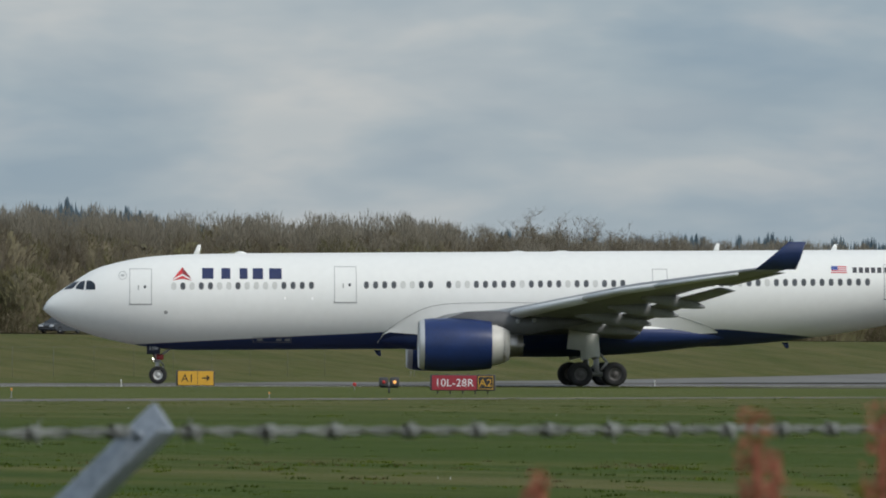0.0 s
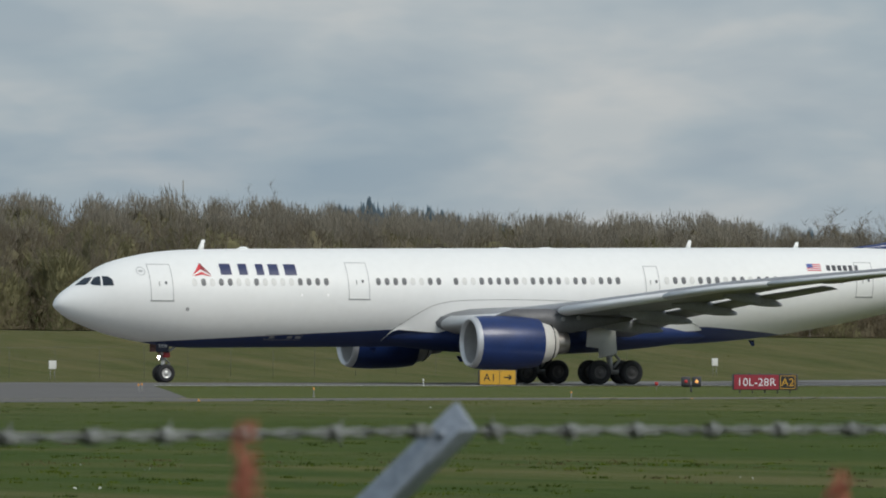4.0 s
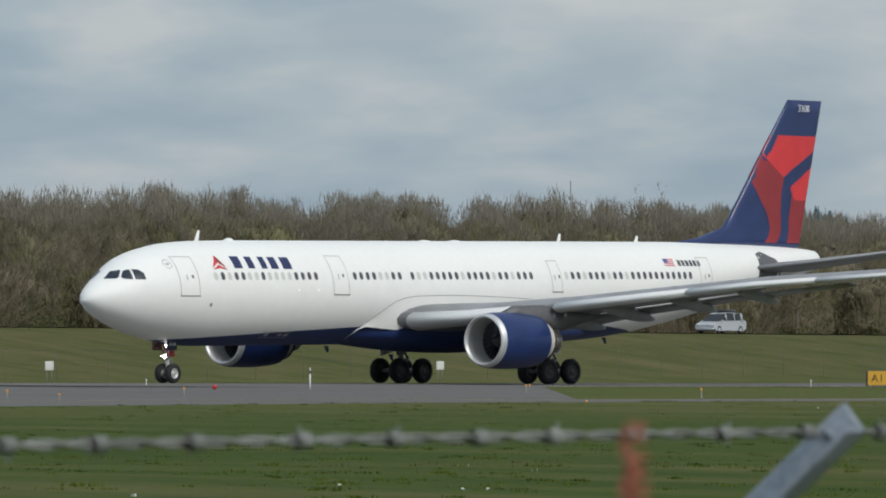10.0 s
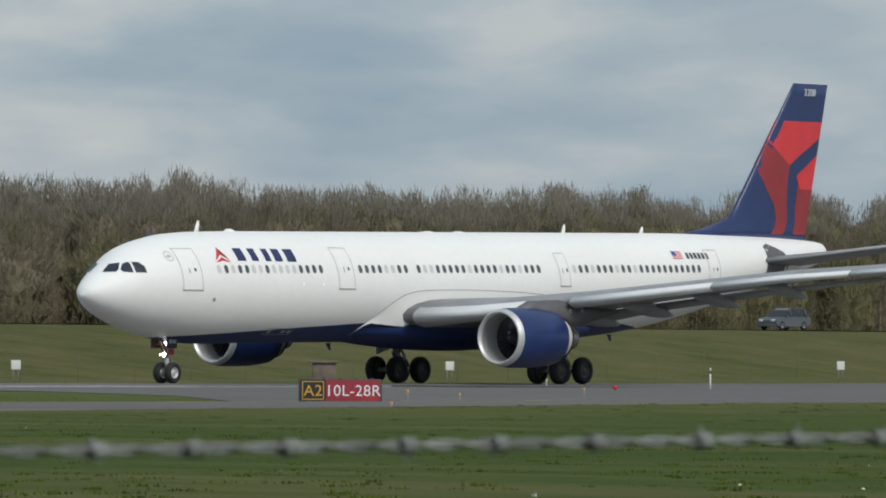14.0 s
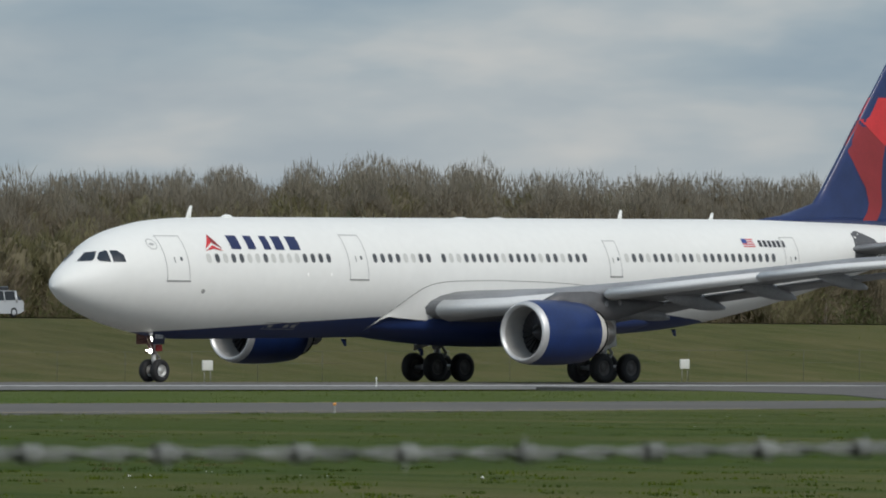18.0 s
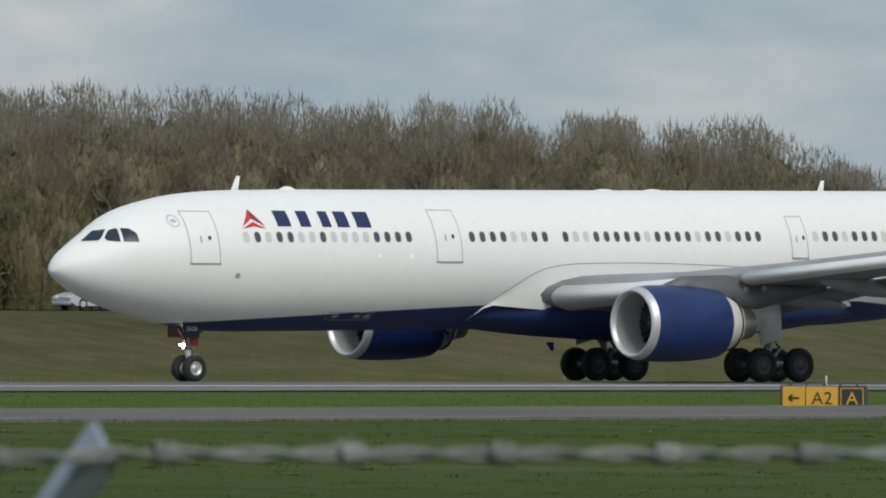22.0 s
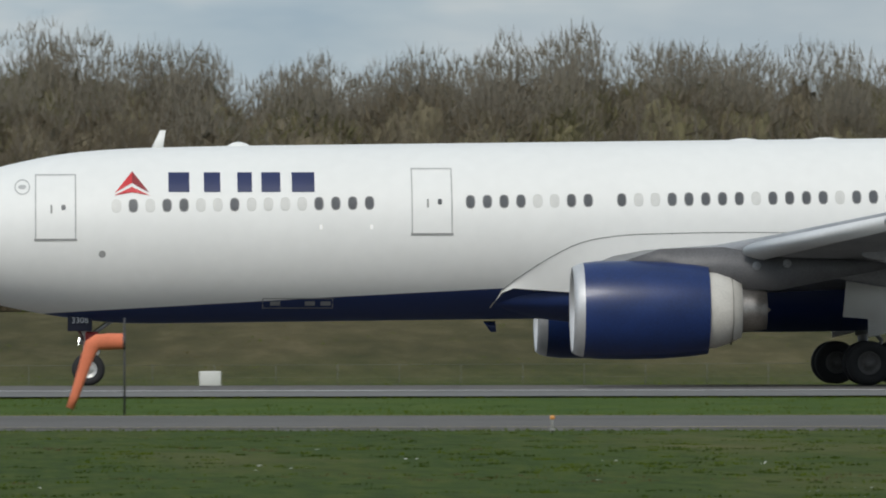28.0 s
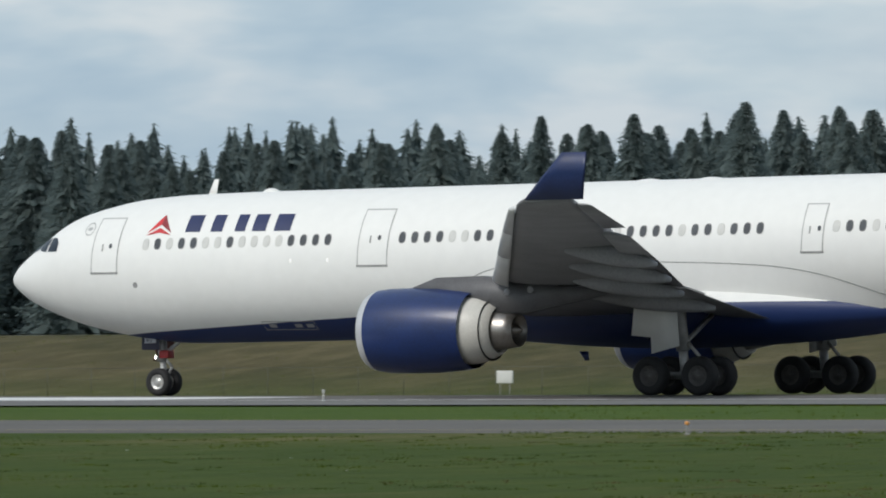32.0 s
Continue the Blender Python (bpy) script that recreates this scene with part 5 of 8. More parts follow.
    fin = part("tail_fin", bm, letter_white, jet)

    def tile(a, b, z0, z1, mat):
        """A paint panel from a (fore) to b (aft); None runs to the edge."""
        for side in (-1, 1):
            bm = bmesh.new()
            g = []
            for i in range(5):
                z = z0 + 0.015 + (z1 - z0 - 0.03) * i / 4
                c = te(z) - le(z)
                fa = le(z) + 0.004 if a is None else a + 0.015
                fb = te(z) - 0.02 if b is None else b - 0.015
                row = []
                for j in range(5):
                    x = fa + (fb - fa) * j / 4
                    u = min(0.999, max(0.0, (x - le(z)) / c))
                    t = 0.5 * (0.2969 * math.sqrt(u) - 0.126 * u - 0.3516 * u * u + 0.2843 * u**3 - 0.1015 * u**4)
                    row.append(bm.verts.new((x, side * (t * c + 0.01) + 0.02 * (1 - (2 * u - 0.9) ** 2) * c, z)))
                g.append(row)
            for r, s in zip(g, g[1:]):
                for j in range(4):
                    bm.faces.new((r[j], r[j + 1], s[j + 1], s[j]))
            part("paint_panel", bm, mat, fin)

    for a, b, z0, z1, mat in ((30.75, None, 6.18, 7.8, fin_navy), (28.5, 30.75, 6.18, 7.8, fin_navy), (27.65, 28.5, 6.18, 7.8, sky_blue), (27.15, 27.65, 6.95, 7.8, fin_navy), (27.15, 27.65, 6.18, 6.95, mid_blue),
                              (None, 27.15, 6.18, 7.75, fin_navy), (29.0, None, 5.56, 6.18, sky_blue), (28.45, 29.0, 5.56, 6.18, mid_blue), (27.6, 28.45, 5.45, 6.18, sky_blue), (27.1, 27.6, 5.88, 6.18, mid_blue), (27.1, 27.6, 5.4, 5.88, fin_navy),
                              (25.6, 27.1, 5.93, 6.18, sky_blue), (None, 25.6, 5.93, 6.18, mid_blue), (None, 27.1, 5.3, 5.93, fin_navy), (28.45, 30.5, 5.3, 5.56, fin_navy),
                              (30.9, None, 7.8, 8.7, sky_blue), (30.2, 30.9, 7.8, 8.7, mid_blue), (29.6, 30.2, 7.8, 8.7, sky_blue), (28.5, 29.6, 7.8, 8.7, fin_navy), (None, 28.5, 7.8, 8.7, mid_blue),
                              (30.4, None, 8.7, 9.9, fin_navy), (29.3, 30.4, 8.7, 9.9, mid_blue), (None, 29.3, 8.7, 9.7, sky_blue), (31.0, None, 9.9, 11.0, sky_blue), (None, 31.0, 9.9, 11.0, fin_navy), (None, None, 11.0, 11.72, mid_blue)):
        tile(a, b, z0, z1, mat)
    for side in (-1, 1):
        for a, b, z0, z1 in ((30.02, 29.92, 6.6, 7.3), (29.80, 29.42, 6.72, 7.12), (29.35, 29.14, 6.72, 7.28), (29.02, 28.56, 6.72, 7.42), (28.46, 28.34, 6.72, 7.42), (28.24, 27.88, 6.72, 7.12), (27.80, 27.38, 6.72, 7.12)):
            z, c = (z0 + z1) / 2, te((z0 + z1) / 2) - le((z0 + z1) / 2)
            bm = bmesh.new()
            vs = []
            for x, zz in ((b, z0), (a, z0), (a, z1), (b, z1)):
                c = te(zz) - le(zz)
                u = (x - le(zz)) / c
                t = 0.5 * (0.2969 * math.sqrt(u) - 0.126 * u - 0.3516 * u * u + 0.2843 * u**3 - 0.1015 * u**4)
                vs.append(bm.verts.new((x, side * (t * c + 0.022) + 0.02 * (1 - (2 * u - 0.9) ** 2) * c, zz)))
            bm.faces.new(vs)
            part("letter_block", bm, letter_white, fin)
    blade(jet, "antenna", 1.65, 5.72, 0.52, 0.34, jet_white, rake=0.40)
    blade(jet, "antenna", 17.85, 5.6, 0.58, 0.36, jet_white, rake=0.42)
    blade(jet, "antenna", 23.9, 5.6, 0.42, 0.3, jet_white, rake=0.3)
    dome(jet, "antenna_dome", 16.8, 5.68, 2.0, 0.5, 0.32, jet_white)
    for x in (20.5, 26.0):
        blade(jet, "antenna", x, 1.75 if x < 24 else 2.1, -0.3, 0.4, navy_paint)
    # nose gear
    bm = bmesh.new()
    tube(bm, (0.0, 0, 0.42), (0.03, 0, 1.1), 0.08, 0.09, 12)
    tube(bm, (0.03, 0, 1.0), (0.08, 0, 1.9), 0.12, 0.13, 12)
    tube(bm, (0, -0.3, 0.4), (0, 0.3, 0.4), 0.06, 0.06, 10)
    tube(bm, (0.05, 0, 1.2), (-0.75, 0, 1.85), 0.05, 0.05, 8)
    tube(bm, (0.1, 0, 0.6), (0.3, 0, 0.9), 0.04, 0.04, 6)
    tube(bm, (0.3, 0, 0.9), (0.08, 0, 1.15), 0.04, 0.04, 6)
    tube(bm, (0.0, -0.22, 1.15), (0.0, 0.22, 1.15), 0.05, 0.05, 8)
    part("nose_gear_leg", bm, gear_metal, jet)
    wheels = []
    for y in (-0.25, 0.25):
        wheels.append((wheel(jet, (0.0, y, 0.38), 0.38, 0.24), Vector((0.0, y, 0.38)), 0.38))
    for side in (-1, 1):
        part("gear_door", rounded_box(-0.55, 0.5, side * 0.42 - 0.02, side * 0.42 + 0.02, 1.42, 1.95, 0.015), navy_paint, jet)
        bm = bmesh.new()
        lathe(bm, [(-0.07, 0.01), (-0.06, 0.075), (0.04, 0.06), (0.06, 0.02)], 14, "X", (-0.12, side * 0.15, 1.25))
        part("landing_lamp", bm, bare_metal, jet)
    writing("760", 0.22, letter_white, jet, Matrix.Translation((-0.1, 0.455, 1.68)) @ Matrix.Rotation(radians(180), 4, "Z") @ Matrix.Rotation(radians(90), 4, "X"))
    for side in (-1, 1):
        y = side * 3.795
        bm = bmesh.new()
        tube(bm, (12.64, y, 0.58), (12.62, y, 1.3), 0.12, 0.13, 12)
        tube(bm, (12.62, y, 1.2), (12.5, y, 2.6), 0.17, 0.19, 12)
        tube(bm, (12.64, y - 0.5, 0.58), (12.64, y + 0.5, 0.58), 0.09, 0.09, 10)
        tube(bm, (12.6, y, 1.5), (12.6, y - side * 1.5, 2.2), 0.07, 0.07, 8)
        tube(bm, (12.75, y, 0.75), (13.0, y, 1.05), 0.05, 0.05, 8)
        tube(bm, (13.0, y, 1.05), (12.7, y, 1.4), 0.05, 0.05, 8)
        part("main_gear_leg", bm, gear_metal, jet)
        for dy in (-0.46, 0.46):
            wheels.append((wheel(jet, (12.64, y + dy, 0.585), 0.585, 0.42, rim_mat=dark_rim), Vector((12.64, y + dy, 0.585)), 0.585))
        part("gear_door", rounded_box(12.1, 13.05, side * 4.42 - 0.02, side * 4.42 + 0.02, 1.0, 2.55, 0.02), wing_grey, jet, "pale grey main gear leg door")
    return jet, wheels


dark_rim = material("dark_wheel_rim", (0.11, 0.105, 0.10), 0.55, 0.3, vary=0.3, scale=0.2)
airliner, jet_wheels = build_widebody()
taxiing_airliner, taxi_wheels = build_narrowbody()

# ---- airfield signs, lights, markers ----
sign_yellow = material("yellow_sign_panel", (0.62, 0.34, 0.03), 0.5, vary=0.08, scale=0.8)
sign_red = material("red_sign_panel", (0.30, 0.025, 0.04), 0.5, vary=0.1, scale=0.8)
sign_black = material("black_sign_panel", (0.022, 0.022, 0.024), 0.5, vary=0.15, scale=0.8)
sign_case = material("dark_sign_case", (0.05, 0.05, 0.055), 0.6, vary=0.2, scale=0.5)
sign_ink = material("black_sign_ink", (0.02, 0.018, 0.015), 0.6, vary=0.1, scale=0.5)
box_white = material("weathered_white_panel", (0.66, 0.66, 0.63), 0.6, vary=0.1, scale=0.5)
post_white = material("white_marker_post", (0.7, 0.7, 0.68), 0.6, vary=0.15, scale=0.3)
amber = material("amber_lens", (0.75, 0.33, 0.08), 0.3, vary=0.05, scale=0.2)
amber_lit = material("lit_amber_lens", (1.0, 0.45, 0.12), 0.3, vary=0.0, emit=0.7)
red_lens = material("red_lens", (0.5, 0.03, 0.03), 0.3, vary=0.1, scale=0.2)
orange_cloth = material("orange_windsock_cloth", (0.72, 0.20, 0.10), 0.8, vary=0.12, scale=0.3, bump=0.4, bump_scale=8)
mast_red = material("red_mast_paint", (0.55, 0.05, 0.05), 0.5, vary=0.2, scale=0.6)
check_red = material("red_shelter_panel", (0.48, 0.045, 0.04), 0.55, vary=0.1, scale=1.2)
check_white = material("white_shelter_panel", (0.74, 0.75, 0.74), 0.5, vary=0.06, scale=1.2)
galvanised = material("dull_galvanised_steel", (0.25, 0.28, 0.32), 0.5, 0.4, vary=0.22, scale=0.08, bump=0.15, bump_scale=60)
rusty_wire = material("grey_weathered_wire", (0.25, 0.255, 0.24), 0.6, 0.4, vary=0.45, scale=0.05)
wire_grey = material("dull_grey_fence_wire", (0.13, 0.13, 0.10), 0.7, 0.1, vary=0.25, scale=0.4)
fence_grey = material("grey_fence_post", (0.27, 0.27, 0.25), 0.6, 0.2, vary=0.25, scale=0.4)


def arrow(parent, m, w, h, flip):
    s = -1 if flip else 1
    bm = bmesh.new()
    t = h * 0.09
    box(bm, -w / 2, w / 2, -0.003, 0.003, -t, t)
    for k in (-1, 1):
        q = Matrix.Translation((s * w / 2, 0, 0)) @ Matrix.Rotation(s * k * radians(42), 4, "Y")
        box(bm, min(0, -s * w * 0.5), max(0, -s * w * 0.5), -0.003, 0.003, -t, t, q)
    return part("arrow", bm, sign_ink, parent, at=m, smooth=False)


def airfield_sign(label, x, y, z, turn, panels, high, deep=0.28):
    """A lit guidance sign on short legs. turn: degrees its face is turned from due south; panels: (width, style, text)."""
    total = sum(p[0] for p in panels)
    s = thing("airfield_sign", label, "sign", pose(x, y, z, 0, 0, turn), group="airfield guidance signs")
    case = part("sign_case", rounded_box(-total / 2 - 0.05, total / 2 + 0.05, 0.0, deep, 0.16, 0.16 + high + 0.06, 0.02), sign_case, s)
    u = -total / 2
    for w, style, text in panels:
        paint = {"yellow": sign_yellow, "red": sign_red, "black": sign_black}[style]
        bm = bmesh.new()
        box(bm, u + 0.012, u + w - 0.012, -0.016, 0.004, 0.19, 0.19 + high)
        face = part("sign_panel", bm, paint, s, smooth=False)
        ink = {"yellow": sign_ink, "red": letter_white, "black": sign_yellow}[style]
        mid = u + w / 2
        if text in ("<", ">"):
            arrow(s, Matrix.Translation((mid, -0.022, 0.19 + high * 0.5)), w * 0.46, high * 0.5, text == "<")
        else:
            writing(text, high * 0.76, ink, face, Matrix.Translation((mid, -0.024, 0.19 + high * 0.47)) @ Matrix.Rotation(radians(90), 4, "X"), spacing=1.05)
        if style == "black":
            for a, b, c, d in ((u + 0.05, u + w - 0.05, 0.22, 0.245), (u + 0.05, u + w - 0.05, 0.135 + high, 0.16 + high), (u + 0.05, u + 0.075, 0.22, 0.16 + high), (u + w - 0.075, u + w - 0.05, 0.22, 0.16 + high)):
                bm = bmesh.new()
                box(bm, a, b, -0.021, -0.015, c, d)
                part("panel_border", bm, sign_yellow, face, smooth=False)
        u += w
    n = max(3, int(total / 0.5))
    for i in range(n):
        lx = -total / 2 + total * (i + 0.5) / n
        bm = bmesh.new()
        tube(bm, (lx, deep / 2, -0.25), (lx, deep / 2, 0.18), 0.03, 0.03, 8)
        part("leg", bm, sign_case, s)
    for i in range(n + 1):
        lx = -total / 2 + total * (i + 0.5) / (n + 1)
        part("cap_knob", rounded_box(lx - 0.04, lx + 0.04, 0.08, 0.2, 0.16 + high + 0.055, 0.16 + high + 0.10, 0.012), sign_case, s)
    return s


airfield_sign("yellow taxiway sign with black A1 and arrow, on grass", 378.49, 235.30, -0.1, -50, ((1.05, "yellow", "A1"), (0.85, "yellow", ">")), 0.74)
airfield_sign("red and black runway holding sign beside the taxiway connector", 317.32, 183.73, -0.02, -55, ((1.95, "red", "10L-28R"), (0.75, "black", "A2")), 0.62)
airfield_sign("red and black runway holding sign at the connector's grass edge", 202.09, 159.16, -0.15, -50, ((0.76, "black", "A2"), (1.65, "red", "10L-28R")), 0.62)
airfield_sign("yellow sign with black A2 and arrow beside black location panel", 137.8, 162.3, -0.34, -40, ((0.58, "yellow", "<"), (0.82, "yellow", "A2"), (0.68, "black", "A")), 0.58)
airfield_sign("yellow taxiway sign with black A2 and arrow, beside the runway", 202.0, 221.2, -0.05, -62, ((1.05, "yellow", "A2"), (0.95, "yellow", ">")), 0.72, 0.5)


def far_ground(x):
    return float(np.interp(x, (-190, -150, -120, -60, 0, 140, 290, 450, 530), (0.1, 0.3, 0.4, -0.2, -0.36, -0.25, 0.1, 0.4, 0.8)))


def distance_board(x, zc, w=0.8, h=0.55, y=318):
    b = thing("marker_board", "small plain white board on two short posts", "marker", pose(x, y, zc, 0, 0, 0), group="white boards beyond the runway")
    part("board", rounded_box(-w / 2, w / 2, -0.04, 0.04, -h / 2, h / 2, 0.015), box_white, b)
    for s in (-1, 1):
        bm = bmesh.new()
        tube(bm, (s * w * 0.3, 0.0, -h / 2 - 0.75), (s * w * 0.3, 0.0, -h / 2 + 0.02), 0.02, 0.02, 6)
        part("post", bm, fence_grey, b)


for bx, bz in ((541.8, 1.3), (456.5, 0.92), (414.6, 0.82), (373.6, 0.81), (333.8, 0.67), (293.5, 0.56), (254.0, 0.50), (216.0, 0.33), (177.8, 0.19), (141.1, 0.14), (105.5, 0.08), (72.0, 0.03), (39.5, 0.03), (6.9, 0.03), (-122.5, 0.84), (-151.8, 0.71), (-183.8, 0.55)):
    distance_board(bx, bz)


def edge_light(x, y, z, lens, high=0.36, group="taxiway edge lights", label="short pale edge light with an amber cap"):
    e = thing("edge_light", label, "light", pose(x, y, z), group=group)
    bm = bmesh.new()
    tube(bm, (0, 0, -0.05), (0, 0, high * 0.72), 0.022, 0.02, 8)
    lathe(bm, [(0.0, 0.05), (0.02, 0.05), (0.035, 0.025)], 10, "Z")
    part("stem", bm, post_white if lens is post_white else fence_grey, e)
    bm = bmesh.new()
    lathe(bm, [(high * 0.72, 0.03), (high * 0.8, 0.042), (high * 0.95, 0.036), (high, 0.01)], 10, "Z")
    part("lens", bm, lens, e)


for i in range(13):
    edge_light(-72.8 + 27.0 * i, 132.4, 0.0, amber, 0.24)
    edge_light(-58 + 54.0 * i, 162.2, 0.0, amber, 0.24)
for i in range(11):
    edge_light(-150 + 60 * i, 247.2, -0.06, post_white, 0.40, "runway edge lights", "short white runway edge light")
for ex, ey in ((209.47, 162.31), (289.42, 197.13), (282.79, 192.78), (258.81, 168.75)):
    edge_light(ex, ey, 0.0, amber)


def guard_light(x, y, turn):
    """A pair of amber lamps in black housings on a low stand."""
    g = thing("guard_light", "pair of amber lamps in black housings on a low stand", "light", pose(x, y, 0, 0, 0, turn), group="runway guard lights")
    bm = bmesh.new()
    tube(bm, (0, 0.1, -0.1), (0, 0.1, 0.3), 0.04, 0.04, 8)
    box(bm, -0.4, 0.4, 0.06, 0.14, 0.22, 0.28)
    part("stand", bm, sign_case, g)
    for s in (-1, 1):
        house = part("lamp_housing", rounded_box(s * 0.24 - 0.2, s * 0.24 + 0.2, 0.0, 0.25, 0.28, 0.68, 0.04), sign_case, g)
        bm = bmesh.new()
        lathe(bm, [(-0.03, 0.01), (-0.02, 0.07), (0.01, 0.08)], 18, "Y", (s * 0.24, 0.0, 0.47))
        part("lens", bm, amber_lit if s > 0 else red_lens, house)


guard_light(322.87, 190.69, -55)
edge_light(238.07, 176.70, 0.0, amber, 0.34)


def marker_disc(x, y):
    d = thing("marker_disc", "small red reflector disc on a thin stake", "marker", pose(x, y, 0, 0, 0, -55))
    bm = bmesh.new()
    lathe(bm, [(-0.015, 0.01), (-0.015, 0.09), (0.015, 0.09), (0.015, 0.01)], 16, "Y", (0, 0, 0.30))
    part("disc", bm, red_lens, d)
    bm = bmesh.new()
    tube(bm, (0, 0.02, -0.1), (0, 0.02, 0.28), 0.015, 0.015, 6)
    part("stake", bm, fence_grey, d)


marker_disc(341.47, 203.56)
marker_disc(250.33, 184.41)


def marker_stake(x, y, h=0.95):
    s = thing("marker_stake", "slim white marker stake with a black band", "marker", pose(x, y, 0))
    bm = bmesh.new()
    tube(bm, (0, 0, -0.1), (0, 0, h * 0.72), 0.035, 0.035, 8)
    tube(bm, (0, 0, h * 0.86), (0, 0, h), 0.035, 0.03, 8)
    part("stake", bm, post_white, s)
    bm = bmesh.new()
    tube(bm, (0, 0, h * 0.72), (0, 0, h * 0.86), 0.036, 0.036, 8)
    part("band", bm, sign_case, s)


marker_stake(302.06, 217.34)
marker_stake(118.0, 232.0, 0.6)


def windsock(x, y):
    """A small limp windsock on a low pole."""
    w = thing("windsock", "small faded orange windsock hanging limp from a dark pole", "windsock", pose(x, y, 0.0))
    bm = bmesh.new()
    tube(bm, (0, 0, -0.1), (0, 0, 1.85), 0.022, 0.018, 8)
    part("pole", bm, sign_case, w)
    bm = bmesh.new()
    path = [(-0.02, 1.40, 0.15), (-0.30, 1.41, 0.155), (-0.52, 1.40, 0.15), (-0.62, 1.33, 0.145), (-0.70, 1.10, 0.12), (-0.82, 0.72, 0.10), (-0.95, 0.36, 0.085), (-1.05, 0.12, 0.075)]
    rings = []
    for i, (px, pz, r) in enumerate(path):
        a, b = path[max(0, i - 1)], path[min(len(path) - 1, i + 1)]
        d = Vector((b[0] - a[0], 0, b[1] - a[1])).normalized()
        up = Vector((-d.z, 0, d.x))
        rings.append([Vector((px, 0, pz)) + up * math.cos(t) * r * (1 + 0.12 * math.sin(3 * t + i)) + Vector((0, 1, 0)) * math.sin(t) * r * 0.7 for t in [2 * math.pi * k / 16 for k in range(16)]])
    loft(bm, rings, caps=(False, True))
    part("sock", bm, orange_cloth, w)
    bm = bmesh.new()
    lathe(bm, [(-0.03, 0.155), (0.0, 0.165), (0.02, 0.155)], 18, "X", (0, 0, 1.40))
    part("hoop", bm, sign_case, w)


windsock(1.9, 163.0)


def glide_shelter():
    """Chequered equipment shelter and its lattice mast."""
    s = thing("equipment_shelter", "red and white chequered equipment shelter with a flat roof", "shelter", pose(-24.25, 335, -0.4))
    cell, h = 1.48, 1.27
    for i in range(3):
        for j in range(2):
            bm = rounded_box(-2.22 + cell * i + 0.012, -2.22 + cell * (i + 1) - 0.012, 0.0, 0.05, h * j + 0.012, h * (j + 1) - 0.012, 0.008)
            part("wall_panel", bm, check_red if (i + j) % 2 else check_white, s)
    part("body", rounded_box(-2.22, 2.22, 0.045, 2.6, 0.0, 2 * h, 0.02), check_white, s)
    part("roof", rounded_box(-2.3, 2.3, -0.06, 2.68, 2 * h, 2 * h + 0.09, 0.02), check_white, s)
    part("cabinet", rounded_box(-2.62, -2.25, 0.2, 0.9, 0.75, 2.3, 0.02), check_white, s)
    part("meter_box", rounded_box(2.24, 2.42, 0.2, 0.5, 0.8, 1.35, 0.02), nozzle_grey, s)
    bm = bmesh.new()
    tube(bm, (1.2, -0.12, 0.0), (1.2, -0.12, 2.1), 0.03, 0.03, 8)
    part("conduit", bm, post_white, s)
    m = thing("antenna_mast", "slim red and white lattice antenna mast", "mast", pose(-20.1, 345, -0.4))
    for i in range(9):
        z0, z1 = 1.53 * i, 1.53 * (i + 1)
        mat = post_white if i in (1, 5, 6) else fence_grey if i > 6 else mast_red
        bm = bmesh.new()
        for sx, sy in ((-0.42, -0.3), (0.42, -0.3), (0, 0.42)):
            tube(bm, (sx, sy, z0), (sx, sy, z1), 0.034, 0.034, 6)
        for k, (a, b) in enumerate((((-0.42, -0.3), (0.42, -0.3)), ((0.42, -0.3), (0, 0.42)), ((0, 0.42), (-0.42, -0.3)))):
            tube(bm, (*a, z0), (*b, z1), 0.012, 0.012, 5)
            tube(bm, (*a, z1), (*b, z1), 0.018, 0.018, 5)
        part("mast_section", bm, mat, m)
    bm = bmesh.new()
    tube(bm, (0.46, -0.38, 10.75), (0.44, -0.38, 13.75), 0.10, 0.05, 8)
    part("cable_duct", bm, mast_red, m, "red painted duct up the mast")
    for z, w in ((11.6, 0.6), (7.0, 0.95)):
        bm = bmesh.new()
        for k in range(4):
            tube(bm, (0.3, -0.5, z + 0.22 * k), (0.3 + w, -0.6, z + 0.22 * k), 0.03, 0.03, 6)
        tube(bm, (0.35, -0.5, z - 0.1), (0.35, -0.5, z + 0.85), 0.06, 0.06, 6)
        part("antenna_panel", bm, mast_red, m)
    bm = bmesh.new()
    tube(bm, (-0.42, -0.3, 13.75), (-0.42, -0.3, 14.0), 0.03, 0.03, 6)
    lathe(bm, [(13.98, 0.06), (14.2, 0.06), (14.24, 0.01)], 10, "Z", (-0.42, -0.3, 0))
    part("beacon", bm, mast_red, m)
    f = thing("pipe_rail", "thin grey pipe rail beside the shelter", "rail", pose(-21.6, 336, -0.4))
    bm = bmesh.new()
    tube(bm, (0, 0, 2.0), (2.0, 0, 2.0), 0.03, 0.03, 6)
    tube(bm, (0, 0, 0), (0, 0, 2.0), 0.03, 0.03, 6)
    part("rail", bm, fence_grey, f)


glide_shelter()


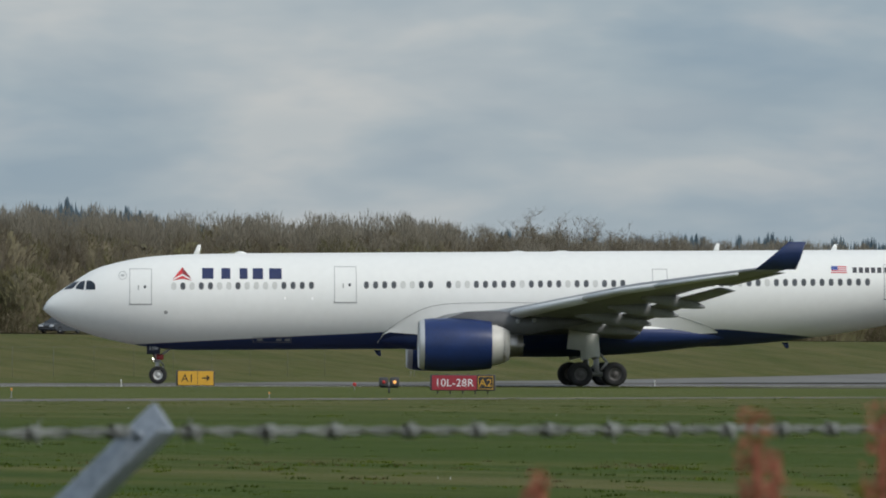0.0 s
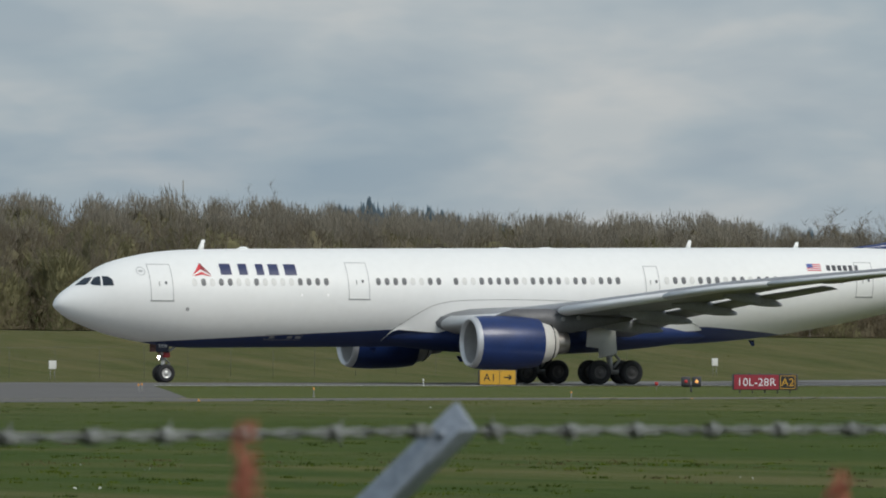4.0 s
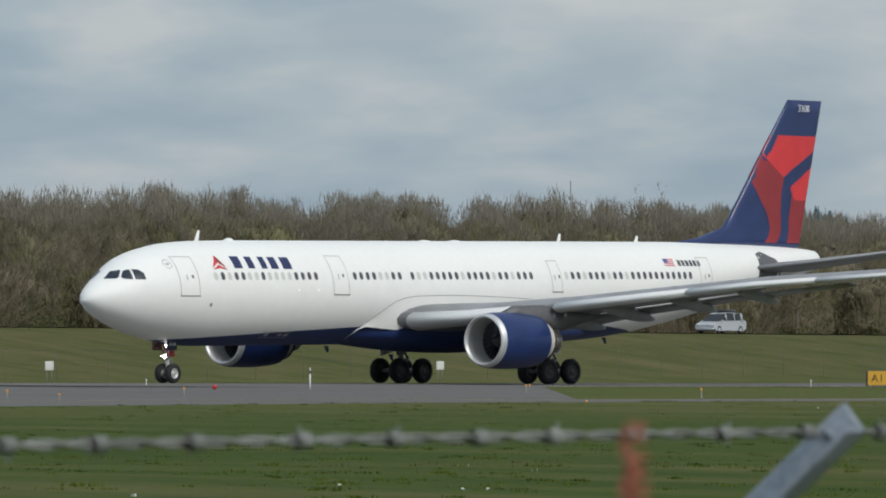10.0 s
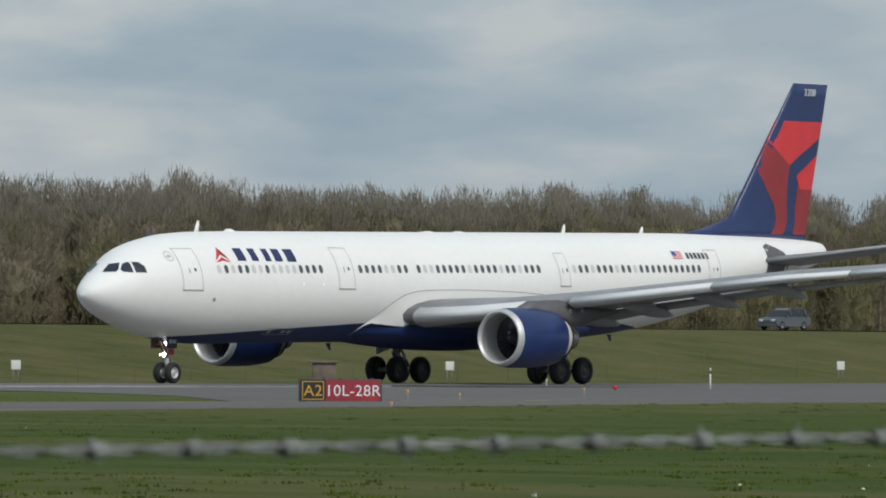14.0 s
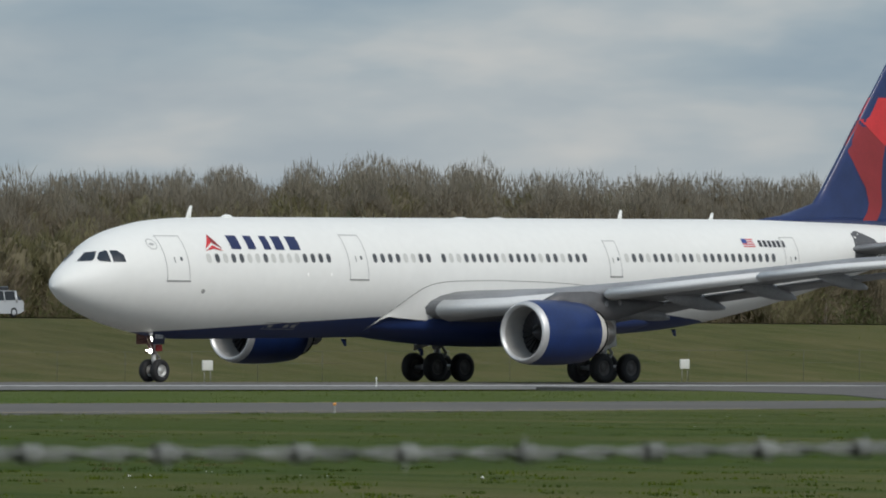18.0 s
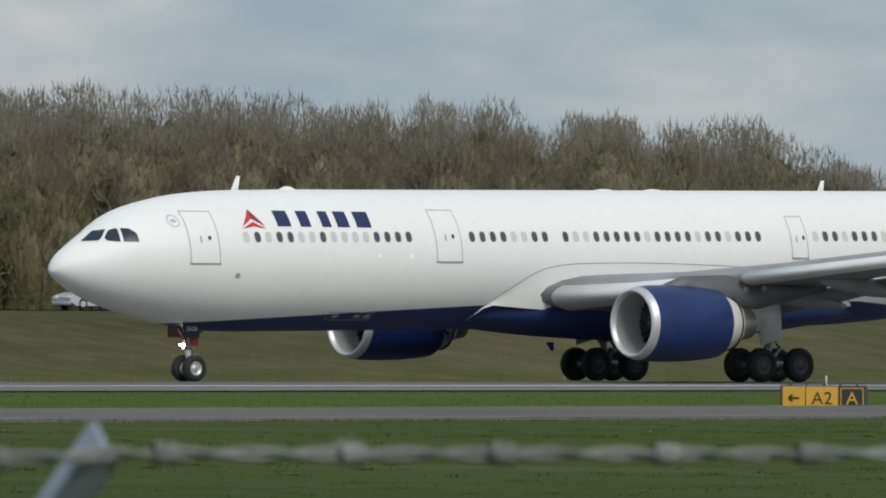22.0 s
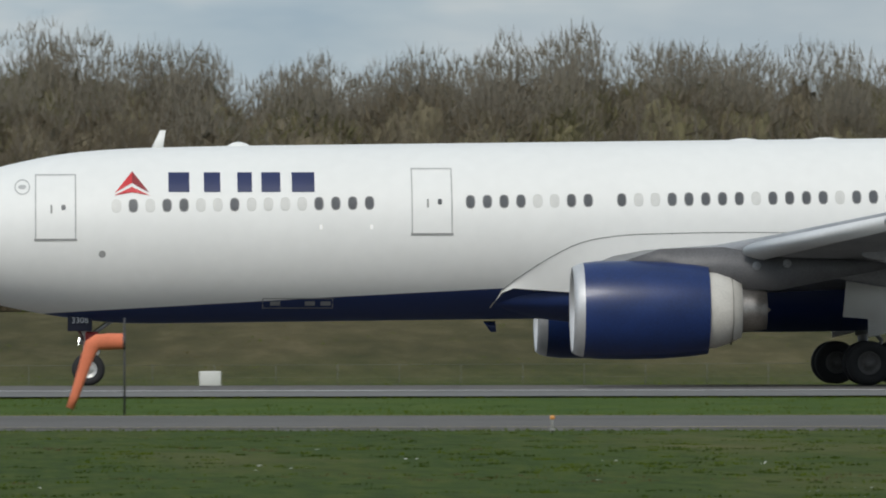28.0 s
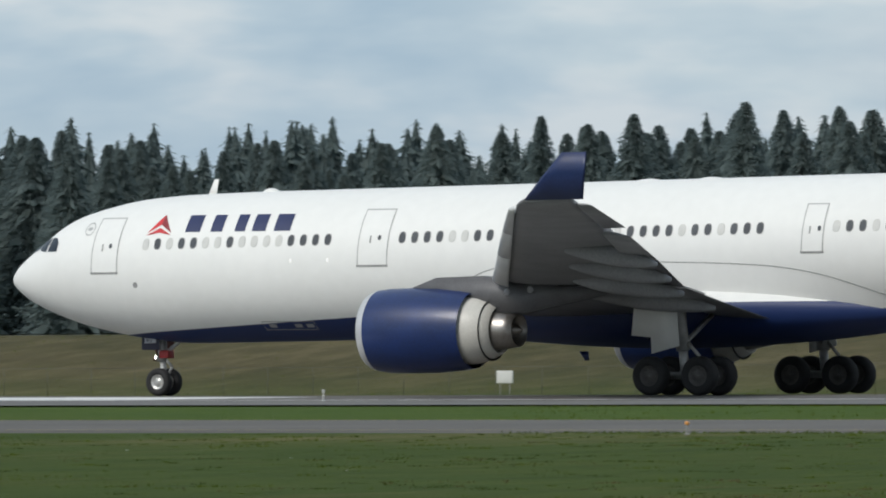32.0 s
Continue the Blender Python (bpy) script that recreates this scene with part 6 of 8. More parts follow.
def small_units():
    """Low approach lamp units and a cabinet beyond the runway to the west."""
    cabinet_grey = material("blue_grey_cabinet", (0.24, 0.27, 0.29), 0.55, vary=0.12, scale=0.6)
    for x, w in ((-68.55, 0.95), (-67.45, 0.92)):
        u = thing("equipment_cabinet", "low blue-grey metal equipment cabinet on the grass", "cabinet", pose(x, 322, -0.36), group="equipment cabinets")
        part("body", rounded_box(-w / 2, w / 2, -0.3, 0.3, 0.0, 0.82, 0.02), cabinet_grey, u)
        part("lid", rounded_box(-w / 2 - 0.03, w / 2 + 0.03, -0.34, 0.34, 0.82, 0.87, 0.015), cabinet_grey, u)
        part("door", rounded_box(-w / 2 + 0.06, w / 2 - 0.06, -0.325, -0.295, 0.08, 0.76, 0.01), cabinet_grey, u)
    for x, h in ((-69.15, 0.32), (-67.5, 0.42)):
        u = thing("lamp_unit", "small white lamp box on the grass", "light", pose(x, 320.5, -0.3), group="small lamp boxes")
        part("case", rounded_box(-0.17, 0.17, -0.15, 0.15, 0.02, h, 0.03), check_white, u)
        part("foot", rounded_box(-0.12, 0.12, -0.1, 0.1, -0.1, 0.03, 0.01), fence_grey, u)
    for x, h in ((-69.3, 0.95), (-66.95, 0.85)):
        u = thing("marker_post", "thin white marker post beside the cabinets", "post", pose(x, 321.5, -0.36), group="thin white posts")
        bm = bmesh.new()
        tube(bm, (0, 0, -0.1), (0, 0, h), 0.025, 0.025, 6)
        part("post", bm, post_white, u)
    drab = material("drab_weathered_cabinet", (0.085, 0.088, 0.07), 0.7, vary=0.2, scale=0.5)
    u = thing("equipment_cabinet", "wide drab weathered cabinet standing in the grass", "cabinet", pose(-80.2, 322, -0.36))
    part("body", rounded_box(-0.66, 0.66, -0.4, 0.4, 0.0, 0.92, 0.05), drab, u)
    part("lid", rounded_box(-0.7, 0.7, -0.43, 0.43, 0.92, 0.97, 0.02), drab, u)
    # light rails beside the access road
    for x0, x1, n, za, zb in ((-54.7, -44.2, 7, 2.1, 1.15), (-105.1, -96.7, 5, 1.31, 1.29)):
        g = thing("rail_fence", "thin pale rail fence beside the access road", "fence", pose(x0, 338, -0.36), group="rail fences")
        for i in range(n):
            bm = bmesh.new()
            u = i / (n - 1)
            tube(bm, ((x1 - x0) * u, 0, -0.1), ((x1 - x0) * u, 0, za + (zb - za) * u + 0.36), 0.015, 0.015, 6)
            part("post", bm, fence_grey, g)
        for k in (1.0, 0.42):
            bm = bmesh.new()
            tube(bm, (0, 0, (za + 0.36) * k), (x1 - x0, 0, (zb + 0.36) * k), 0.010, 0.010, 6)
            part("rail", bm, fence_grey, g)
    c = thing("utility_box", "white utility box on a slim metal frame", "box", pose(-104.5, 318, -0.2))
    part("case", rounded_box(-0.22, 0.22, -0.15, 0.15, 0.35, 0.78, 0.02), check_white, c)
    for s in (-1, 1):
        bm = bmesh.new()
        tube(bm, (s * 0.34, 0, -0.3), (s * 0.34, 0, 0.62), 0.02, 0.02, 6)
        part("leg", bm, fence_grey, c)
    p = thing("red_post", "plain bright red pole beyond the runway", "post", pose(-67.2, 323, -0.4))
    bm = bmesh.new()
    tube(bm, (0, 0, -0.2), (0, 0, 2.55), 0.07, 0.07, 8)
    part("pole", bm, mast_red, p)


    hut = thing("culvert_hut", "low weathered brown hut with an overhanging roof on the bank", "hut", pose(430.0, 340.0, 0.1, 0, 0, -50))
    rust = material("weathered_brown_boards", (0.16, 0.125, 0.10), 0.8, vary=0.3, scale=0.6)
    part("body", rounded_box(-0.75, 0.75, -0.6, 0.6, -0.3, 0.85, 0.03), rust, hut)
    part("roof", rounded_box(-1.0, 0.9, -0.75, 0.75, 0.85, 1.0, 0.03), rust, hut)
    m = thing("far_mast", "thin distant radio mast above the wood", "mast", pose(881.0, 594.0, 3.0))
    bm = bmesh.new()
    tube(bm, (0, 0, -1.0), (0, 0, 20.6), 0.16, 0.09, 6)
    for z in (13.0, 16.0, 18.5):
        tube(bm, (-0.5, 0, z), (0.5, 0, z), 0.06, 0.06, 5)
    part("mast", bm, fence_grey, m)


small_units()


def perimeter_fence():
    """Slim grey posts with thin rails along the foot of the bank."""
    fe = thing("perimeter_fence", "low grey wire fence along the foot of the bank", "fence", kind="structure")
    me = None
    xs = [-262 + 2.45 * i for i in range(212)] + [260 + 5.5 * i for i in range(56)]

    def height(x):
        return float(np.interp(x, (-200, 0, 300, 500), (1.0, 0.95, 1.2, 1.7)))

    for x in xs:
        if -104 < x < -70:
            continue
        if me is None:
            bm = bmesh.new()
            tube(bm, (0, 0, -0.3), (0, 0, 1.0), 0.017, 0.015, 6)
            ob = part("post", bm, wire_grey, fe)
            me = ob.data
        else:
            ob = new("post", me)
            ob.parent = fe
        ob.location, ob.scale = (x, 338.0, far_ground(x) - 0.1), (1, 1, height(x))
    for k in (0.45, 0.97):
        v, f = [], []
        for x0, x1 in zip(xs, xs[1:]):
            if -108 < x0 < -70:
                continue
            a, b = [Vector((x, 338.0, far_ground(x) - 0.1 + k * height(x))) for x in (x0, x1)]
            prism(v, f, a, b, 0.008 if k > 0.9 else 0.004, 0.008 if k > 0.9 else 0.004, 4)
        from_arrays("wire", v, f, wire_grey, fe)


def service_road():
    """Curved asphalt access road climbing the bank, with white edge lines and gravel shoulders."""
    gravel = material("pale_gravel_verge", (0.20, 0.175, 0.14), 0.9, vary=0.25, scale=1.5, bump=0.4)

    def ribbon(name, left, right, lift, mat, label, category):
        v = [(x, y, ground_z(x, y) + lift) for pair in zip(left, right) for x, y in pair]
        f = [(2 * i, 2 * i + 1, 2 * i + 3, 2 * i + 2) for i in range(len(left) - 1)]
        tagged(from_arrays(name, v, f, mat), label, category, kind="structure")

    def along(pts, n=24):
        t = [i / (n - 1) * (len(pts) - 1) for i in range(n)]
        return [(float(np.interp(u, range(len(pts)), [p[0] for p in pts])), float(np.interp(u, range(len(pts)), [p[1] for p in pts]))) for u in t]

    L = along([(-67.4, 355.8), (-65.8, 359.0), (-67.0, 366), (-68.4, 373), (-70.2, 384), (-72.0, 392)])
    R = along([(-55.6, 355.8), (-57.4, 359.5), (-60.5, 366.2), (-63.6, 373.3), (-66.2, 382), (-68.2, 392)])
    ribbon("verge", along([(-71.5, 344), (-67.9, 357), (-67.8, 366), (-69.2, 373), (-71.0, 384), (-72.8, 392)]), [(x + 0.2, y) for x, y in L], 0.05, gravel, "pale gravel verge of the access road", "verge")
    ribbon("verge", [(x - 0.2, y) for x, y in R], [(x + 2.0, y) for x, y in R], 0.05, gravel, "pale gravel verge of the access road", "verge")
    ribbon("access_road", L, R, 0.09, road_surface, "dark asphalt access road climbing the bank", "road")
    for edge, s in ((L, 1), (R, -1)):
        ribbon("marking", [(x + s * 0.25, y) for x, y in edge], [(x + s * 0.45, y) for x, y in edge], 0.1, line_white, "white edge line of the access road", "marking")
    # pale track behind the runway's east end
    T = along([(533, 325), (600, 335), (710, 346), (910, 350)], 30)
    ribbon("track", T, [(x + 2, y + 13) for x, y in T], 0.09, shoulder_surface, "pale asphalt track behind the runway's east end", "road")


service_road()


# ---- foreground fence with barbed wire, close to the camera ----
def near_fence():
    f = thing("barbed_wire_fence", "weathered barbed wire on slanted galvanised steel arms", "fence")
    tops = [(9.93, 3.93, 1.345), (6.36, 3.97, 1.343), (2.90, 4.05, 1.337), (-0.5, 4.15, 1.25)]
    for x, y, z in tops:
        arm_dir = Vector((0.0, -1.2, 1)).normalized()
        base = Vector((x, y, z)) - arm_dir * 0.42
        q = arm_dir.to_track_quat("Z", "X").to_matrix().to_4x4()
        bm = bmesh.new()
        for a, b, c, d in ((-0.017, 0.017, -0.003, 0.003), (-0.017, -0.012, -0.003, 0.026)):
            box(bm, a, b, c, d, 0.0, 0.40)
        bmesh.ops.bevel(bm, geom=list(bm.edges), offset=0.0015, segments=1, affect="EDGES")
        for k in (0.37, 0.23, 0.09):
            tube(bm, (0.004, -0.009, k), (0.004, 0.004, k), 0.005, 0.005, 8)
        part("arm", bm, galvanised, f, at=Matrix.Translation(base) @ q)
        bm = bmesh.new()
        tube(bm, (x, y + 0.3, -1.2), base, 0.03, 0.03, 12)
        part("post", bm, galvanised, f)
    path = [(13.0, 4.0, 1.318), (9.9, 4.0, 1.325), (8.2, 4.01, 1.312), (6.33, 4.02, 1.3165), (4.6, 4.04, 1.308), (2.90, 4.05, 1.317), (2.3, 4.06, 1.301), (2.0, 4.07, 1.295), (1.5, 4.08, 1.262), (-0.5, 4.15, 1.215)]

    def at(x):
        xs = [p[0] for p in reversed(path)]
        return Vector((x, float(np.interp(x, xs, [p[1] for p in reversed(path)])), float(np.interp(x, xs, [p[2] for p in reversed(path)]))))

    rng = random.Random(3)
    for drop, back in ((0.0, 0.0), (0.13, 0.13), (0.27, 0.27)):
        v, fc = [], []
        n = 900
        for ph in (0.0, math.pi):
            k0 = len(v)
            for i in range(n + 1):
                x = 13.0 - 13.5 * i / n
                c = at(x) + Vector((0, back, -drop))
                a = x / 0.055 * math.pi + ph
                c += Vector((0, math.cos(a), math.sin(a))) * 0.0026
                for j in range(5):
                    t = 2 * math.pi * j / 5
                    v.append(c + Vector((0, math.cos(t), math.sin(t))) * 0.0021)
            for i in range(n):
                for j in range(5):
                    a, b = k0 + i * 5 + j, k0 + i * 5 + (j + 1) % 5
                    fc.append((a, b, b + 5, a + 5))
        wire = from_arrays("wire", v, fc, rusty_wire, f, smooth=True)
        x = 12.9
        while x > -0.4:
            c = at(x) + Vector((0, back, -drop))
            v, fc = [], []
            for k in range(4):
                d = Vector((rng.gauss(0, 0.35), rng.gauss(0, 1), rng.gauss(0, 1))).normalized()
                prism(v, fc, c - d * 0.003, c + d * rng.uniform(0.008, 0.014), 0.0020, 0.0006, 4)
            prism(v, fc, c - Vector((0.009, 0, 0)), c + Vector((0.009, 0, 0)), 0.0066, 0.0066, 7)
            from_arrays("barb", v, fc, rusty_wire, wire)
            x -= 0.125 * rng.uniform(0.85, 1.15)


near_fence()
dock_red = leaf_material("rusty_red_seed_heads", (0.34, 0.12, 0.075), (0.52, 0.22, 0.15))
dock_green = leaf_material("yellow_green_weed_leaves", (0.10, 0.13, 0.02), (0.20, 0.20, 0.03))


def dock_plant(x, y, top, width, leafy, seed):
    """A tall weed with a rusty seed head."""
    rng = random.Random(seed)
    p = thing("dock_weed", "tall weed with a rusty red seed head", "plant", pose(x, y, 0), group="weeds along the fence")
    v, f = [], []
    prism(v, f, (0, 0, -0.9), (0, 0, top - 0.02), 0.006, 0.003, 5)
    from_arrays("stem", v, f, dock_red, p)
    v, f = [], []
    for _ in range(180):
        u = rng.random()
        z = top - 0.10 * u
        r = width * (0.35 + 0.65 * math.sin(math.pi * min(1, u + 0.15)) ** 0.5) * math.sqrt(rng.random())
        a = rng.uniform(0, 6.28)
        c = Vector((math.cos(a) * r, math.sin(a) * r, z))
        d = Vector((rng.gauss(0, 1), rng.gauss(0, 1), rng.gauss(0, 1))).normalized() * 0.0035
        sliver(v, f, c - d, c + d, 0.0022, rng)
    from_arrays("seed_head", v, f, dock_red, p)
    for _ in range(12 if leafy else 5):
        a = rng.uniform(0, 6.28)
        z = top - rng.uniform(0.06 if leafy else 0.3, 0.5)
        l = rng.uniform(0.05, 0.10)
        tip = Vector((math.cos(a) * l, math.sin(a) * l, z + rng.uniform(-0.02, 0.05)))
        w = Vector((-math.sin(a), math.cos(a), 0.0)) * l * 0.16
        mid = Vector((0, 0, z)).lerp(tip, 0.45) + Vector((0, 0, 0.008))
        from_arrays("leaf", [(0, 0, z), tuple(mid - w), tuple(tip), tuple(mid + w), tuple(mid + Vector((0, 0, 0.004)))], [(0, 1, 4), (1, 2, 4), (2, 3, 4), (3, 0, 4)], dock_green, p)


for i, (x, y, top, w, leafy) in enumerate(((4.493, 2.398, 1.3530, 0.0126, True), (4.655, 2.397, 1.3536, 0.0126, True), (4.229, 2.400, 1.3188, 0.0078, False), (3.623, 2.404, 1.3482, 0.0081, False), (4.590, 2.439, 1.3260, 0.0072, True))):
    dock_plant(x, y, top, w, leafy, 60 + i)
perimeter_fence()

# ---- trees: bare spring cottonwoods behind the bank, dark conifers to the west ----
bark = material("grey_brown_bark", (0.15, 0.125, 0.10), 0.9, vary=0.4, scale=0.8)
pale_bark = material("pale_bark", (0.22, 0.195, 0.16), 0.9, vary=0.3, scale=0.8)
# twig and bud tones carry air haze in their colour, the outer twigs most
twig_brown = leaf_material("brown_twigs_and_buds", (0.176, 0.150, 0.105), (0.240, 0.202, 0.142))
twig_grey = leaf_material("hazed_grey_brown_twigs", (0.240, 0.214, 0.170), (0.325, 0.290, 0.226), see_through=0.5)
bud_olive = leaf_material("olive_spring_buds", (0.168, 0.156, 0.084), (0.236, 0.218, 0.116))
brush_brown = leaf_material("brown_undergrowth", (0.120, 0.098, 0.070), (0.205, 0.165, 0.105))
shrub_green = leaf_material("olive_green_shrub_leaves", (0.085, 0.100, 0.040), (0.140, 0.150, 0.060))
# conifer tones paler and bluer than needles: distance haze mixed into the colour
needle_hazed = leaf_material("hazed_conifer_needles", (0.170, 0.222, 0.220), (0.215, 0.265, 0.252), see_through=0.55)
needle_far = leaf_material("hazy_far_conifers", (0.10, 0.145, 0.18), (0.13, 0.18, 0.21))


def bare_tree(seed, high, spread_r, buds, stems, olive):
    """Prototype meshes of a leafless tree: wood, and a crown of twigs and buds."""
    rng = random.Random(seed)
    wv, wf, tv, tf, bv, bf = [], [], [], [], [], []
    prism(wv, wf, (0, 0, -0.6), (0, 0, high * 0.25), high * 0.013, high * 0.009, 6)
    tips = []
    for i in range(stems):
        a = 2 * math.pi * (i + rng.random() * 0.7) / stems
        z0 = high * rng.uniform(0.10, 0.34)
        out = spread_r * rng.uniform(0.2, 0.95)
        p = Vector((0, 0, z0))
        top = high * rng.uniform(0.74, 1.0) * (1 - 0.14 * out / spread_r)
        n = 4
        r = high * rng.uniform(0.0020, 0.0036)
        for k in range(n):
            u = (k + 1) / n
            q = Vector((math.cos(a) * out * u ** 0.75 + rng.gauss(0, 0.15), math.sin(a) * out * u ** 0.75 + rng.gauss(0, 0.15), z0 + (top - z0) * u))
            prism(wv, wf, p, q, r * (1 - 0.85 * k / n), r * (1 - 0.85 * (k + 1) / n), 4)
            for _ in range(2 + k * 2):
                s = p.lerp(q, rng.random())
                b = rng.uniform(0, 6.28)
                l = high * rng.uniform(0.05, 0.12) * (1.15 - 0.6 * u)
                e = s + Vector((math.cos(b) * l * 0.7, math.sin(b) * l * 0.7, l * rng.uniform(0.5, 1.2)))
                prism(wv, wf, s, e, 0.014 * (1.2 - u * 0.7), 0.006, 3)
                tips.append((s, e))
            p = q
        tips.append((p - Vector((0, 0, 0.8)), p))
    for s, e in tips:
        d = e - s
        for _ in range(9):
            a = s.lerp(e, rng.uniform(0.1, 1.0))
            w = Vector((rng.gauss(0, 0.45), rng.gauss(0, 0.45), rng.uniform(0.35, 1.1))).normalized()
            b = a + w * d.length * rng.uniform(0.35, 0.95)
            sliver(tv, tf, a, b, rng.uniform(0.008, 0.016), rng)
            if rng.random() < 0.25 * buds:
                c = a.lerp(b, rng.random()) + Vector((rng.gauss(0, 0.2), rng.gauss(0, 0.2), rng.gauss(0, 0.2)))
                v = Vector((rng.gauss(0, 1), rng.gauss(0, 1), rng.gauss(0, 1))).normalized() * rng.uniform(0.05, 0.12)
                sliver(bv, bf, c, c + v, rng.uniform(0.012, 0.026), rng)
    k = len(tv)
    crown = bpy.data.meshes.new("crown")
    crown.from_pydata([tuple(v) for v in tv + bv], [], tf + [tuple(i + k for i in f) for f in bf])
    crown.materials.append(twig_brown)
    crown.materials.append(bud_olive if olive else twig_brown)
    crown.polygons.foreach_set("material_index", [0] * len(tf) + [1] * len(bf))
    crown.update()
    return (wv, wf), crown


BELT = [(-190, 14.1), (-160, 14.0), (-142, 13.5), (-131, 14.8), (-121, 13.7), (-60, 15.9), (-52, 15.2), (-24, 16.7), (2, 16.6), (14, 15.0), (30, 16.9),
        (37, 15.7), (57, 15.5), (62, 16.8), (82, 15.9), (93, 17.0), (103, 16.2), (195, 15.7), (205, 17.3), (245, 17.6), (263, 18.3), (267, 16.8), (285, 17.9), (296, 17.0),
        (338, 16.6), (358, 16.2), (364, 14.5), (370, 12.0), (400, 12.2), (432, 13.5), (454, 14.5), (470, 15.4), (505, 14.7), (525, 15.4), (555, 14.6), (583, 16.0),
        (593, 14.5), (609, 15.6), (644, 15.8), (679, 14.9), (734, 15.4), (750, 14.2), (917, 13.8)]


def belt_top(x, y):
    """Height of the wood's outline over the field at (x, y); further rows stand on rising ground and reach higher."""
    k = y / 430.0
    z = float(np.interp(x / k, [p[0] for p in BELT], [p[1] for p in BELT]))
    return 1.38 + (z - 1.38) * k


def build_wood():
    rng = random.Random(41)
    protos = []
    for i, (sp, bud, stems, olive) in enumerate(((3.4, 2, 9, False), (3.8, 2, 9, True), (3.0, 2, 8, False), (4.2, 2, 9, True), (3.2, 1, 9, False), (3.6, 2, 8, False))):
        wood, crown = bare_tree(100 + i, 15.0, sp, bud, stems, olive)
        lab = "bare cottonwood tree with olive spring buds" if olive else "bare brown cottonwood tree with fine twigs"
        t = thing("tree", lab, "tree", group="trees behind the bank")
        for n, me in (("trunk", mesh_of("trunk", wood, pale_bark if i == 4 else bark)), ("crown", crown)):
            ob = new(n, me)
            ob.parent = t
        protos.append(t)
    spots = []
    for row, (y, step) in enumerate(((412, 7.4), (421, 7.3))):
        x = -178 + row * 2.6
        while x < 860:
            spots.append((x + rng.uniform(-2.6, 2.6), y + rng.uniform(-4, 4)))
            x += step * rng.uniform(0.75, 1.25)
    rng.shuffle(spots)
    used = set()
    for x, y in spots:
        k = rng.randrange(6)
        s = (belt_top(x, y) - crest(x) + 0.2) / 15.0 * rng.uniform(0.86, 1.0)
        m = Matrix.Translation((x, y, crest(x) - 0.2)) @ Matrix.Rotation(rng.uniform(0, 6.28), 4, "Z")
        if k not in used:
            used.add(k)
            protos[k].matrix_basis = m @ Matrix.Scale(s, 4)
        else:
            t = copy_thing(protos[k], m)
            t.scale = (s * rng.uniform(0.9, 1.15), s * rng.uniform(0.9, 1.15), s)
    # rounder, taller single trees that stand out of the belt: x, height over the field, width
    for x, top, wide in ((762, 18.0, 2.6), (753, 17.2, 2.0), (770, 17.4, 2.0), (790, 16.3, 2.0), (783, 15.8, 1.7), (643, 17.3, 1.4), (652, 17.2, 1.4), (584, 16.6, 1.3), (393, 14.9, 1.1), (396, 14.5, 1.0), (390, 14.3, 1.0), (411, 13.5, 1.2), (-131, 14.9, 1.2), (3, 17.1, 0.7)):
        for j in range(3 if wide > 1.4 else 2):
            s = (top - crest(x) + 0.2) / 15.0 * (1 - 0.03 * j)
            t = copy_thing(protos[rng.randrange(6)], Matrix.Translation((x + rng.uniform(-0.6, 0.6) * wide, 430 + 2 * j, crest(x) - 0.2)) @ Matrix.Rotation(rng.uniform(0, 6.28), 4, "Z"))
            t.scale = (s * wide * 0.8, s * wide * 0.8, s)


def depth_material(name, dark, light, dark_green, light_green):
    """Closely packed stems and twigs: upright grain, with drifts of budding green."""
    m = bpy.data.materials.new(name)
    m.use_nodes = True
    nt = m.node_tree
    b = nt.nodes["Principled BSDF"]
    b.inputs["Roughness"].default_value = 0.95
    b.inputs["Specular IOR Level"].default_value = 0.05
    co = nt.nodes.new("ShaderNodeTexCoord")

    def grain(scale, detail, low, high):
        mp = nt.nodes.new("ShaderNodeMapping")
        mp.inputs["Scale"].default_value = scale
        nt.links.new(co.outputs["Object"], mp.inputs["Vector"])
        n = nt.nodes.new("ShaderNodeTexNoise")
        n.inputs["Scale"].default_value, n.inputs["Detail"].default_value = 1.0, detail
        nt.links.new(mp.outputs["Vector"], n.inputs["Vector"])
        r = nt.nodes.new("ShaderNodeMapRange")
        r.inputs["From Min"].default_value, r.inputs["From Max"].default_value = low, high
        nt.links.new(n.outputs["Fac"], r.inputs["Value"])
        return r.outputs["Result"]

    def blend(fac, a, c):
        n = nt.nodes.new("ShaderNodeMix")
        n.data_type = "RGBA"
        nt.links.new(fac, n.inputs["Factor"])
        for sock, val in ((n.inputs[6], a), (n.inputs[7], c)):
            if isinstance(val, tuple):
                sock.default_value = (*val, 1)
            else:
                nt.links.new(val, sock)
        return n.outputs[2]

    fine = grain((2.6, 2.6, 0.45), 5.0, 0.32, 0.68)
    drift = grain((0.035, 0.035, 0.05), 3.0, 0.42, 0.62)
    nt.links.new(blend(drift, blend(fine, dark, light), blend(fine, dark_green, light_green)), b.inputs["Base Color"])
    bp = nt.nodes.new("ShaderNodeBump")
    bp.inputs["Strength"].default_value, bp.inputs["Distance"].default_value = 0.45, 0.2
    nt.links.new(fine, bp.inputs["Height"])
    nt.links.new(bp.outputs["Normal"], b.inputs["Normal"])
    return m


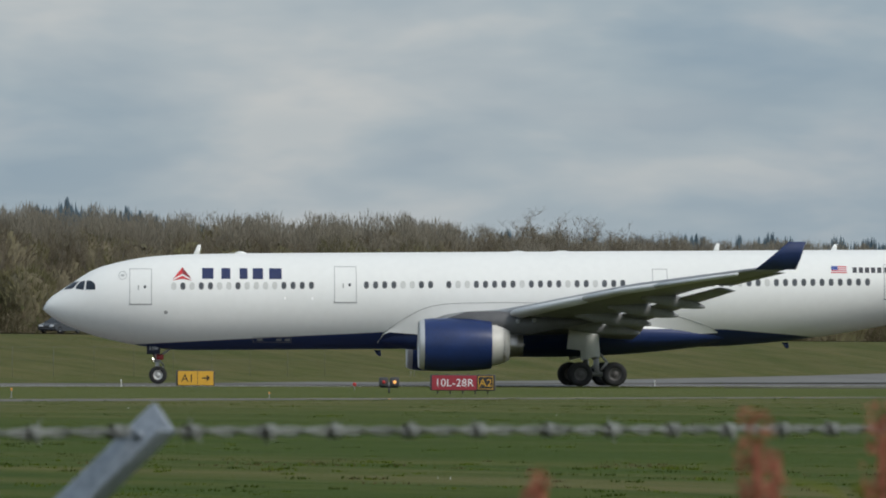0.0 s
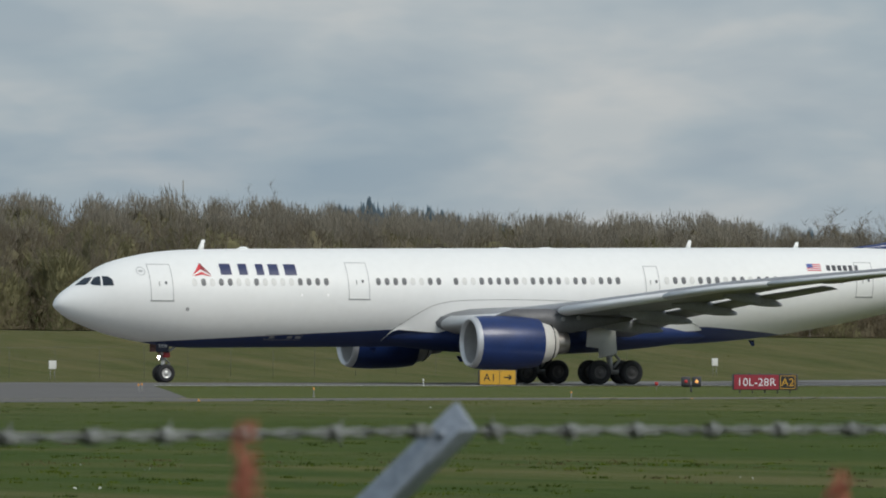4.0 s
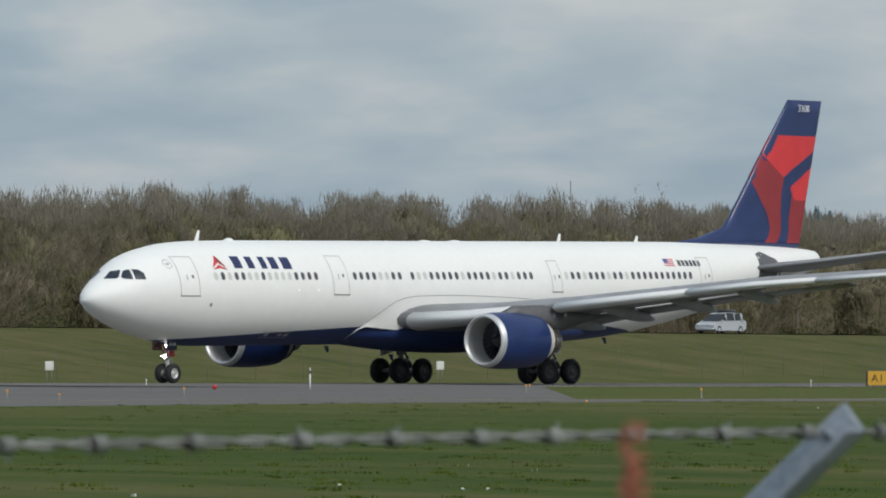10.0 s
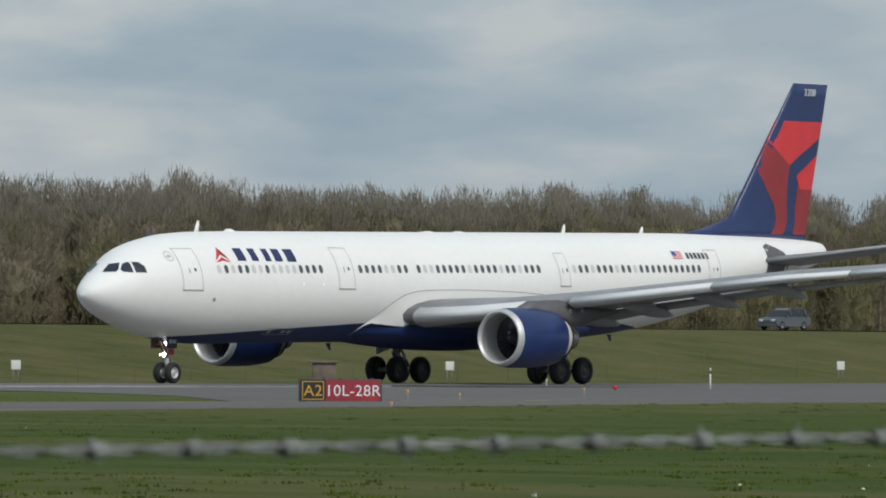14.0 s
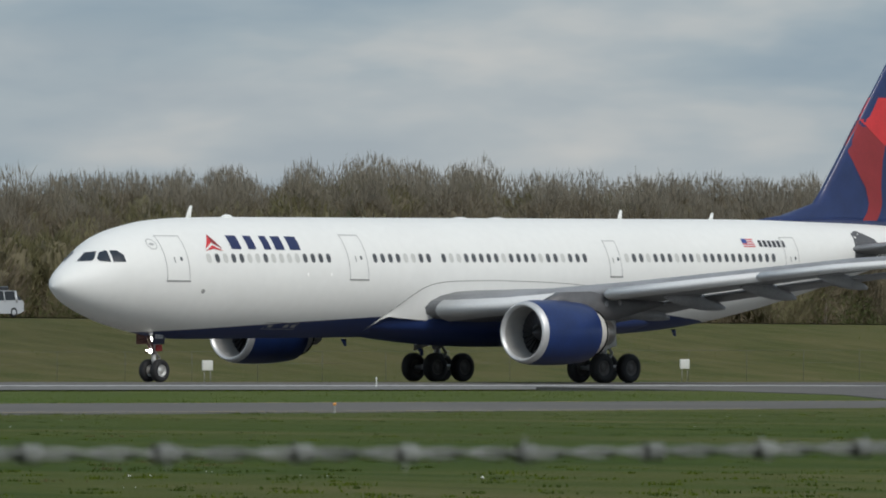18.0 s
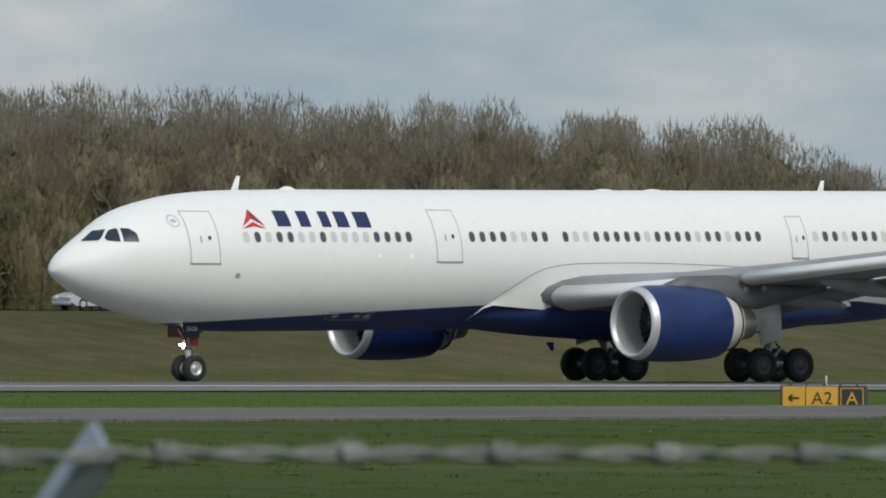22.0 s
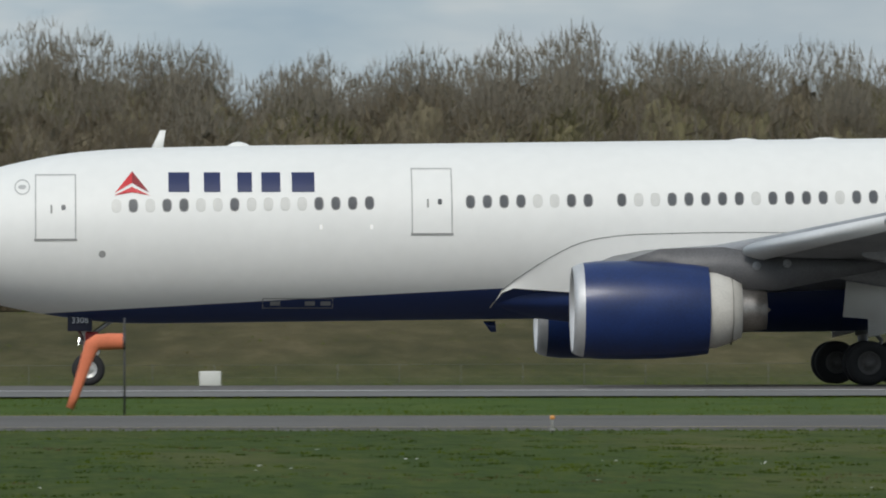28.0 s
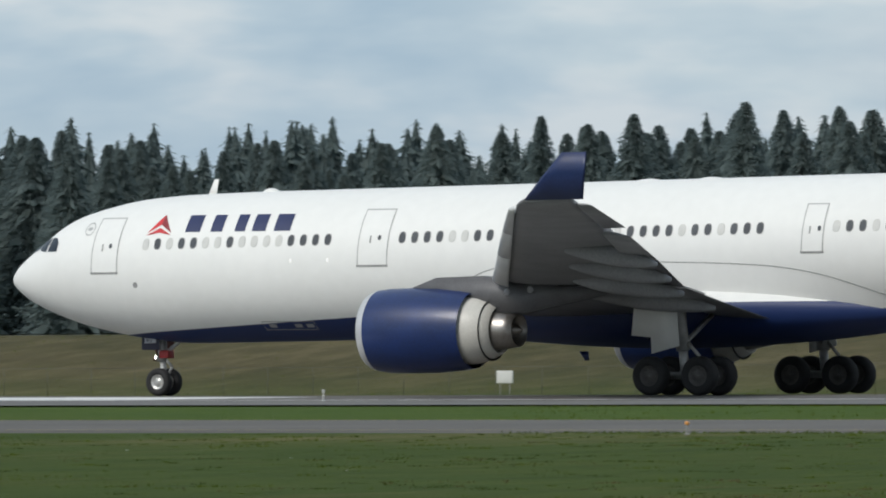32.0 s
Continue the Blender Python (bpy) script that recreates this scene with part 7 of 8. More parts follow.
def quad_mesh(name, co, quads, mat):
    """One mesh from an array of points and an array of four-cornered faces."""
    me = bpy.data.meshes.new(name)
    me.vertices.add(len(co))
    me.vertices.foreach_set("co", co.astype(np.float32).ravel())
    me.loops.add(quads.size)
    me.loops.foreach_set("vertex_index", quads.astype(np.int32).ravel())
    me.polygons.add(len(quads))
    me.polygons.foreach_set("loop_start", np.arange(0, quads.size, 4, dtype=np.int32))
    me.polygons.foreach_set("use_smooth", [True] * len(quads))
    me.update(calc_edges=True)
    me.materials.append(mat)
    return new(name, me)


CROWN_U = np.array([0.0, 0.14, 0.3, 0.46, 0.6, 0.72, 0.83, 0.92, 1.0])
CROWN_R = np.array([0.8, 0.92, 1.0, 1.0, 1.0, 0.96, 0.86, 0.64, 0.2])


def build_brush():
    """The trees further back, closely packed: dense crowns with a haze of twigs and feathered tops; undergrowth."""
    rs = np.random.RandomState(7)
    gx = np.arange(-200, 1001, 2.0)
    gc = np.array([crest(q) for q in gx])
    # body tones lightened as well, for haze over the wood
    depth = depth_material("packed_stems_and_twigs", (0.116, 0.102, 0.070), (0.200, 0.174, 0.118), (0.114, 0.108, 0.058), (0.200, 0.188, 0.098))
    cx, cy = [], []
    for y0, y1, step in ((409, 415, 4.6), (420, 430, 3.0), (434, 446, 2.5), (448, 462, 2.4)):
        x = np.arange(-182, 905, step)
        cx.append(x + rs.uniform(-1.6, 1.6, len(x)))
        cy.append(rs.uniform(y0, y1, len(x)))
    row = np.concatenate([np.full(len(q), i) for i, q in enumerate(cx)])
    cx, cy = np.concatenate(cx), np.concatenate(cy)
    keep = ~((row == 3) & (cx > 372) & (cx < 470) & (rs.rand(len(cx)) < 0.5))
    row, cx, cy = row[keep], cx[keep], cy[keep]
    m = len(cx)
    base = np.interp(cx, gx, gc) - 0.3
    top = np.array([belt_top(a, b) for a, b in zip(cx, cy)])
    lump = np.array([noise.noise((a * 0.11, b * 0.11, 4.0)) for a, b in zip(cx, cy)])
    ch = (top - base) * np.where(row == 0, rs.uniform(0.52, 0.74, m), np.where(row == 1, rs.uniform(0.86, 1.0, m), rs.uniform(0.96, 1.05, m) + 0.05 * lump + np.where(rs.rand(m) < 0.06, 0.04, 0.0)))
    cr = rs.uniform(1.9, 3.3, m) * np.where(row == 0, 0.85, 1.0)
    # dense bodies of the crowns
    n_ring, n_seg = len(CROWN_U), 15
    body = ch * rs.uniform(0.78, 0.86, m)
    ang = np.linspace(0, 2 * math.pi, n_seg, endpoint=False)[None, None, :] + rs.uniform(0, 6.28, m)[:, None, None]
    wob = rs.normal(1.0, 0.16, (m, n_ring, n_seg))
    rad = cr[:, None, None] * CROWN_R[None, :, None] * wob
    zz = base[:, None, None] + body[:, None, None] * (CROWN_U[None, :, None] + rs.normal(0, 0.03, (m, n_ring, n_seg)))
    co = np.stack([cx[:, None, None] + np.cos(ang) * rad, cy[:, None, None] + np.sin(ang) * rad, np.broadcast_to(zz, rad.shape)], -1).reshape(-1, 3)
    i, j = np.meshgrid(np.arange(n_ring - 1), np.arange(n_seg), indexing="ij")
    k = (j + 1) % n_seg
    one = np.stack([i * n_seg + j, i * n_seg + k, (i + 1) * n_seg + k, (i + 1) * n_seg + j], -1).reshape(-1, 4)
    quads = (one[None] + (np.arange(m) * n_ring * n_seg)[:, None, None]).reshape(-1, 4)
    tagged(quad_mesh("far_wood", co, quads, depth), "brown and olive leafless wood, closely packed crowns", "woodland", kind="stuff")
    # twigs over the crowns, and upright feathered tops
    patch = np.array([noise.noise((q * 0.03, 9.0, 0)) for q in cx])
    olive = rs.rand(m) < 0.42 + 0.6 * patch
    for pick, mat, top_mat, word in ((~olive, twig_brown, twig_grey, "brown leafless"), (olive, bud_olive, twig_grey, "olive budding")):
        q = np.repeat(np.where(pick & (row > 0))[0], 700)
        n = len(q)
        d = rs.normal(size=(n, 3))
        d[:, 2] = np.abs(d[:, 2]) * np.where(rs.rand(n) < 0.86, 1.6, -0.5)
        d[:, 1] = -np.abs(d[:, 1]) * np.where(rs.rand(n) < 0.85, 1, -1)
        d *= (rs.uniform(0.66, 1.0, n) / (np.abs(d) ** 2.4).sum(1) ** (1 / 2.4))[:, None]
        tall = ch[q] * 0.46
        at = np.stack([cx[q] + d[:, 0] * cr[q] * 1.1, cy[q] + d[:, 1] * cr[q] * 1.1, base[q] + ch[q] * 0.985 - tall + d[:, 2] * tall], 1)
        way = rs.normal(0, 0.25, (n, 3)) + np.array([0, 0, 1.0])
        tagged(fleck_cloud("far_crowns", at, way, rs.uniform(0.35, 1.0, n), rs.uniform(0.020, 0.052, n), top_mat, 13), word + " crowns of the trees further back", "woodland", kind="stuff")
        q = np.repeat(np.where(pick)[0], 620)
        n = len(q)
        u = rs.rand(n) ** 0.62
        a = np.arctan2(-cy[q], -cx[q]) + rs.uniform(-1.9, 1.9, n)
        r = cr[q] * np.interp(u, CROWN_U, CROWN_R) * rs.uniform(0.95, 1.36, n)
        at = np.stack([cx[q] + np.cos(a) * r, cy[q] + np.sin(a) * r, base[q] + body[q] * u], 1)
        way = np.stack([np.cos(a) * 0.45, np.sin(a) * 0.45, np.full(n, 1.0)], 1) + rs.normal(0, 0.35, (n, 3))
        tagged(fleck_cloud("far_twigs", at, way, rs.uniform(0.4, 1.3, n), rs.uniform(0.035, 0.100, n), mat, 9), word + " twigs over the crowns further back", "woodland", kind="stuff")
        q = np.repeat(np.where(pick & (row > 0))[0], 9)
        n = len(q)
        a, r0 = rs.uniform(0, 6.28, n), np.sqrt(rs.rand(n))
        foot = np.stack([cx[q] + np.cos(a) * r0 * cr[q] * 0.6, cy[q] + np.sin(a) * r0 * cr[q] * 0.6, base[q] + body[q] * (0.9 - 0.22 * r0)], 1)
        tip = np.stack([cx[q] + np.cos(a) * r0 * cr[q] * 0.95, cy[q] + np.sin(a) * r0 * cr[q] * 0.95, base[q] + ch[q] * rs.uniform(0.90, 1.01, n) * (1 - 0.13 * r0 ** 2)], 1)
        span = tip - foot
        tall = np.linalg.norm(span, axis=1)
        tagged(fleck_cloud("far_shoots", foot, span, tall, rs.uniform(0.022, 0.04, n), top_mat, 11), word + " upright shoots at the tops of the wood", "woodland", kind="stuff")
        w = np.repeat(np.arange(n), 18)
        v = rs.rand(len(w)) ** 0.85
        at = foot[w] + span[w] * v[:, None] + rs.normal(0, 1, (len(w), 3)) * (0.30 - 0.22 * v)[:, None]
        way = span[w] / tall[w][:, None] + rs.normal(0, 0.34, (len(w), 3))
        tagged(fleck_cloud("far_twigs", at, way, rs.uniform(0.25, 0.65, len(w)), rs.uniform(0.014, 0.032, len(w)), top_mat, 12), word + " fine twigs at the tops of the wood", "woodland", kind="stuff")

    def flecks(name, label, x, y, z, mat, seed, wide, up):
        n = len(x)
        way = rs.normal(size=(n, 3)) * np.array([0.5, 0.5, 0.4]) + np.array([0, 0, up])
        ob = fleck_cloud(name, np.stack([x, y, z], 1), way, rs.uniform(0.25, 0.8, n), rs.uniform(*wide, n), mat, seed)
        tagged(ob, label, "woodland", kind="stuff")

    n = 90000
    x, y = rs.uniform(-176, 900, n), rs.uniform(403, 412, n)
    high = 3.4 + 1.6 * np.sin(x * 0.21) * np.sin(x * 0.083)
    flecks("undergrowth", "dense brown leafless undergrowth filling the wood's edge", x, y, np.interp(x, gx, gc) + high * rs.rand(n) ** 1.3, brush_brown, 8, (0.018, 0.05), 0.8)
    m = 150
    px = np.repeat(rs.uniform(-170, 700, m), 90)
    n = len(px)
    x = px + rs.normal(0, 1.3, n)
    flecks("green_shrubs", "low green shrubs coming into leaf at the wood's foot", x, rs.uniform(402, 407, n), np.interp(x, gx, gc) + 2.6 * rs.rand(n) ** 1.5 * np.exp(-((x - px) / 2.2) ** 2), shrub_green, 10, (0.03, 0.07), 0.4)


def conifer_arrays(seed, high, wide, tiers, n):
    """A slender dark core of skirts and many drooping boughs: points, and triangles."""
    rng = random.Random(seed)
    v, f = [], []

    def bough(z, a, w, l, top, droop):
        c = len(v)
        v.extend(((0, 0, top), (math.cos(a - w) * l * 0.7, math.sin(a - w) * l * 0.7, z - l * 0.10), (math.cos(a) * l, math.sin(a) * l, z - l * droop), (math.cos(a + w) * l * 0.7, math.sin(a + w) * l * 0.7, z - l * 0.10)))
        f.extend(((c, c + 1, c + 2), (c, c + 2, c + 3)))

    for i in range(12):
        u = i / 12
        for k in range(7):
            bough(high * (0.05 + 0.93 * u), 0.9 * k + i, 0.5, wide * 0.55 * (1 - u) ** 0.8 + 0.003 * high, high * min(1.0, 0.05 + 0.93 * u + 0.16), 0.2)
    for _ in range(tiers * n):
        u = rng.random() ** 0.8
        whorl = 0.75 + 0.25 * math.sin(u * tiers * 3.1 + seed)
        l = wide * ((1 - u) ** 0.68 * whorl * rng.uniform(0.5, 1.2)) + 0.007 * high
        z = high * (0.05 + 0.95 * u)
        bough(z, rng.uniform(0, 6.28), rng.uniform(0.12, 0.3), l, min(high, z + l * rng.uniform(0.1, 0.7)), rng.uniform(0.1, 0.55))
    return np.array(v), np.array(f)


def conifer_mesh(seed, high, wide):
    rng = random.Random(seed)
    wv, wf = [], []
    prism(wv, wf, (0, 0, -0.5), (0, 0, high * 0.97), high * 0.013, 0.03, 6)
    v, f = conifer_arrays(seed, high, wide * 0.95, 30, 26)
    cv, cf = [Vector(p) for p in v], [tuple(int(q) for q in t) for t in f]
    for _ in range(7500):
        u = rng.random() ** 0.85
        a = rng.uniform(0, 6.28)
        ragged = 0.82 + 0.18 * math.sin(u * 46 + 2 * math.sin(a * 2 + seed)) + 0.1 * math.sin(a * 5 + u * 20)
        r = (wide * (1 - u) ** 0.72 * ragged + 0.08) * rng.uniform(0.55, 1.05)
        c = Vector((math.cos(a) * r, math.sin(a) * r, high * (0.05 + 0.945 * u) - r * 0.14))
        l = rng.uniform(0.3, 0.7) * (1.1 - 0.6 * u)
        sliver(cv, cf, c, c + Vector((math.cos(a) * l, math.sin(a) * l, l * rng.uniform(-0.7, 0.35))), rng.uniform(0.06, 0.14) * (1.1 - 0.5 * u), rng)
    return (wv, wf), (cv, cf)


CONIFER_TOPS = [(-480, 19.9), (-420, 19.1), (-372, 18.8), (-362, 17.6), (-352, 16.4), (-340, 16.0), (-329, 17.8), (-312, 18.8), (-295, 18.8), (-267, 17.2), (-150, 16.2)]


def conifer_top(x):
    return float(np.interp(x, [p[0] for p in CONIFER_TOPS], [p[1] for p in CONIFER_TOPS]))


def build_conifers():
    rng = random.Random(5)
    protos = []
    for i, w in enumerate((5.2, 4.4, 5.9)):
        wood, crown = conifer_mesh(300 + i, 20.0, w)
        t = thing("conifer", "tall dark green conifer with a pointed ragged top", "tree", group="conifers west of the wood")
        for n, me in (("trunk", mesh_of("trunk", wood, bark)), ("crown", mesh_of("crown", crown, needle_hazed))):
            ob = new(n, me)
            ob.parent = t
        protos.append(t)
    spots = []
    for y, step in ((548, 4.2), (560, 3.6), (572, 3.4), (584, 3.4)):
        x = -440
        while x < -190:
            spots.append((x + rng.uniform(-2.5, 2.5), y + rng.uniform(-7, 7)))
            x += step * rng.uniform(0.6, 1.5)
    used = set()
    for x, y in spots:
        k = rng.randrange(3)
        s = conifer_top(x) / 20.0 * (rng.uniform(0.84, 0.98) if rng.random() < 0.85 else rng.uniform(0.62, 0.78))
        m = Matrix.Translation((x, y, 2.0)) @ Matrix.Rotation(rng.uniform(0, 6.28), 4, "Z")
        if k not in used:
            used.add(k)
            protos[k].matrix_basis = m @ Matrix.Scale(s, 4)
        else:
            t = copy_thing(protos[k], m)
            t.scale = (s * rng.uniform(0.85, 1.2), s * rng.uniform(0.85, 1.2), s)
    # the conifers further back, joined
    kinds = [conifer_arrays(330 + i, 1.0, 0.17 + 0.025 * i, 24, 16) for i in range(3)]
    vs, fs, at = [], [], 0
    for i in range(520):
        x, y = rng.uniform(-470, -172), rng.uniform(592, 640)
        h = conifer_top(x) * rng.uniform(0.84, 1.08)
        w = h * rng.uniform(1.25, 1.85)
        v, f = kinds[i % 3]
        a = rng.uniform(0, 6.28)
        c, q = math.cos(a), math.sin(a)
        vs.append(np.stack([x + (v[:, 0] * c - v[:, 1] * q) * w, y + (v[:, 0] * q + v[:, 1] * c) * w, 2 + v[:, 2] * h], 1))
        fs.append(f + at)
        at += len(v)
    tagged(from_arrays("far_conifers", np.concatenate(vs).tolist(), np.concatenate(fs).tolist(), needle_hazed), "dense dark conifer wood in the distance", "woodland", kind="stuff")
    v, f = [], []
    for _ in range(3000):
        g = rng.uniform(55.6, 62.8)
        a = radians(g)
        d = rng.uniform(2300, 2700)
        up = float(np.interp(g, (55.6, 57.0, 57.15, 57.6, 58.0, 58.6, 60.8, 62.8), (0.92, 1.02, 1.08, 1.05, 1.01, 0.88, 0.90, 0.86)))
        z = 1.4 + d * math.tan(radians(up)) + 5 * noise.noise((g * 14, 2.5, 0)) - 3 + rng.uniform(-3, 1)
        x, y = math.sin(a) * d, math.cos(a) * d
        sliver(v, f, (x, y, z - 34), (x + rng.gauss(0, 1), y, z), rng.uniform(4, 7), rng)
    tagged(from_arrays("far_ridge", v, f, needle_far), "hazy blue conifer ridge on the horizon", "woodland", kind="stuff")


def build_grass():
    """Rough tufts that break the mown grass, in uneven clumps."""
    rs = np.random.RandomState(21)
    blades_green = leaf_material("green_grass_blades", (0.084, 0.124, 0.014), (0.124, 0.156, 0.024))
    blades_dark = leaf_material("dark_weed_leaves", (0.052, 0.082, 0.014), (0.072, 0.104, 0.020))
    blades_dry = leaf_material("dry_grass_blades", (0.110, 0.096, 0.042), (0.190, 0.160, 0.080))

    def tufts(name, n, y0, y1, blades, tall, wide, label, seed, mat, lo=-35.0, hi=64.0, size=0.16, keep_over=-1.0, grain=0.09):
        y = y0 + (y1 - y0) * rs.rand(n) ** 1.15
        x = y * np.tan(np.radians(rs.uniform(lo, hi, n)))
        there = np.array([noise.noise((a * grain * 0.6, b * grain * 1.6, seed)) + 0.5 * noise.noise((a * grain * 3, b * grain * 4, seed)) for a, b in zip(x, y)])
        ok = (there > keep_over) & (x > -700) & (x < 700)
        x, y = x[ok], y[ok]
        s = np.repeat(size * rs.uniform(0.4, 1.6, len(x)), blades)
        x = np.repeat(x, blades) + rs.normal(0, 1, len(s)) * s
        y = np.repeat(y, blades) + rs.normal(0, 1, len(s)) * s
        z = np.array([ground_z(a, b) for a, b in zip(x, y)]) - 0.01
        m = len(x)
        way = rs.normal(size=(m, 3)) * np.array([0.5, 0.5, 0.1]) + np.array([0, 0, 1.0])
        ob = fleck_cloud(name, np.stack([x, y, z], 1), way, tall * rs.uniform(0.3, 1.15, m), wide * rs.uniform(0.5, 1.2, m), mat, seed)
        tagged(ob, label, "grass", kind="stuff")

    tufts("grass", 9000, 41, 132, 20, 0.04, 0.014, "rough grass tufts on the mown field", 22, blades_green, size=0.09, keep_over=-0.05, grain=0.3)
    tufts("weeds", 8000, 41, 132, 22, 0.045, 0.016, "low dark green weeds in the mown field", 35, blades_dark, size=0.10, keep_over=0.0, grain=0.3)
    tufts("daisies", 260, 44, 120, 2, 0.03, 0.03, "small white daisies scattered in the grass", 36, post_white, size=0.1)
    tufts("grass", 1500, 41, 132, 40, 0.06, 0.016, "taller clumps of fresh green grass on the field", 33, blades_green, size=0.16, keep_over=0.0, grain=0.35)
    tufts("dry_grass", 6000, 41, 132, 20, 0.045, 0.014, "straw coloured dry grass patches in the field", 26, blades_dry, size=0.12, keep_over=0.15, grain=0.06)
    tufts("grass", 9000, 162, 229, 4, 0.10, 0.016, "grass tufts between taxiway and runway", 23, blades_green, -30, 50, keep_over=-0.1)
    tufts("weeds", 1500, 162, 229, 8, 0.08, 0.018, "dark weed clumps between taxiway and runway", 27, blades_dark, -30, 50, 0.25, 0.1)
    for edge in (134.6, 160.4, 229.6, 306.4):
        tufts("grass", 5000, edge - 0.5, edge + 0.5, 5, 0.075, 0.016, "ragged grass along the pavement's edge", 31, blades_green, -30, 62, size=0.2)
    tufts("grass", 10000, 330, 386, 4, 0.2, 0.016, "coarse grass tufts on the bank", 24, blades_green, keep_over=0.0)
    tufts("dry_grass", 9000, 330, 388, 4, 0.20, 0.014, "coarse brown dry grass on the bank", 28, blades_dry, size=0.3, keep_over=0.1)


build_wood()
build_brush()
build_conifers()
build_grass()

# ---- road traffic on the bank ----
car_glass = material("dark_car_glass", (0.02, 0.022, 0.025), 0.22, vary=0.2, scale=0.5)
car_silver = material("silver_car_paint", (0.55, 0.56, 0.57), 0.3, 0.4, vary=0.06, scale=1.0, coat=0.5)
car_white = material("white_car_paint", (0.74, 0.74, 0.73), 0.35, vary=0.05, scale=1.0, coat=0.5)
car_black = material("black_car_paint", (0.02, 0.02, 0.022), 0.25, vary=0.2, scale=1.0, coat=0.6)
car_grey = material("dark_grey_car_paint", (0.10, 0.11, 0.12), 0.3, 0.3, vary=0.1, scale=1.0, coat=0.5)
car_lamp = material("clear_headlamp", (0.75, 0.76, 0.78), 0.15, vary=0.05, scale=0.3)

SHAPES = {  # (along, height) outlines of body and glass, front at 0
    "sedan": (4.7, 1.78, [(0.0, 0.42), (0.02, 0.66), (0.25, 0.78), (1.25, 0.93), (3.9, 0.97), (4.55, 0.92), (4.7, 0.70), (4.68, 0.38), (4.3, 0.24), (0.35, 0.22)], [(1.05, 0.92), (1.85, 1.39), (2.3, 1.47), (3.4, 1.43), (4.25, 0.97)]),
    "van": (5.1, 1.95, [(0.0, 0.42), (0.02, 0.72), (0.3, 0.86), (1.0, 1.04), (4.95, 1.12), (5.1, 0.95), (5.08, 0.40), (4.7, 0.24), (0.35, 0.22)], [(0.85, 1.0), (1.75, 1.62), (2.3, 1.73), (4.5, 1.70), (4.98, 1.10)]),
    "suv": (4.8, 1.9, [(0.0, 0.48), (0.02, 0.80), (0.3, 0.98), (1.25, 1.08), (4.65, 1.12), (4.8, 0.95), (4.78, 0.48), (4.4, 0.32), (0.35, 0.30)], [(1.1, 1.06), (1.8, 1.60), (2.3, 1.74), (4.2, 1.71), (4.66, 1.10)]),
    "truck": (6.2, 2.2, [(0.0, 0.55), (0.02, 1.0), (0.2, 1.1), (0.5, 1.15), (6.15, 1.2), (6.2, 1.0), (6.2, 0.55), (5.8, 0.42), (0.35, 0.40)], [(0.15, 1.12), (0.55, 2.0), (0.9, 2.15), (6.1, 2.6), (6.15, 1.18)]),
}


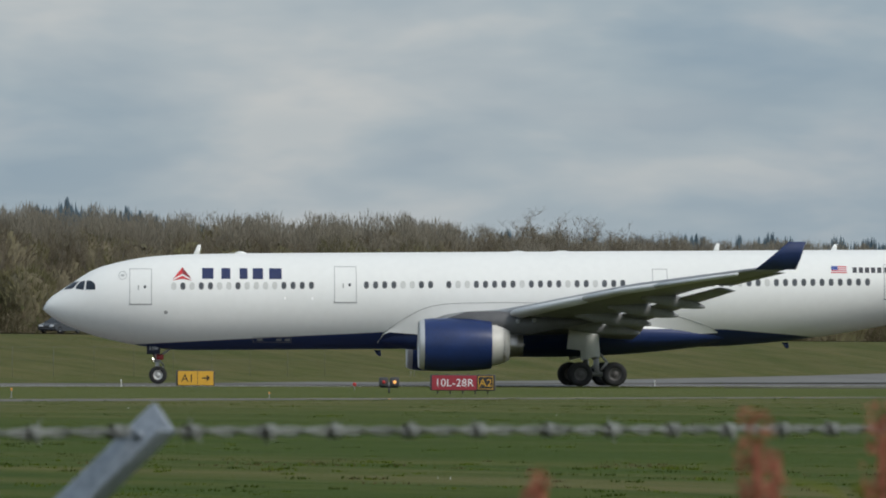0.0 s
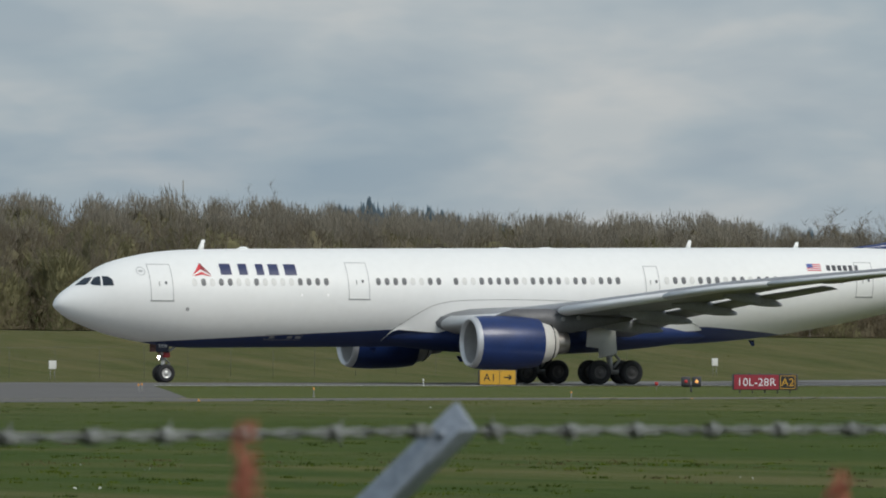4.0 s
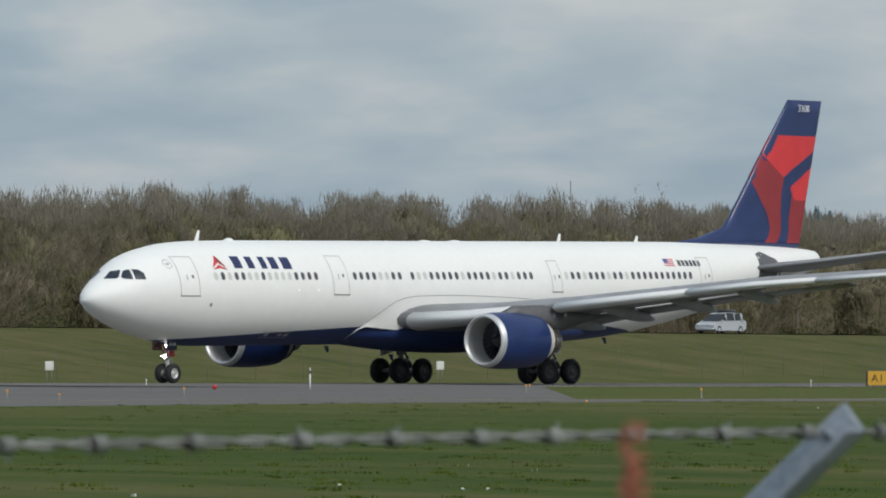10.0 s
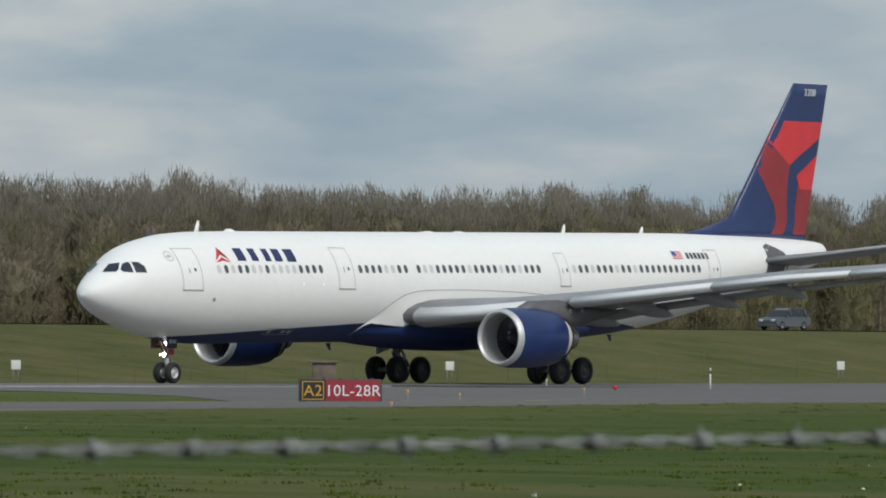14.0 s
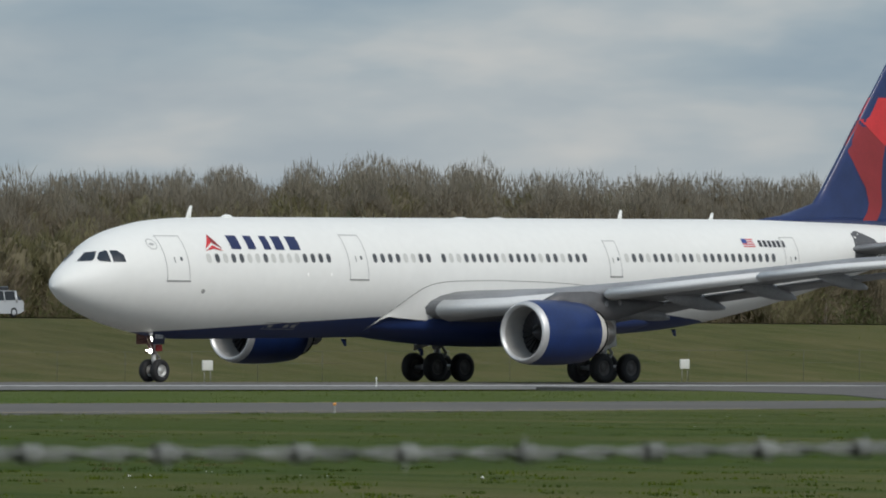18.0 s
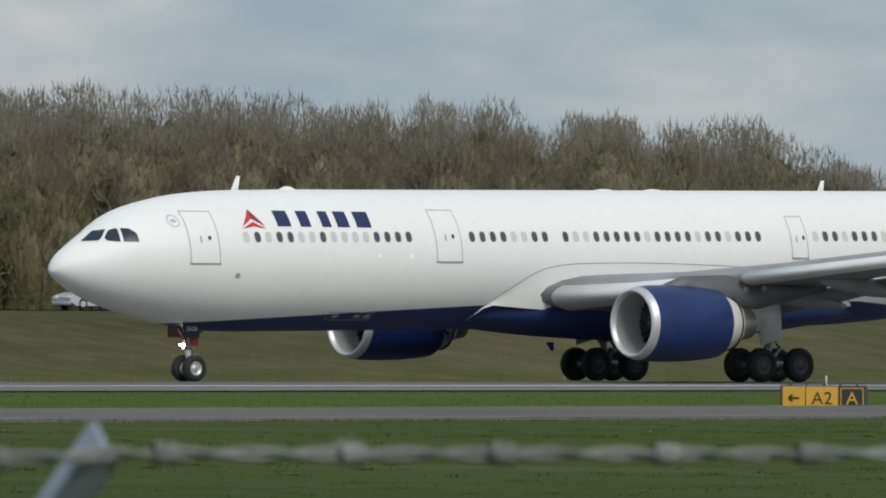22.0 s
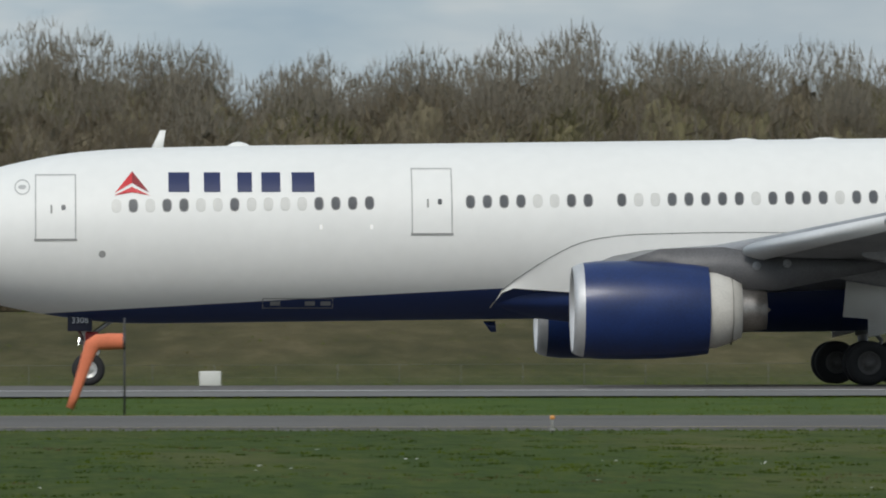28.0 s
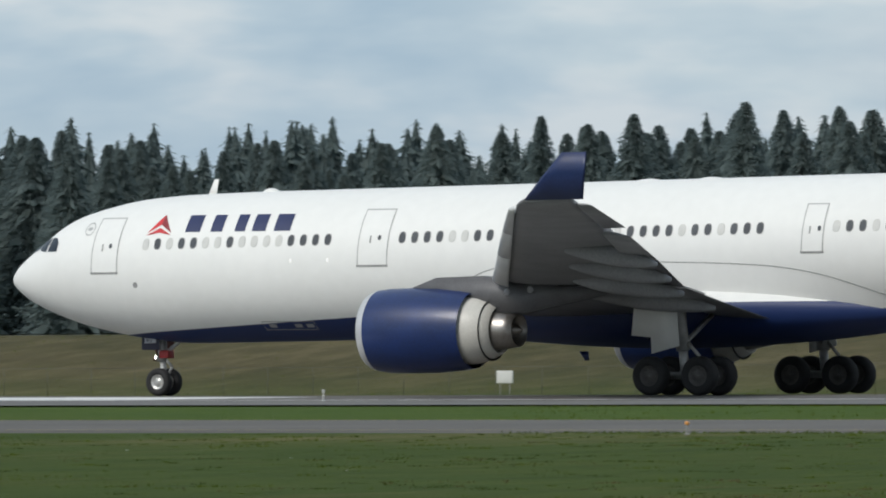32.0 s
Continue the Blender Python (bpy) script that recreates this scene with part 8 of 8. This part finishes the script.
def vehicle(name, label, shape, paint, glass_all=True):
    """A road vehicle; its front bumper at x = 0, driving towards -x."""
    L, W, low, top = SHAPES[shape]
    car = thing(name, label, "car" if shape != "truck" else "truck", group="traffic on the bank road")
    half = W / 2

    def hull_mesh(outline, w0, w1, zref):
        bm = bmesh.new()
        rings = []
        for s, k in ((-1, 0.94), (-1, 1.0), (1, 1.0), (1, 0.94)):
            ring = []
            for x, z in outline:
                t = min(1, max(0, (z - zref[0]) / (zref[1] - zref[0])))
                w = w0 + (w1 - w0) * t
                cx = L / 2 + (x - L / 2) * (0.985 if k < 1 else 1.0)
                ring.append(Vector((cx, s * (w if k == 1 else w + 0.0) * k + (0.0 if k == 1 else 0.0), z)))
            rings.append(ring)
        rings = [[Vector((p.x, p.y / 0.94 + 0.0, p.z)) if i in (0, 3) else Vector((p.x, p.y * 0.97, p.z)) for p in r] for i, r in enumerate(rings)]
        rings = [[Vector((L / 2 + (p.x - L / 2) * 0.985, p.y, p.z)) for p in rings[0]], rings[1], rings[2], [Vector((L / 2 + (p.x - L / 2) * 0.985, p.y, p.z)) for p in rings[3]]]
        loft(bm, rings)
        bmesh.ops.recalc_face_normals(bm, faces=bm.faces)
        return bm

    body = part("body", hull_mesh(low, half, half * 0.96, (0.3, 1.0)), paint, car, smooth=False)
    glass = part("glasshouse", hull_mesh(top, half * 0.93, half * 0.72, (top[0][1], top[2][1])), car_glass if shape != "truck" else car_white, car, smooth=False)
    bm = bmesh.new()
    a, b = top[1], top[-2]
    pts = [(a[0] + 0.12, a[1] - 0.0), (top[2][0], top[2][1]), (b[0], b[1])]
    rings = [[Vector((x, s * half * 0.73, z - 0.03)) for s in (-1, 1)] + [Vector((x, s * half * 0.70, z + 0.03)) for s in (1, -1)] for x, z in pts]
    loft(bm, rings)
    part("roof", bm, paint, car, smooth=False)
    for x in ((top[1][0] + 0.35), (top[1][0] + top[-2][0]) / 2 + 0.25, top[-2][0] - 0.05):
        z1 = float(np.interp(x, [p[0] for p in top[1:-1]], [p[1] for p in top[1:-1]]))
        for s in (-1, 1):
            bm = bmesh.new()
            tube(bm, (x - 0.02, s * half * 0.955, top[0][1] - 0.03), (x + 0.05, s * half * 0.735, z1), 0.045 if x < top[-2][0] - 0.1 else 0.11, 0.04 if x < top[-2][0] - 0.1 else 0.09, 6)
            part("pillar", bm, paint, car)
    for x in (0.85, L - 0.95):
        for s in (-1, 1):
            r = 0.33 if shape in ("sedan", "van") else 0.38
            wheel(car, (x, s * (half - 0.1), r), r, 0.22)
    for s in (-1, 1):
        part("headlight", rounded_box(-0.02, 0.18, s * half * 0.62 - 0.18, s * half * 0.62 + 0.18, low[1][1] - 0.10, low[1][1] + 0.06, 0.02), car_lamp, car)
        part("tail_light", rounded_box(L - 0.1, L + 0.015, s * half * 0.72 - 0.14, s * half * 0.72 + 0.14, 0.72, 0.95, 0.02), red_lens, car)
        part("mirror", rounded_box(top[0][0] + 0.25, top[0][0] + 0.42, s * (half + 0.06) - 0.09, s * (half + 0.06) + 0.09, top[0][1], top[0][1] + 0.14, 0.03), paint, car)
    part("bumper", rounded_box(-0.06, 0.1, -half * 0.9, half * 0.9, 0.28, 0.46, 0.03), paint, car)
    return car


def flatbed():
    """A truck with a white cab and a low dark body; front at x = 0, driving towards -x."""
    teal = material("dark_teal_truck_body", (0.02, 0.045, 0.05), 0.45, vary=0.2, scale=1.0)
    t = thing("truck", "white-cabbed truck with a low dark body on the bank road", "truck", group="traffic on the bank road")
    bm = bmesh.new()
    prof = [(0.0, 0.55), (0.0, 1.35), (0.28, 2.45), (0.5, 2.6), (1.95, 2.65), (2.0, 0.55)]
    loft(bm, [[Vector((x, y, z)) for x, z in prof] for y in (-1.1, 1.1)])
    bmesh.ops.recalc_face_normals(bm, faces=bm.faces)
    bmesh.ops.bevel(bm, geom=list(bm.edges), offset=0.05, segments=2, affect="EDGES")
    cab = part("cab", bm, car_white, t)
    for y in (-1.11, 1.11):
        part("side_window", rounded_box(0.45, 1.35, y - 0.01, y + 0.01, 1.5, 2.2, 0.008), car_glass, cab)
    part("windscreen", rounded_box(-0.012, 0.012, -0.95, 0.95, 0.0, 0.9, 0.008), car_glass, cab, at=pose(0.11, 0, 1.5, 0, 14, 0))
    part("chassis", rounded_box(0.3, 8.5, -0.45, 0.45, 0.5, 0.75, 0.03), car_black, t)
    part("truck_body", rounded_box(2.25, 8.5, -1.2, 1.2, 0.75, 1.95, 0.04), teal, t)
    for x in (1.0, 6.3, 7.4):
        for y in (-0.98, 0.98):
            wheel(t, (x, y, 0.48), 0.48, 0.28)
    return t


# thing, seconds and x of the front bumper then, speed westwards
TRAFFIC = [
    (vehicle("car", "black car driving along the bank road", "sedan", car_black), 0.0, 609.0, 26.0),
    (vehicle("car", "silver sedan driving along the bank road", "sedan", car_silver), 1.0, 591.0, 26.0),
    (vehicle("minivan", "silver minivan with a dark roof box on the bank road", "van", car_silver), 9.0, 630.0, 25.8, 0.1),
    (vehicle("suv", "dark grey sport utility car on the bank road", "suv", car_grey), 13.0, 580.4, 25.7),
    (vehicle("suv", "black sport utility car heading east on the bank road", "suv", car_black), 20.0, 349.0, -24.0),
    (flatbed(), 20.8, 319.9, -22.5),
]
part("roof_box", rounded_box(2.4, 4.2, -0.45, 0.45, 1.74, 2.02, 0.08), car_black, TRAFFIC[2][0])


def motions():
    """All that moves: the airliner on its take-off run and the others."""
    walk(airliner, [(t, pose(x, y, 0, 0, 0, a)) for t, x, y, a in JET_ROWS])
    taxi_x, taxi_v = 102.2 - 23 * 6.2, 6.2
    walk(taxiing_airliner, [(t, pose(taxi_x + taxi_v * t, TAXI_Y, 0.06, 0, 0, 180)) for t in (0, 8, 16, 24, 32)])
    for ob, hub, r in taxi_wheels:
        turn = taxi_v / r
        step = 1.2 / turn
        rows = [(21.5 + i * step, Matrix.Translation(hub) @ Matrix.Rotation(-i * 1.2, 4, "Y")) for i in range(int(3.5 / step) + 1)]
        walk(ob, [(0.0, Matrix.Translation(hub))] + rows + [(32.0, rows[-1][1])])
    # the airliner's wheels roll with the ground covered
    times, run = [JET_ROWS[0][0]], [0.0]
    for a, b in zip(JET_ROWS, JET_ROWS[1:]):
        times.append(b[0])
        run.append(run[-1] + math.hypot(b[1] - a[1], b[2] - a[2]))
    for ob, hub, r in jet_wheels:
        n = int(run[-1] / r / 1.25)
        rows = [(float(np.interp(i * 1.25 * r, run, times)), Matrix.Translation(hub) @ Matrix.Rotation(-i * 1.25, 4, "Y")) for i in range(n + 1)]
        walk(ob, rows + [(32.05, rows[-1][1])])
    for car, t0, x0, v, *gain in TRAFFIC:
        rows = []
        for t in range(0, 33, 2):
            x = x0 - v * (t - t0) - sum(gain) * (t - t0) ** 2
            rows.append((t, pose(x, 393.6 if v > 0 else 397.6, crest(x) + 0.07, 0, 0, 0 if v > 0 else 180)))
        walk(car, rows)


motions()
